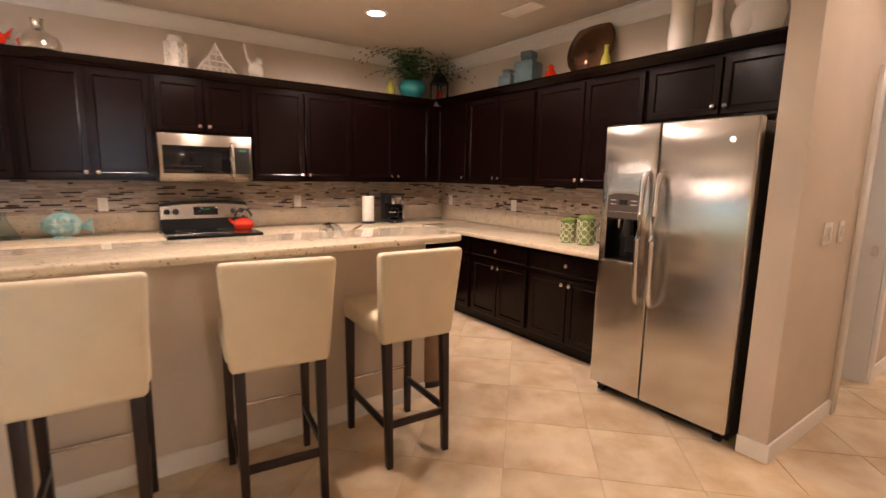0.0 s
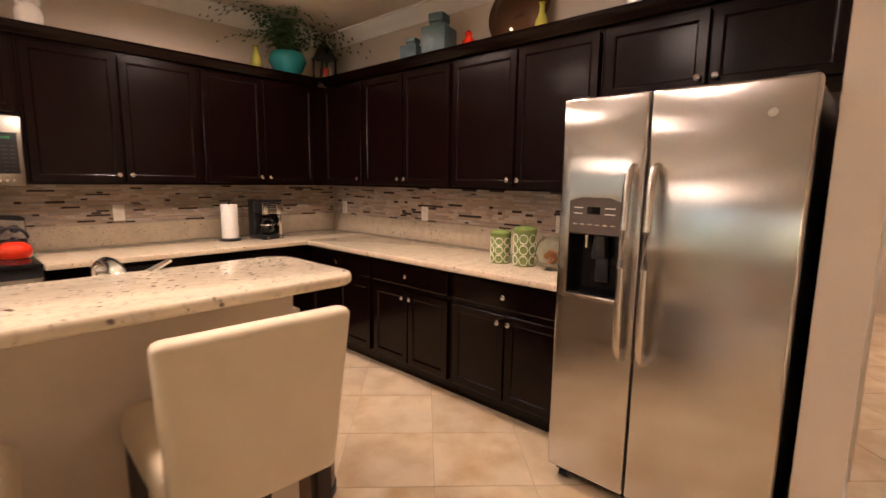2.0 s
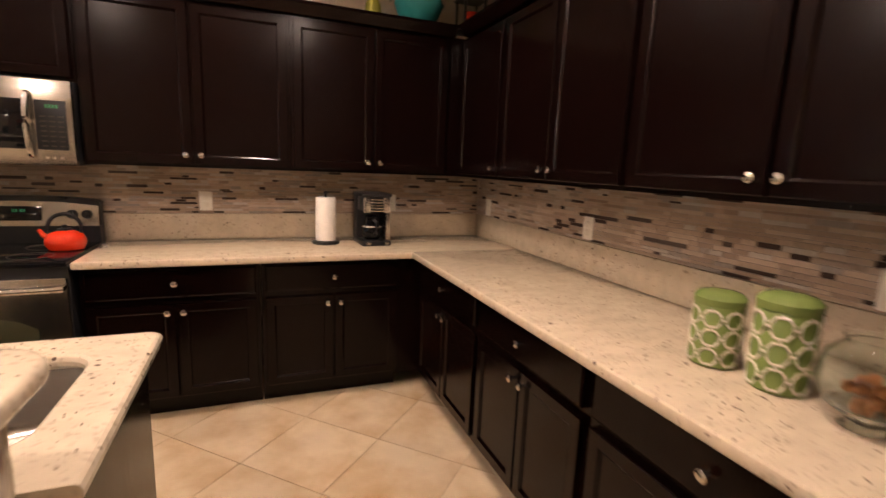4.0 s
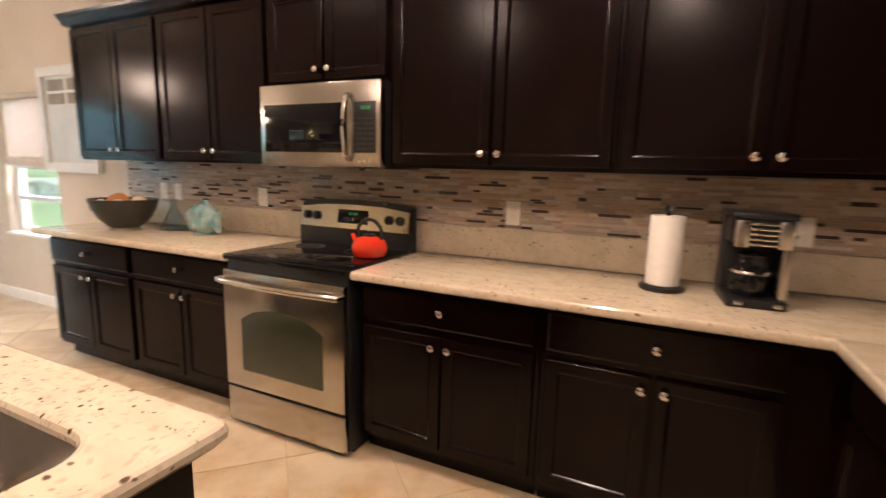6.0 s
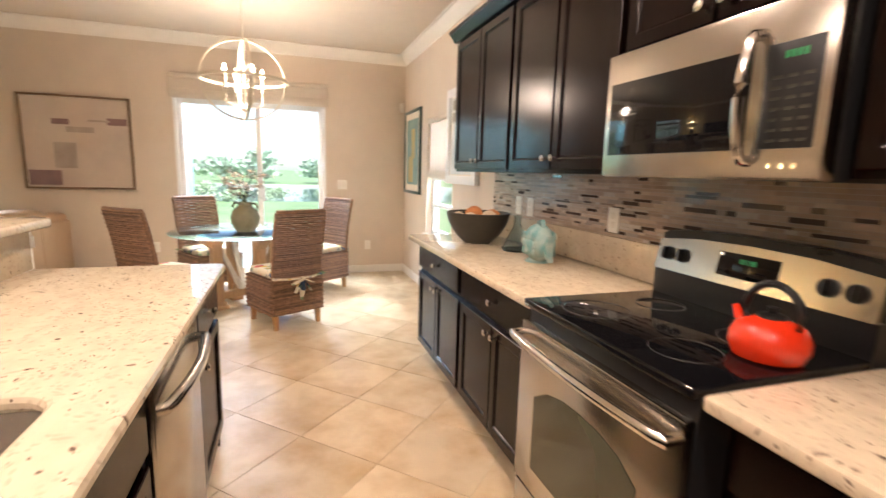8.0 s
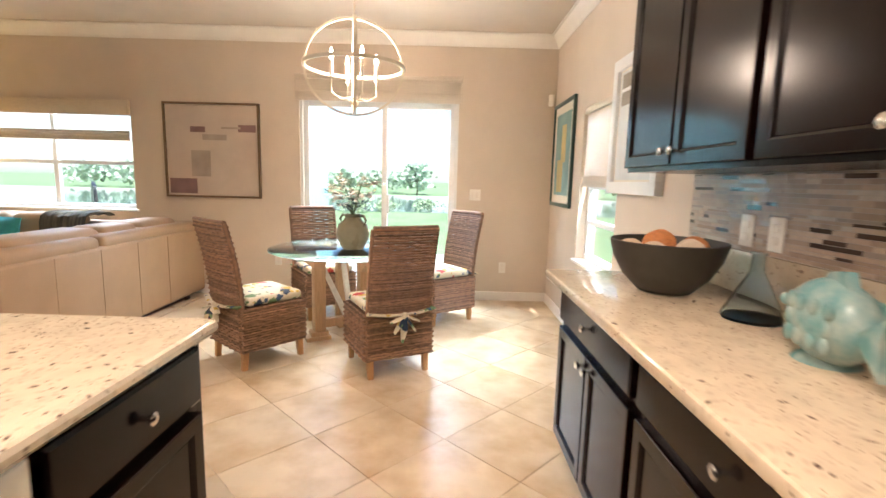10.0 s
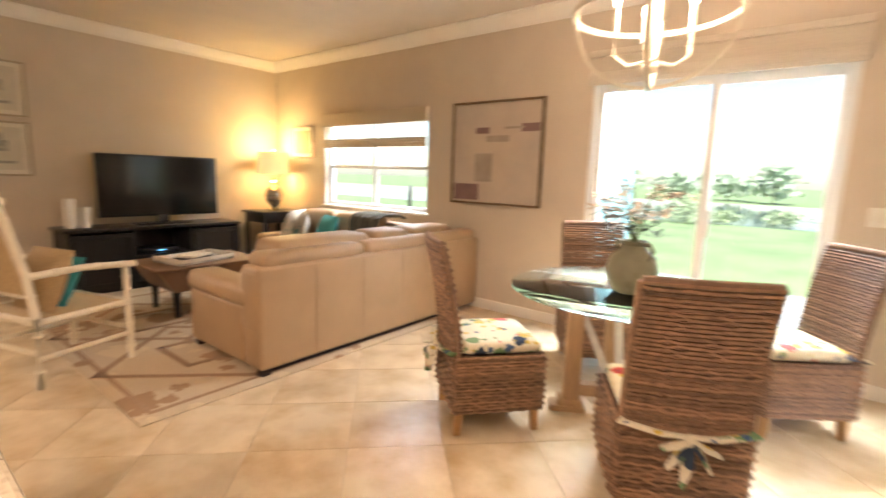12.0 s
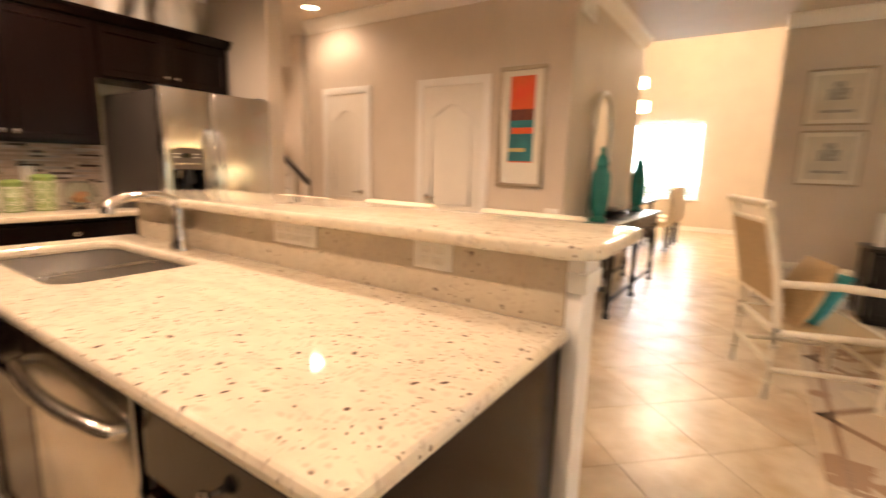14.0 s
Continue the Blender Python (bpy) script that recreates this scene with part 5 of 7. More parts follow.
def wicker_chair(m, label):
    c = thing("dining_chair", m, label, "dining chair", "wicker chairs round the table")
    # seat box: four woven sides
    bm = bmesh.new()
    for w, mm in ((0.46, pose(0, 0.24, 0.13)), (0.46, pose(0, -0.24, 0.13)), (0.48, pose(0.235, 0, 0.13, 0, 0, 90)), (0.48, pose(-0.235, 0, 0.13, 0, 0, 90))):
        t = wicker_panel(bmesh.new(), w, 0.31, r=0.009, t=0.012)
        join(bm, t, mm)
    tagged(part("seat_skirt", bm, M_WICK, c, "woven rattan sides"), kind="stuff")
    # inner box added in a dark tone, as shade seen through the weave
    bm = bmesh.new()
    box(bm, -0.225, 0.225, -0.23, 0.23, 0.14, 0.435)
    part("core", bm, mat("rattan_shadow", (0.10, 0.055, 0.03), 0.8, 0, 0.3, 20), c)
    # back: gently curved, with gaps between strands
    bow = lambda z, x: -0.10 * (z / 0.58) ** 1.6 - 0.02 * (1 - (2 * x / 0.46) ** 2)
    bm = wicker_panel(bmesh.new(), 0.44, 0.575, r=0.008, bow=bow, t=0.03)
    for z in (0.575, 0.0):
        tube(bm, [(x, bow(z, x), z + 0.004) for x in [-0.22 + 0.044 * k for k in range(11)]], 0.018, 8)
    for x in (-0.222, -0.11, 0.0, 0.11, 0.222):
        tube(bm, [(x, bow(z, x), z) for z in [0.575 * k / 8 for k in range(9)]], 0.016 if abs(x) > 0.2 else 0.007, 6)
    tagged(part("backrest", bm, M_WICK, c, "tall woven rattan back", at=pose(0, -0.225, 0.435)), kind="stuff")
    for x in (-0.20, 0.20):
        for y in (-0.205, 0.205):
            bm = bmesh.new()
            t = bmesh.new()
            box(t, -0.022, 0.022, -0.022, 0.022, 0, 0.15, 0.003)
            for v in t.verts:
                k = 1 - v.co.z / 0.15
                v.co.x *= 1 - 0.2 * k
                v.co.y = v.co.y * (1 - 0.2 * k) + math.copysign(0.012, y) * k
            join(bm, t, Matrix.Translation((x, y, 0)))
            part("leg", bm, M_LOAK, c, "honey wood leg")
    bm = bmesh.new()
    soft_box(bm, -0.22, 0.22, -0.19, 0.23, 0.437, 0.50, 0.026, 0.015)
    cu = part("seat_cushion", bm, M_FLORAL, c, "floral print seat cushion")
    bm = bmesh.new()
    rnd = random.Random(4)
    tube(bm, [(-0.20, -0.20, 0.46), (-0.235, -0.26, 0.455), (-0.10, -0.30, 0.445), (0.0, -0.305, 0.445), (0.10, -0.30, 0.445), (0.235, -0.26, 0.455), (0.20, -0.20, 0.46)], [0.02, 0.022, 0.02, 0.015, 0.02, 0.022, 0.02], 6, flat=0.45)
    ball(bm, (0, -0.315, 0.44), 0.026, 1, 0.7, 0.9, 10, 8)
    for a, l in ((-38, 0.13), (34, 0.12), (-8, 0.17), (70, 0.10), (-75, 0.11)):
        e = (l * math.sin(radians(a)), -0.335, 0.435 - l * math.cos(radians(a)))
        tube(bm, [(0, -0.318, 0.44), (e[0] * 0.5, -0.335, 0.44 - (0.44 - e[2]) * 0.45), e], [0.012, 0.03, 0.02], 6, flat=0.3)
    part("tie", bm, M_FLORAL, cu, "tied cloth bow")
    return c


def facing(x, y, tx, ty):
    return pose(x, y, 0, 0, 0, math.degrees(math.atan2(ty - y, tx - x)) - 90)


TX, TY = -3.88, -1.92
ch = wicker_chair(facing(-3.25, -1.55, -3.25 - 0.89, -1.55 - 0.47), "woven brown rattan dining chair with floral seat cushion")
copy_thing(ch, facing(-3.35, -2.51, -3.35 - 0.76, -2.51 + 0.65))
copy_thing(ch, facing(-4.52, -2.33, TX, TY))
copy_thing(ch, facing(-4.43, -1.19, TX, TY))
t = thing("dining_table", pose(TX, TY, 0), "round glass dining table on pale wooden pedestal legs", "dining table")
bm = bmesh.new()
lathe(bm, [(0.655, 0.735), (0.667, 0.739), (0.667, 0.745), (0.655, 0.749)], seg=72)
g = part("tabletop", bm, M_TGLASS, t, "clear round glass top")
g.visible_shadow = False
for a in (30, 120, 210, 300):
    ca, sa = math.cos(radians(a)), math.sin(radians(a))
    bm = bmesh.new()
    box(bm, 0.24, 0.33, -0.05, 0.05, 0.07, 0.67, 0.006)
    box(bm, 0.20, 0.40, -0.06, 0.06, 0.0, 0.035, 0.006)
    box(bm, 0.22, 0.36, -0.055, 0.055, 0.035, 0.075, 0.006)
    prism(bm, [(0.24, 0.62), (0.33, 0.60), (0.46, 0.70), (0.46, 0.732), (0.20, 0.732)], -0.045, 0.045)
    part("leg", bm, M_PALEOAK, t, "pale wood pillar leg", at=pose(0, 0, 0, 0, 0, a))
bm = bmesh.new()
for a in (30, 120):
    q = bmesh.new()
    box(q, -0.25, 0.25, -0.035, 0.035, 0.10, 0.17, 0.004)
    join(bm, q, pose(0, 0, 0, 0, 0, a))
part("stretcher", bm, M_PALEOAK, t, "crossed lower stretchers")
bm = bmesh.new()
for a in (30, 120, 210, 300):
    q = bmesh.new()
    prism(q, [(0.03, 0.17), (0.08, 0.17), (0.25, 0.56), (0.25, 0.64)], -0.02, 0.02)
    join(bm, q, pose(0, 0, 0, 0, 0, a))
part("brace", bm, mat("whitewashed_wood", (0.62, 0.58, 0.50), 0.6, 0, 0.3, 20), t, "whitewashed diagonal braces")

v = thing("flower_vase", pose(-3.80, -1.90, 0.7495), "sage ceramic two-handled vase of white orchids", "vase")
bm = bmesh.new()
lathe(bm, [(0.075, 0), (0.09, 0.01), (0.125, 0.08), (0.135, 0.13), (0.115, 0.20), (0.075, 0.235), (0.06, 0.26), (0.072, 0.285), (0.06, 0.284), (0.05, 0.25)], seg=28)
body = part("body", bm, mat("sage_glaze", (0.30, 0.28, 0.19), 0.3, 0, 0.4, 9, rvar=0.06), v)
for s in (-1, 1):
    bm = bmesh.new()
    tube(bm, [(0.065 * s, 0, 0.27), (0.11 * s, 0, 0.275), (0.135 * s, 0, 0.24), (0.115 * s, 0, 0.19)], 0.011, 8)
    bm.transform(pose(0, 0, 0, 0, 0, 60))
    part("handle", bm, bpy.data.materials["sage_glaze"], body)


def petals(bm, c, r, rnd):
    for k in range(5):
        a = k * 2 * math.pi / 5 + rnd.random()
        tilt = rnd.uniform(-0.5, 0.5)
        d = Vector((math.cos(a), math.sin(a), tilt)).normalized()
        u = d.cross(Vector((0, 0, 1))).normalized() * r * 0.42
        p = Vector(c)
        vs = [bm.verts.new(q) for q in (p, p + d * r * 0.5 + u, p + d * r, p + d * r * 0.5 - u)]
        bm.faces.new(vs)


rnd = random.Random(11)
stems, flowers, leaves = bmesh.new(), bmesh.new(), bmesh.new()
for k in range(13):
    a, l = rnd.uniform(0, 6.28), rnd.uniform(0.16, 0.40)
    ex, ey, ez = l * math.cos(a) * 0.9, l * math.sin(a) * 0.9, 0.28 + rnd.uniform(0.10, 0.28)
    pts = [(0, 0, 0.24), (ex * 0.3, ey * 0.3, 0.24 + (ez - 0.2) * 0.9), (ex * 0.75, ey * 0.75, ez + 0.03), (ex, ey, ez)]
    tube(stems, pts, 0.0025, 4)
    for q in range(5):
        f = 0.45 + 0.55 * q / 4
        petals(flowers, (ex * f + rnd.uniform(-.03, .03), ey * f + rnd.uniform(-.03, .03), 0.26 + (ez - 0.24) * (0.7 + 0.3 * f) + rnd.uniform(-.02, .03)), 0.05, rnd)
for k in range(4):
    a = rnd.uniform(0, 6.28)
    tube(stems, [(0, 0, 0.25), (0.05 * math.cos(a), 0.05 * math.sin(a), 0.45), (0.16 * math.cos(a), 0.16 * math.sin(a), 0.66)], [0.003, 0.0025, 0.001], 4)
for k in range(90):
    a, l = rnd.uniform(0, 6.28), rnd.uniform(0.05, 0.15)
    c0 = Vector((l * math.cos(a), l * math.sin(a), 0.29 + rnd.uniform(0, 0.10)))
    d = Vector((math.cos(a), math.sin(a), rnd.uniform(-.3, .8))) * 0.05
    u = d.cross(Vector((0, 0, 1))).normalized() * 0.013
    leaves.faces.new([leaves.verts.new(p) for p in (c0, c0 + d * .5 + u, c0 + d, c0 + d * .5 - u)])
part("stems", stems, mat("olive_stem", (0.10, 0.12, 0.04), 0.6, 0, 0.2, 20), v)
part("blossoms", flowers, mat("white_orchid_petal", (0.80, 0.66, 0.52), 0.6, 0, 0.2, 30, island=0.15), v, "white orchid blossoms")
part("foliage", leaves, mat("dark_foliage", (0.025, 0.045, 0.02), 0.5, 0, 0.3, 30), v, "dark filler leaves")

# globe chandelier
CZ = 2.125
c = thing("chandelier", pose(-3.60, -1.85, CZ), "cream metal globe chandelier with lit candle bulbs", "chandelier")
RG = 0.365
M_CHAND = mat("cream_metal", (0.72, 0.65, 0.52), 0.4, 0.2, 0.2, 20)


def strap(bm, m, r, w, t):
    """A flat band bent into a ring in the plane z = 0, w wide and t thick."""
    q = bmesh.new()
    n = 64
    rows = []
    for i in range(n):
        a = 2 * math.pi * i / n
        rows.append([q.verts.new((rr * math.cos(a), rr * math.sin(a), z)) for rr, z in ((r - t, -w / 2), (r, -w / 2), (r, w / 2), (r - t, w / 2))])
    for i in range(n):
        for k in range(4):
            q.faces.new((rows[i][k], rows[i][(k + 1) % 4], rows[(i + 1) % n][(k + 1) % 4], rows[(i + 1) % n][k]))
    join(bm, q, m)
    return bm


for turn in (12, 102):
    part("ring", strap(bmesh.new(), Matrix.Diagonal((1, 1, 0.95, 1)) @ pose(0, 0, 0, 90, 0, turn), RG, 0.024, 0.016), M_CHAND, c)
part("ring", strap(bmesh.new(), pose(0, 0, 0.0), RG + 0.008, 0.024, 0.014), M_CHAND, c)
bm = bmesh.new()
cyl(bm, (0, 0, RG * 0.95), (0, 0, CEIL - CZ - 0.02), 0.006)
part("stem", bm, M_CHAND, c)
bm = bmesh.new()
cyl(bm, (0, 0, -RG * 0.95), (0, 0, RG * 0.95), 0.007)
part("center_rod", bm, M_CHAND, c)
bm = bmesh.new()
lathe(bm, [(0.0, -0.03), (0.03, -0.022), (0.034, 0.0), (0.014, 0.012)], (0, 0, -0.245), seg=20)
part("hub", bm, M_CHAND, c)
bm = bmesh.new()
lathe(bm, [(0.065, 0), (0.06, -0.015), (0.02, -0.03), (0.0, -0.031)], (0, 0, CEIL - CZ - 0.001), seg=24)
part("canopy", bm, M_CHAND, c)
for k in range(4):
    a = math.pi / 2 * k + 0.5
    x, y = 0.17 * math.cos(a), 0.17 * math.sin(a)
    bm = bmesh.new()
    tube(bm, [(0, 0, -0.21), (x * 0.6, y * 0.6, -0.235), (x, y, -0.19), (x, y, -0.08)], 0.006, 6)
    arm = part("arm", bm, M_CHAND, c)
    bm = bmesh.new()
    lathe(bm, [(0.02, -0.085), (0.013, -0.078), (0.0125, 0.03), (0.0, 0.031)], (x, y, 0), seg=12)
    part("candle_sleeve", bm, M_WHITE, arm)
    bm = bmesh.new()
    lathe(bm, [(0.006, 0.03), (0.016, 0.055), (0.013, 0.08), (0.003, 0.115)], (x, y, 0), seg=12)
    part("bulb", bm, M_BULB, arm, "glowing flame bulb")
d = bpy.data.lights.new("chandelier_glow", "POINT")
d.energy, d.color, d.shadow_soft_size = 26, WARM, 0.12
new("chandelier_glow", d).location = (-3.60, -1.85, CZ + 0.06)


# ---- pictures ----
def picture(m, w, h, frame_mat, fw, matw, art, label, d=0.03, category="picture"):
    """A framed picture centred at the origin, facing -y. art(bm list) makes the parts."""
    c = thing("framed_picture", m, label, category, "")
    bm = bmesh.new()
    for a, b, z0, z1 in ((-w / 2, w / 2, h / 2 - fw, h / 2), (-w / 2, w / 2, -h / 2, -h / 2 + fw), (-w / 2, -w / 2 + fw, -h / 2 + fw, h / 2 - fw), (w / 2 - fw, w / 2, -h / 2 + fw, h / 2 - fw)):
        box(bm, a, b, -d, -0.001, z0, z1, 0.003)
    part("frame", bm, frame_mat, c)
    bm = bmesh.new()
    box(bm, -w / 2 + fw, w / 2 - fw, -d * 0.5, -0.002, -h / 2 + fw, h / 2 - fw)
    part("mat_board", bm, M_MATB, c)
    for i, (x0, x1, z0, z1, mm) in enumerate(art):
        bm = bmesh.new()
        box(bm, x0 * w / 2, x1 * w / 2, -d * 0.5 - 0.0012 - 0.0006 * i, -d * 0.5 + 0.001, z0 * h / 2, z1 * h / 2)
        part("print", bm, mm, c)
    return c


def paint(name, c, g=0.5, s=6, c2=None, stretch=(1, 1, 1)):
    return mat(name, c, 0.7, 0, g, s, stretch, stain=0.3, stain_scale=4, color2=c2)


P_BEIGE, P_MAUVE, P_GREY = paint("pale_canvas", (0.58, 0.49, 0.40), 0.4, 3, (0.50, 0.40, 0.34)), paint("mauve_paint", (0.26, 0.16, 0.15)), paint("greige_paint", (0.44, 0.37, 0.30), 0.5, 5)
picture(pose(XW, -3.675, 1.577, 0, 0, 90), 1.03, 1.005, M_BRNF, 0.022, 0, [(-0.95, 0.95, -0.95, 0.95, P_BEIGE), (-0.45, -0.14, 0.38, 0.5, P_MAUVE), (0.55, 0.92, 0.40, 0.55, P_MAUVE), (-0.2, 0.3, 0.22, 0.34, P_GREY), (-0.45, -0.05, -0.55, 0.0, P_GREY), (-0.92, -0.35, -0.92, -0.60, P_MAUVE), (0.2, 0.6, 0.46, 0.5, P_GREY)], "large abstract beige painting in thin brown frame", 0.04)
P_TEALA, P_YEL = paint("teal_sketch", (0.24, 0.36, 0.33), 0.6, 4, (0.12, 0.24, 0.24)), paint("ochre_paint", (0.55, 0.42, 0.16), 0.5, 5, (0.35, 0.36, 0.22))
picture(pose(-4.715, 0, 1.605), 0.77, 1.02, M_GRNF, 0.035, 0.05, [(-0.72, 0.72, -0.78, 0.78, P_TEALA), (-0.45, 0.1, -0.72, -0.1, P_YEL), (-0.1, 0.32, -0.15, 0.55, P_YEL)], "teal and ochre art print in dark green frame")
P_SK = paint("pale_sea_print", (0.66, 0.68, 0.66), 0.4, 2, (0.50, 0.55, 0.56))
picture(pose(-2.905, 0, 1.695), 0.76, 0.86, M_VINYL, 0.075, 0, [(-0.76, 0.76, -0.80, 0.80, P_SK), (-0.7, 0.7, 0.3, 0.76, paint("window_view_print", (0.24, 0.20, 0.15), 0.6, 8, (0.45, 0.42, 0.36))), (-0.04, 0.04, 0.3, 0.76, M_VINYL), (-0.7, 0.7, 0.50, 0.55, M_VINYL)], "white framed print of a window and sea view", 0.05)
P_INK = paint("ink_drawing", (0.30, 0.28, 0.24), 0.8, 40, (0.62, 0.56, 0.46))
for z in (2.045, 1.47):
    picture(pose(-2.14, YT, z, 0, 0, 180), 0.51, 0.53, M_GOLDF, 0.02, 0, [(-0.75, 0.75, -0.78, 0.78, paint("print_paper", (0.66, 0.60, 0.48), 0.2)), (-0.35, 0.3, -0.1, 0.3, P_INK), (-0.2, 0.15, 0.3, 0.55, P_INK), (-0.5, 0.5, -0.55, -0.45, P_INK)], "small ink print with cream mat in champagne frame")
picture(pose(XW, -6.80, 1.74, 0, 0, 90), 0.46, 0.42, M_GOLDF, 0.018, 0, [(-0.75, 0.75, -0.72, 0.72, paint("green_print", (0.34, 0.38, 0.24), 0.4, 5, (0.5, 0.48, 0.34)))], "small green print on the wall behind the lamp")
P_R, P_T, P_D = paint("red_orange_paint", (0.72, 0.075, 0.03), 0.5, 5, (0.55, 0.20, 0.03)), paint("teal_paint", (0.03, 0.19, 0.20), 0.6, 7, (0.02, 0.07, 0.09)), paint("dark_red_band", (0.12, 0.03, 0.02), 0.6, 8, (0.3, 0.08, 0.03))
picture(pose(0.144, YD, 1.635, 0, 0, 180), 0.44, 1.015, M_GOLDF, 0.035, 0, [(-0.52, 0.52, -0.58, 0.84, P_R), (-0.52, 0.52, -0.56, 0.12, P_T), (-0.52, 0.52, 0.12, 0.3, P_D), (-0.4, 0.5, -0.1, 0.0, P_R), (-0.52, 0.2, -0.4, -0.34, P_YEL)], "tall red and teal abstract print in champagne frame")
picture(pose(5.0, -4.24, 1.55), 0.55, 1.0, M_BRNF, 0.05, 0, [(-0.7, 0.7, -0.8, 0.8, P_D)], "dark framed art on the hall wall")

# ---- living room ----
s = thing("sectional_sofa", pose(0.13, 0.07, 0), "tan leather L-shaped sectional sofa along the window", "sofa")
SZ = 0.84
bm = bmesh.new()
box(bm, -5.28, -2.85, -4.10, -3.88, 0.055, SZ - 0.10, 0.03, 3)
back = part("back_panel", bm, M_TAN, s, "tall tan leather back")
for x in (-3.28, -3.72, -4.16, -4.60):
    bm = bmesh.new()
    tube(bm, [(x, -3.8795, 0.07), (x, -3.8795, 0.72)], 0.0035, 6)
    part("seam", bm, M_TAN, back)
bm = bmesh.new()
box(bm, -3.07, -2.85, -4.86, -4.10, 0.055, 0.46, 0.03, 3)
box(bm, -3.06, -2.845, -4.12, -3.89, 0.30, SZ - 0.12, 0.04, 3)
part("arm", bm, M_TAN, s, "low padded arm")
bm = bmesh.new()
soft_box(bm, -3.08, -2.83, -4.87, -4.02, 0.44, 0.60, 0.06)
part("arm_pad", bm, M_TAN, s)
for x0, x1 in ((-3.95, -3.08), (-4.42, -3.97), (-5.05, -4.44)):
    bm = bmesh.new()
    soft_box(bm, x0, x1, -4.36, -4.02, 0.46, SZ + 0.03, 0.07)
    part("back_cushion", bm, M_TAN, s)
bm = bmesh.new()
soft_box(bm, -3.76, -2.90, -4.12, -3.90, SZ - 0.15, SZ - 0.02, 0.05)
soft_box(bm, -5.26, -3.77, -4.12, -3.90, SZ - 0.15, SZ - 0.02, 0.05)
part("back_roll", bm, M_TAN, s)
for x0, x1 in ((-4.10, -3.08), (-5.15, -4.12)):
    bm = bmesh.new()
    soft_box(bm, x0, x1, -4.90, -4.12, 0.27, 0.47, 0.05, 0.02)
    part("seat_cushion", bm, M_TAN, s)
bm = bmesh.new()
box(bm, -5.20, -4.98, -6.25, -4.05, 0.055, SZ - 0.03, 0.03, 3)
box(bm, -5.15, -3.08, -4.88, -4.11, 0.055, 0.29, 0.02)
box(bm, -5.0, -4.22, -6.25, -4.90, 0.055, 0.29, 0.02)
part("base", bm, M_TAN, s)
for y0, y1 in ((-5.50, -4.92), (-6.10, -5.52)):
    bm = bmesh.new()
    soft_box(bm, -4.95, -4.20, y0, y1, 0.27, 0.47, 0.05, 0.02)
    part("seat_cushion", bm, M_TAN, s)
    bm = bmesh.new()
    soft_box(bm, -5.06, -4.72, y0, y1, 0.46, SZ + 0.06, 0.07)
    part("back_cushion", bm, M_TAN, s)
bm = bmesh.new()
box(bm, -5.18, -4.22, -6.30, -6.12, 0.055, 0.62, 0.05, 3)
part("arm", bm, M_TAN, s)
for x, y in ((-2.90, -3.93), (-2.90, -4.80), (-4.95, -3.93), (-4.3, -6.2)):
    part("foot", box(bmesh.new(), x - 0.03, x + 0.03, y - 0.03, y + 0.03, 0.0135, 0.056, 0.004), M_DKLEG, s)
part("plinth", box(bmesh.new(), -5.0, -2.93, -4.80, -3.93, 0.02, 0.054), M_DKLEG, s)
# a cloth sheet hung over the sofa back, thick along its path and slightly wavy
bm = bmesh.new()
path = [(-4.655, 0.58), (-4.66, 0.70), (-4.665, 0.82), (-4.69, 0.885), (-4.75, 0.915), (-4.90, 0.92), (-5.03, 0.91), (-5.10, 0.875)]
rows = []
for i in range(25):
    y = -5.16 + 0.44 * i / 24
    lift = 0.007 * math.sin(i * 1.15) + 0.004 * math.sin(i * 0.45)
    drop = 0.018 * math.sin(i * 0.35)
    outer = [(x + (lift if z < 0.86 else 0), z + (lift if z > 0.86 else 0) + (drop if k == 0 else 0)) for k, (x, z) in enumerate(path)]
    inner = [(x - 0.012 if k < 4 else x, z - (0.012 if k > 2 else 0)) for k, (x, z) in enumerate(outer)]
    rows.append([bm.verts.new((x, y, z)) for x, z in outer + inner[::-1]])
for r0, r1 in zip(rows, rows[1:]):
    for k in range(len(r0)):
        j = (k + 1) % len(r0)
        bm.faces.new((r0[k], r0[j], r1[j], r1[k]))
bm.faces.new(rows[0])
bm.faces.new(rows[-1][::-1])
solid("throw_blanket", bm, M_STRIPE, "dark striped throw folded over the sofa back", "blanket", m=pose(0.13, 0.07, 0))


def cushion(m, w, mat_, label):
    bm = bmesh.new()
    t = bmesh.new()
    bmesh.ops.create_grid(t, x_segments=10, y_segments=10, size=w / 2)
    r = bmesh.ops.extrude_face_region(t, geom=t.faces[:])
    top = [v for v in r["geom"] if isinstance(v, bmesh.types.BMVert)]
    for v in t.verts:
        k = (1 - (2 * v.co.x / w) ** 4) * (1 - (2 * v.co.y / w) ** 4)
        v.co.z = (0.07 * k + 0.004) if v in top else -(0.07 * k + 0.004)
    join(bm, t)
    return solid("throw_pillow", bm, mat_, label, "pillow", "throw pillows", m)


cushion(pose(-4.45, -5.85, 0.66, 75, 0, 60), 0.44, M_CUSH, "grey patterned medallion throw pillow on the sofa")
cushion(pose(-4.50, -5.45, 0.66, 72, 0, 75), 0.42, M_TURQ, "turquoise print throw pillow on the sofa")
cushion(pose(-4.46, -6.02, 0.70, 70, 0, 30), 0.40, M_CUSH, "grey patterned medallion throw pillow on the sofa")

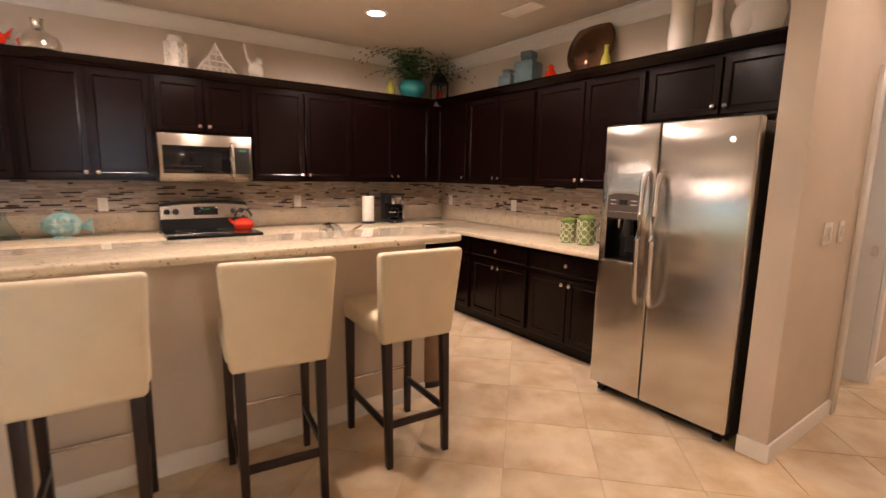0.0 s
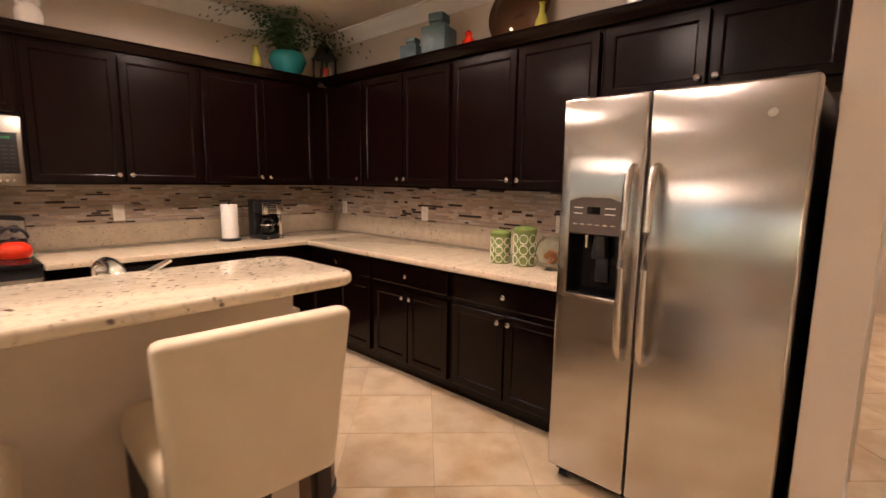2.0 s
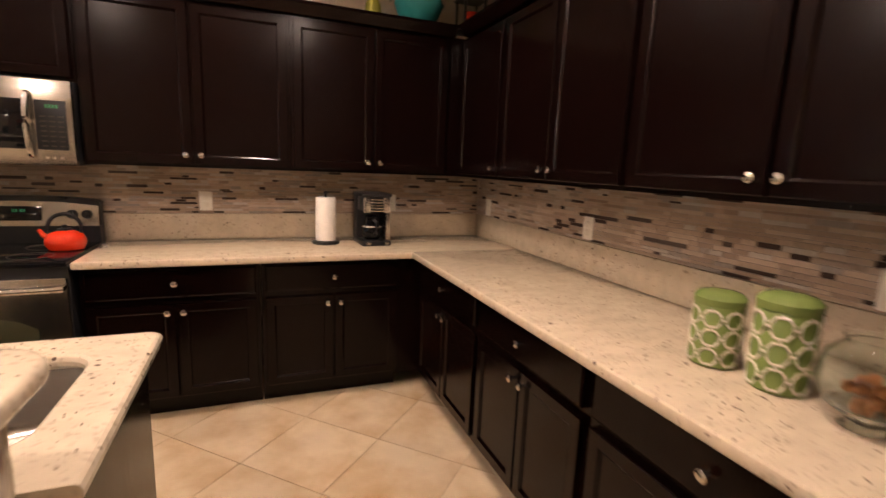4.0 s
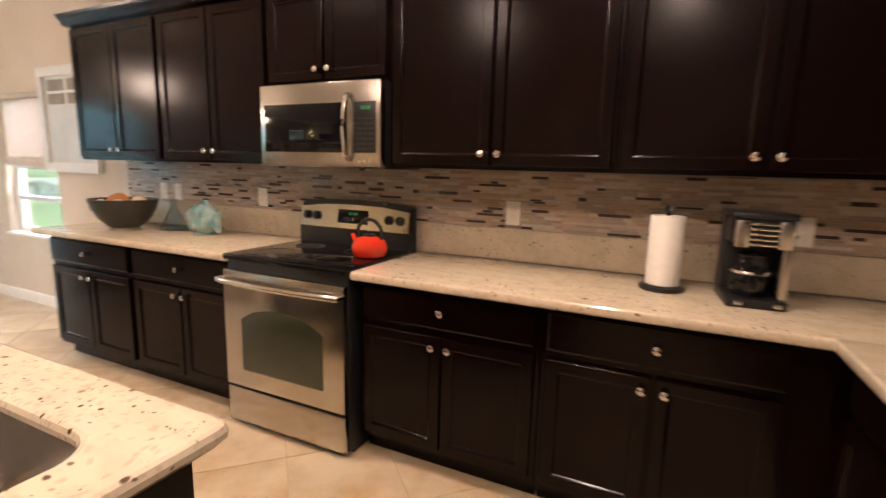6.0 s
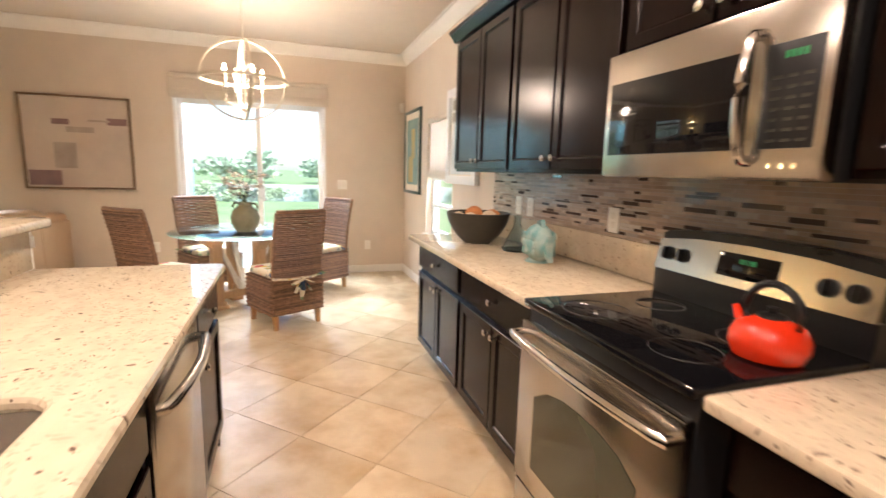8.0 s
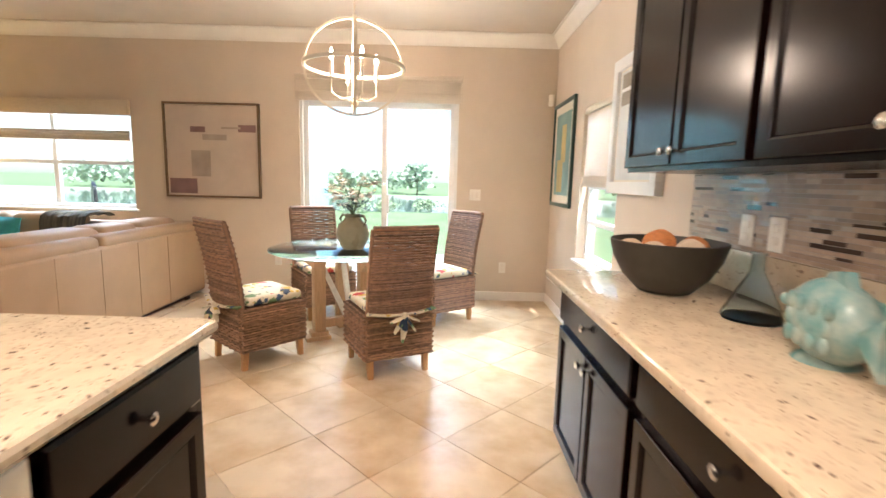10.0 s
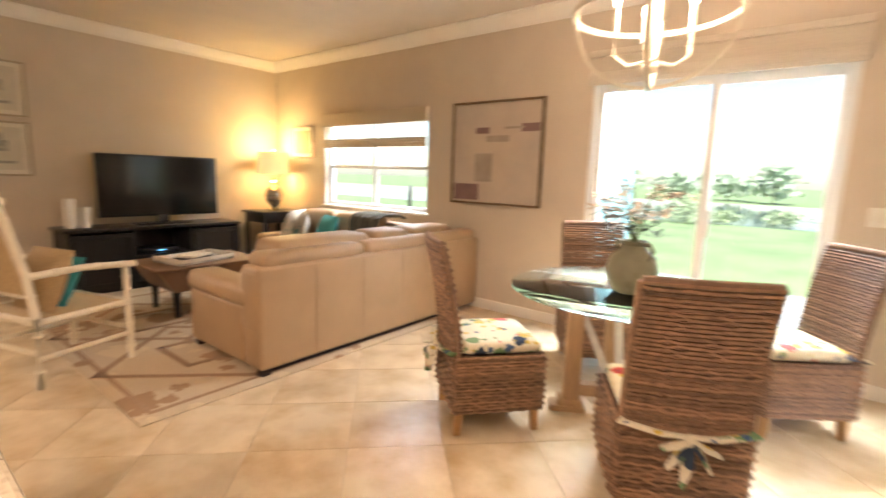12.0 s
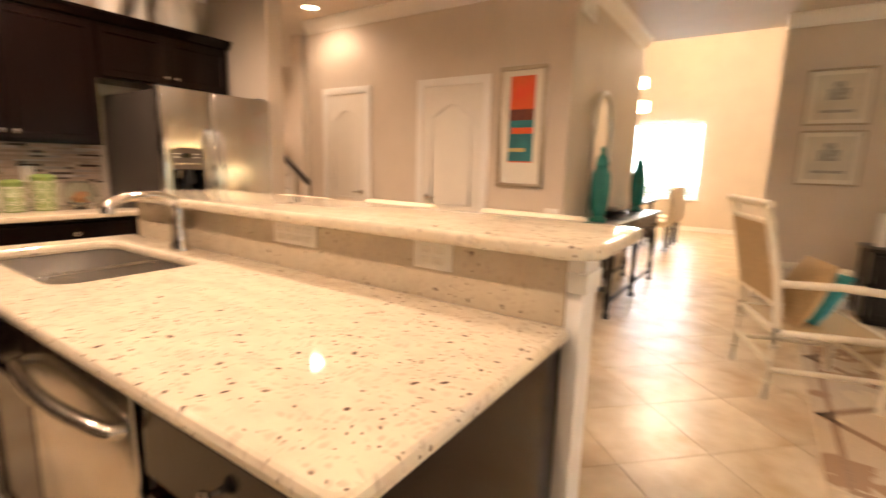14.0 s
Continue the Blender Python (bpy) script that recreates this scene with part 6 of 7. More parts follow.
bm = bmesh.new()
box(bm, -4.9, -2.01, -6.6, -3.76, 0.001, 0.013, 0.004)
rug = solid("rug", bm, M_RUG, "tan and brown geometric patterned area rug on tile", "rug")
M_RUGB = mat("rug_brown_band", (0.35, 0.23, 0.14), 0.95, 0, 0.4, 60, bump=0.3, bump_scale=200)
for k, (x, y, r, a) in enumerate([(-2.75, -4.6, 0.52, 45), (-2.75, -5.6, 0.52, 45), (-2.75, -4.6, 0.26, 0), (-2.75, -5.6, 0.26, 0), (-3.75, -5.6, 0.52, 45), (-3.75, -5.6, 0.26, 0)]):
    bm = bmesh.new()
    for i in range(4):
        q = bmesh.new()
        box(q, -r, r, r - 0.045, r, 0.0125, 0.0155)
        join(bm, q, pose(x, y, 0, 0, 0, a + 90 * i))
    part("motif", bm, M_RUGB, rug)
for x0, x1, y0, y1 in ((-4.82, -2.08, -3.88, -3.85), (-2.11, -2.08, -6.52, -3.88), (-4.82, -2.08, -6.55, -6.52)):
    part("border", box(bmesh.new(), x0, x1, y0, y1, 0.0125, 0.0155), M_RUGB, rug)

c = thing("coffee_table", pose(-3.22, -5.75, 0.0135), "brown leather trunk coffee table with dark turned legs", "coffee table")
M_TRUNK = mat("brown_leather_trunk", (0.20, 0.11, 0.065), 0.45, 0, 0.3, 8, bump=0.2, bump_scale=80)
bm = bmesh.new()
prism(bm, [(-0.34, 0.24), (0.34, 0.24), (0.46, 0.44), (-0.46, 0.44)], -0.30, 0.30)
part("body", bm, M_TRUNK, c)
part("top", box(bmesh.new(), -0.49, 0.49, -0.34, 0.34, 0.44, 0.465, 0.008), M_TRUNK, c)
for x in (-0.30, 0.30):
    for y in (-0.24, 0.24):
        bm = bmesh.new()
        lathe(bm, [(0.02, 0.0), (0.024, 0.02), (0.022, 0.05), (0.032, 0.20), (0.04, 0.245)], (x, y, 0), seg=16)
        part("leg", bm, M_BWOOD, c)
c = thing("tray", pose(-3.18, -5.72, 0.4785, 0, 0, 12), "patterned black and white serving tray on the coffee table", "tray")
part("board", box(bmesh.new(), -0.28, 0.28, -0.19, 0.19, 0.0, 0.018, 0.004), palette(mat("checked_tray", (0.7, 0.66, 0.6), 0.4, 0, 0.9, 9, color2=(0.05, 0.05, 0.05)), [(0, (1, 1, 1)), (0.5, (0.9, 0.9, 0.9))]), c)
bm = bmesh.new()
for y in (-0.185, 0.185):
    box(bm, -0.28, 0.28, y - 0.006, y + 0.006, 0.018, 0.05, 0.003)
for x in (-0.275, 0.275):
    box(bm, x - 0.006, x + 0.006, -0.18, 0.18, 0.018, 0.06, 0.003)
part("rim", bm, M_WHITE, c)
for k in range(2):
    bm = bmesh.new()
    box(bm, -0.12, 0.14, -0.09, 0.09, 0.0185 + 0.022 * k, 0.04 + 0.022 * k, 0.003)
    solid("book", bm, (M_BLACK, M_MATB)[k], ("closed black book on the tray", "closed cream book on a black book")[k], "book", m=pose(-3.18, -5.72, 0.4785, 0, 0, 20 + 9 * k))

c = thing("tv_stand", pose(-3.37, -7.14, 0) @ Matrix.Diagonal((1.03, 1, 0.91, 1)), "black wooden media console with open shelves", "tv stand")
part("top", box(bmesh.new(), -0.88, 0.88, -0.24, 0.26, 0.72, 0.755, 0.005), M_BWOOD, c)
for x in (-0.85, -0.30, 0.28, 0.83):
    part("upright", box(bmesh.new(), x - 0.015, x + 0.015, -0.22, 0.24, 0.06, 0.72), M_BWOOD, c)
for z in (0.06, 0.38):
    part("shelf", box(bmesh.new(), -0.86, 0.86, -0.22, 0.235, z, z + 0.03), M_BWOOD, c)
part("back_board", box(bmesh.new(), -0.86, 0.86, -0.235, -0.22, 0.06, 0.72), M_BWOOD, c)
for x0, x1 in ((-0.83, -0.32), (0.30, 0.81)):
    d = part("door", panel_door(bmesh.new(), x1 - x0, 0.62), M_BWOOD, c, at=pose(x1, 0.241, 0.07, 0, 0, 180), smooth=0)
    if x0 > 0:
        knob(d, 0.05, -0.022, 0.3)
bm = bmesh.new()
box(bm, -0.83, 0.83, -0.20, 0.20, 0.0, 0.059)
part("plinth", bm, M_BWOOD, c)
bm = bmesh.new()
box(bm, -0.20, 0.20, -0.12, 0.14, 0.0, 0.05, 0.006)
c2 = solid("media_box", bm, M_BLACK, "black cable box with a small blue light", "media player", m=pose(-3.37, -7.12, 0.3735))
part("indicator", box(bmesh.new(), -0.03, 0.03, 0.141, 0.143, 0.02, 0.03), mat("blue_indicator", (0.1, 0.5, 1.0), 0.5, emit=2), c2)
c = thing("television", pose(-3.475, -7.16, 0.6875) @ Matrix.Diagonal((1.04, 1, 1.0, 1)), "large black flat screen television, switched off", "television")
part("screen", box(bmesh.new(), -0.60, 0.60, 0.0205, 0.024, 0.105, 0.765), M_TV, c)
part("bezel", box(bmesh.new(), -0.615, 0.615, -0.02, 0.02, 0.09, 0.78, 0.005), M_BLACK, c)
part("neck", box(bmesh.new(), -0.06, 0.06, -0.02, 0.02, 0.012, 0.10, 0.004), M_BLACK, c)
part("foot", box(bmesh.new(), -0.27, 0.27, -0.11, 0.12, 0.0, 0.014, 0.004), M_BLACK, c)
for x, h in ((-2.58, 0.30), (-2.71, 0.21)):
    c = thing("candle", pose(x, -7.12, 0.6875), "white pillar candle on the media console", "candle", "pillar candles")
    bm = bmesh.new()
    lathe(bm, [(0.05, 0), (0.05, h - 0.006), (0.046, h), (0.02, h - 0.006), (0.0, h - 0.007)], seg=24)
    part("wax", bm, M_WHITE, c)
    bm = bmesh.new()
    cyl(bm, (0, 0, h - 0.008), (0.002, 0, h + 0.012), 0.0018, seg=6)
    part("wick", bm, M_BLACK, c)

c = thing("end_table", pose(-4.86, -7.1, 0), "black wooden end table beside the sofa", "side table")
part("top", box(bmesh.new(), -0.29, 0.29, -0.28, 0.28, 0.76, 0.79, 0.005), M_BWOOD, c)
part("apron", box(bmesh.new(), -0.26, 0.26, -0.25, 0.25, 0.64, 0.76, 0.003), M_BWOOD, c)
for x in (-0.24, 0.24):
    for y in (-0.23, 0.23):
        part("leg", box(bmesh.new(), x - 0.022, x + 0.022, y - 0.022, y + 0.022, 0, 0.64, 0.003), M_BWOOD, c)
part("shelf", box(bmesh.new(), -0.24, 0.24, -0.23, 0.23, 0.2, 0.22), M_BWOOD, c)
c = thing("table_lamp", pose(-4.88, -7.08, 0.7905), "lit table lamp with mercury glass base and drum shade", "table lamp")
bm = bmesh.new()
lathe(bm, [(0.075, 0), (0.075, 0.015), (0.04, 0.03), (0.05, 0.06), (0.11, 0.14), (0.125, 0.21), (0.10, 0.29), (0.04, 0.34), (0.03, 0.38), (0.045, 0.395), (0.018, 0.41), (0.012, 0.45)], seg=28)
part("base", bm, M_MERC, c, "mercury glass gourd base")
bm = bmesh.new()
q = bmesh.new()
lathe(q, [(0.205, 0.50), (0.19, 0.79), (0.188, 0.79), (0.203, 0.50)], seg=36)
bmesh.ops.delete(q, geom=[f for f in q.faces if len(f.verts) > 8], context="FACES")
join(bm, q)
part("shade", bm, M_WLAMP, c, "glowing cream drum shade")
bm = bmesh.new()
tube(bm, [(0, 0, 0.44), (0, 0, 0.80)], 0.004, 6)
ball(bm, (0, 0, 0.81), 0.012, u=10, v=8)
part("harp", bm, M_CHROME, c)
for z, e, in ((0.88, 13), (0.44, 8)):
    d = bpy.data.lights.new("table_lamp_glow", "POINT")
    d.energy, d.color, d.shadow_soft_size = e, (1.0, 0.72, 0.32), 0.05
    new("table_lamp_glow", d).location = (-4.88, -7.08, 0.7905 + z)


def armchair():
    c = thing("armchair", pose(-1.96, -5.00, 0.0155, 0, 0, 108), "cream painted bamboo armchair with cane back and pillows", "armchair")
    W = 0.30

    def rail(name, pts, r=0.02, mm=M_BAMBOO):
        bm = bmesh.new()
        tube(bm, pts, r, 10)
        for p, q in zip(pts, pts[1:]):
            p, q = Vector(p), Vector(q)
            n = max(1, int((q - p).length / 0.16))
            for k in range(1, n + 1):
                a = p.lerp(q, (k - 0.5) / n)
                d = (q - p).normalized() * 0.007
                cyl(bm, a - d, a + d, r * 1.22, seg=10)
        return part(name, bm, mm, c)
    for x in (-W, W):
        rail("back_leg", [(x, -0.28, 0), (x, -0.27, 0.43), (x, -0.30, 0.70), (x * 0.97, -0.40, 1.12)], 0.023)
        rail("front_leg", [(x, 0.28, 0), (x, 0.28, 0.66)], 0.023)
        rail("arm", [(x, -0.31, 0.68), (x * 1.05, 0.0, 0.69), (x * 1.08, 0.33, 0.665)], 0.022)
        rail("side_stretcher", [(x, -0.28, 0.18), (x, 0.28, 0.18)], 0.015)
        rail("seat_rail", [(x, -0.27, 0.40), (x, 0.28, 0.40)], 0.02)
    rail("front_stretcher", [(-W, 0.28, 0.22), (W, 0.28, 0.22)], 0.015)
    rail("back_stretcher", [(-W, -0.28, 0.22), (W, -0.28, 0.22)], 0.015)
    rail("seat_front_rail", [(-W, 0.28, 0.40), (W, 0.28, 0.40)], 0.02)
    rail("seat_back_rail", [(-W, -0.27, 0.40), (W, -0.27, 0.40)], 0.02)
    rail("top_rail", [(-W - 0.06, -0.405, 1.12), (W + 0.06, -0.405, 1.12)], 0.022)
    rail("upper_rail", [(-W, -0.385, 1.02), (W, -0.385, 1.02)], 0.016)
    rail("lower_rail", [(-W, -0.285, 0.56), (W, -0.285, 0.56)], 0.016)
    bm = bmesh.new()
    prism(bm, [(-W + 0.02, 0), (W - 0.02, 0), (W - 0.02, 0.46), (-W + 0.02, 0.46)], -0.006, 0.006)
    part("cane_back", bm, M_CANE, c, "woven cane back panel", at=pose(0, -0.29, 0.56, 12.5, 0, 0))
    part("cane_seat", box(bmesh.new(), -W + 0.01, W - 0.01, -0.26, 0.27, 0.395, 0.412), M_CANE, c, "woven cane seat")


armchair()
MA = pose(-1.96, -5.00, 0.0155, 0, 0, 108)
cushion(MA @ pose(0.02, -0.06, 0.60, 68, 0, 0), 0.40, M_BURLAP, "burlap throw pillow on the bamboo armchair")
cushion(MA @ pose(-0.06, 0.04, 0.56, 60, 0, 12), 0.34, M_TURQ, "small turquoise throw pillow on the bamboo armchair")


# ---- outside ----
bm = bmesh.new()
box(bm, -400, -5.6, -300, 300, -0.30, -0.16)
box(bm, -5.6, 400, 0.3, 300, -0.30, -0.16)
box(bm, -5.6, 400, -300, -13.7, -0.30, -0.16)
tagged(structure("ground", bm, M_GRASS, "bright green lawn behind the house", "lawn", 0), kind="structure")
bm = bmesh.new()
box(bm, -8.6, -5.515, -7.5, 0.3, -0.158, -0.03)
structure("pavement", bm, M_PATIO, "pale concrete patio slab outside the slider", "patio", 0)
bm = bmesh.new()
box(bm, -46, -22, -60, 60, -0.159, -0.150)
structure("water", bm, M_WATER, "pond beyond the lawn", "pond", 0)
bm = bmesh.new()
box(bm, -6.9, -5.52, -2.98, -2.86, -0.03, 2.9)
structure("wall_lanai", bm, M_AQUA, "pale aqua stucco wall beside the patio", "wall", 0)


def bush(m, w, h, seed, name, label, cat, trunk=0.0, leaf=0.16, n=700):
    r = random.Random(seed)
    c = thing(name, m, label, cat, "garden planting")
    bm = bmesh.new()
    for k in range(n):
        a, b = r.uniform(0, 6.28), r.random() ** 0.5
        z = r.random()
        rad = w / 2 * b * (0.5 + 0.5 * math.sin(math.pi * min(1, z * 0.8 + 0.2))) * (0.75 + 0.35 * math.sin(3 * a + seed))
        p = Vector((rad * math.cos(a), rad * math.sin(a), trunk + z * (h - trunk)))
        d = Vector((r.uniform(-1, 1), r.uniform(-1, 1), r.uniform(-0.4, 1))).normalized() * leaf
        u = d.cross(Vector((r.uniform(-1, 1), r.uniform(-1, 1), 1))).normalized() * leaf * 0.45
        bm.faces.new([bm.verts.new(q) for q in (p, p + d * .5 + u, p + d, p + d * .5 - u)])
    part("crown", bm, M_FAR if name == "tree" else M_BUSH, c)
    bm = bmesh.new()
    tube(bm, [(0, 0, 0), (0.03, 0.02, h * 0.5), (0, 0.05, h * 0.8)], [0.04 * h / 2, 0.03 * h / 2, 0.01 * h / 2], 7)
    for k in range(5):
        a = k * 1.3
        tube(bm, [(0.02, 0.02, h * (0.35 + 0.08 * k)), (w * 0.3 * math.cos(a), w * 0.3 * math.sin(a), h * (0.55 + 0.08 * k))], [0.015 * h / 2, 0.004], 5)
    part("trunk", bm, M_BRNF, c)


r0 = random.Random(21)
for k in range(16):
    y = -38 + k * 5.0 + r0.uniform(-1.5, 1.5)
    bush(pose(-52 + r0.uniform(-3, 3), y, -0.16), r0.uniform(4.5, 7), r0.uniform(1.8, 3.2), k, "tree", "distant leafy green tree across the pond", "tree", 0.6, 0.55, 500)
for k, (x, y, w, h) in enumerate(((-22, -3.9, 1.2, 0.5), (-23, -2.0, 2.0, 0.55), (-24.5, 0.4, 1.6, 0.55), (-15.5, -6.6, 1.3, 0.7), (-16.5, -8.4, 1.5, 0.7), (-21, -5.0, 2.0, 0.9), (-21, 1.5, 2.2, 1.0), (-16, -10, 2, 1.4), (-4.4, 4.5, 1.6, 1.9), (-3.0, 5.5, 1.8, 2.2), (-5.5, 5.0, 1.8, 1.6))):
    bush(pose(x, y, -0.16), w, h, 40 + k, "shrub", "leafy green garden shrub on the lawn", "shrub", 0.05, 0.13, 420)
bm = bmesh.new()
box(bm, -7.0, -1.0, 9.0, 9.2, -0.16, 4.0)
tagged(structure("backdrop", bm, mat("neighbour_stucco", (0.55, 0.50, 0.42), 0.85, 0, 0.2, 3), "pale stucco wall of the neighbouring house", "house wall", 0), kind="structure")
c = thing("patio_chair", pose(-6.6, -5.75, -0.03, 0, 0, 40), "dark patio chair outside the living room window", "patio chair")
part("seat", box(bmesh.new(), -0.25, 0.25, -0.25, 0.25, 0.40, 0.44, 0.01), M_BLACK, c)
bm = bmesh.new()
prism(bm, [(-0.26, 0.44), (0.26, 0.44), (0.28, 1.0), (0.2, 1.16), (0, 1.22), (-0.2, 1.16), (-0.28, 1.0)], -0.27, -0.23)
part("backrest", bm, M_BLACK, c)
for x in (-0.22, 0.22):
    for y in (-0.22, 0.22):
        part("leg", box(bmesh.new(), x - 0.02, x + 0.02, y - 0.02, y + 0.02, 0, 0.40), M_BLACK, c)

# ---- hall, console, front dining room ----
c = thing("console_table", pose(-0.47, -6.55, 0), "dark turned-leg console table with stone top", "console table")
part("top", box(bmesh.new(), -0.20, 0.185, -1.05, 1.05, 0.80, 0.84, 0.006), M_BWOOD, c)
part("apron", box(bmesh.new(), -0.17, 0.17, -1.0, 1.0, 0.70, 0.80), M_BWOOD, c)
for y in (-0.95, 0.95, 0.0):
    for x in (-0.15, 0.15):
        bm = bmesh.new()
        lathe(bm, [(0.028, 0), (0.032, 0.03), (0.02, 0.06), (0.03, 0.12), (0.034, 0.2), (0.02, 0.26), (0.028, 0.4), (0.034, 0.55), (0.022, 0.62), (0.034, 0.70)], (x, y, 0), seg=14)
        part("leg", bm, M_BWOOD, c)
for x in (-0.15, 0.15):
    bm = bmesh.new()
    tube(bm, [(x, -0.95, 0.14), (x, 0.95, 0.14)], 0.018, 8)
    part("stretcher", bm, M_BWOOD, c)
for y, h in ((-5.68, 0.66), (-7.2, 0.62)):
    c = thing("tall_vase", pose(-0.46, y, 0.8405), "tall teal glass lidded urn on the console table", "vase", "teal urns")
    bm = bmesh.new()
    lathe(bm, [(0.07, 0), (0.075, 0.02), (0.05, 0.06), (0.075, 0.12), (0.085, 0.3), (0.08, 0.42), (0.05, 0.48), (0.06, 0.50)], seg=24)
    part("body", bm, M_TEALD, c)
    bm = bmesh.new()
    lathe(bm, [(0.062, 0.50), (0.05, 0.55), (0.02, 0.60), (0.025, 0.63), (0.008, h), (0, h + 0.002)], seg=24)
    part("lid", bm, M_TEALD, c)
c = thing("wall_mirror", pose(XC, -6.22, 1.45, 0, 0, -90), "arched wall mirror in thin pale frame", "mirror")
arch = [(-0.30, -0.55), (0.30, -0.55), (0.30, 0.25)] + [(0.30 * math.cos(math.pi * k / 12), 0.25 + 0.32 * math.sin(math.pi * k / 12)) for k in range(1, 12)] + [(-0.30, 0.25)]
bm = bmesh.new()
tube(bm, [(x, -0.018, z) for x, z in arch], 0.026, 8, True)
part("frame", bm, M_TRIM, c)
bm = bmesh.new()
prism(bm, arch, -0.012, -0.004)
part("glass", bm, M_MIRROR, c, smooth=0)
c = thing("serving_bowl", pose(-0.42, -6.2, 0.8405), "stack of white serving dishes on the console", "bowl")
bm = bmesh.new()
lathe(bm, [(0.06, 0), (0.14, 0.05), (0.15, 0.07), (0.13, 0.06), (0.05, 0.02)], seg=28)
part("lower_dish", bm, M_BLACK, c)
bm = bmesh.new()
lathe(bm, [(0.05, 0.06), (0.11, 0.10), (0.12, 0.12), (0.10, 0.11), (0.04, 0.08)], seg=28)
part("upper_dish", bm, M_WHITE, c)
c = thing("front_dining_table", pose(0.6, -10.6, 0), "long formal dining table in the front room", "dining table")
part("tabletop", box(bmesh.new(), -0.55, 0.55, -1.0, 1.0, 0.72, 0.76, 0.008), M_DKLEG, c)
for x in (-0.45, 0.45):
    for y in (-0.9, 0.9):
        part("leg", box(bmesh.new(), x - 0.04, x + 0.04, y - 0.04, y + 0.04, 0, 0.72, 0.004), M_DKLEG, c)


def slip_chair(m):
    c = thing("front_dining_chair", m, "beige upholstered dining chair in the front room", "dining chair", "front room chairs")
    part("seat", soft_box(bmesh.new(), -0.24, 0.24, -0.24, 0.24, 0.40, 0.50, 0.03), M_LINEN, c)
    part("backrest", soft_box(bmesh.new(), -0.24, 0.24, -0.27, -0.19, 0.45, 1.05, 0.03), M_LINEN, c)
    for x in (-0.2, 0.2):
        for y in (-0.2, 0.2):
            part("leg", box(bmesh.new(), x - 0.02, x + 0.02, y - 0.02, y + 0.02, 0, 0.41), M_DKLEG, c)
    return c


k = slip_chair(pose(-0.2, -10.1, 0, 0, 0, -90))
copy_thing(k, pose(-0.2, -11.0, 0, 0, 0, -90))
copy_thing(k, pose(0.6, -9.3, 0, 0, 0, 180))
c = thing("pendant_light", pose(0.55, -10.6, 2.35), "two-tier glowing drum pendant in the front room", "pendant lamp")
bm = bmesh.new()
lathe(bm, [(0.36, 0), (0.36, 0.16), (0.355, 0.16), (0.355, 0)], seg=36)
part("lower_shade", bm, mat("glowing_pendant", (1.0, 0.86, 0.66), 0.8, emit=5), c)
bm = bmesh.new()
lathe(bm, [(0.30, 0.42), (0.30, 0.56), (0.295, 0.56), (0.295, 0.42)], seg=36)
part("upper_shade", bm, bpy.data.materials["glowing_pendant"], c)
bm = bmesh.new()
cyl(bm, (0, 0, 0.1), (0, 0, 2.84), 0.008)
part("stem", bm, M_CHROME, c)
# added warm point lamp, apart from the pendant, brightening the front room
d = bpy.data.lights.new("pendant_glow", "POINT")
d.energy, d.color, d.shadow_soft_size = 130, (1.0, 0.80, 0.58), 0.3
new("pendant_glow", d).location = (-0.6, -10.4, 3.4)

c = tagged(thing("staircase", pose(3.1, -5.45, 0), "staircase with dark handrail and white balusters", "stairs"), kind="structure")
for k in range(9):
    part("step", box(bmesh.new(), k * 0.27, k * 0.27 + 0.29, -1.1, -0.02, 0.18 * k + 0.001, 0.18 * (k + 1), 0.004), M_TRIM, c)
for k in range(9):
    part("baluster", box(bmesh.new(), k * 0.27 + 0.10, k * 0.27 + 0.13, -0.09, -0.06, 0.18 * (k + 1), 0.18 * (k + 1) + 0.88), M_TRIM, c)
bm = bmesh.new()
tube(bm, [(-0.02, -0.075, 1.0), (0.12, -0.075, 1.07), (2.4, -0.075, 2.60)], 0.035, 8)
part("handrail", bm, M_DKLEG, c, "dark stained handrail")
part("newel_post", box(bmesh.new(), -0.09, 0.0, -0.12, -0.03, 0.001, 1.05, 0.006), M_DKLEG, c)

# ---- things on the worktops ----
c = thing("kettle", pose(0.285, -0.36, 0.925) @ Matrix.Diagonal((0.9, 0.9, 0.9, 1)), "glossy orange-red enamel kettle with black handle", "kettle")
bm = bmesh.new()
lathe(bm, [(0.075, 0), (0.088, 0.006), (0.102, 0.04), (0.10, 0.065), (0.085, 0.095), (0.05, 0.112), (0.035, 0.116)], seg=30)
part("body", bm, M_RED, c)
bm = bmesh.new()
tube(bm, [(0.08, 0, 0.06), (0.115, 0, 0.085), (0.135, 0, 0.115)], [0.02, 0.015, 0.011], 10)
bm.transform(pose(0, 0, 0, 0, 0, 170))
part("spout", bm, M_RED, c)
bm = bmesh.new()
lathe(bm, [(0.036, 0.114), (0.034, 0.124), (0.012, 0.13), (0.014, 0.145), (0, 0.148)], seg=18)
part("lid", bm, M_BLACK, c)
bm = bmesh.new()
tube(bm, [(0.075, 0, 0.10)] + [(0.085 * math.cos(a), 0, 0.115 + 0.095 * math.sin(a)) for a in [math.pi * k / 10 for k in range(1, 10)]] + [(-0.075, 0, 0.10)], [0.007] + [0.011] * 9 + [0.007], 8)
part("handle", bm, M_BLACK, c)

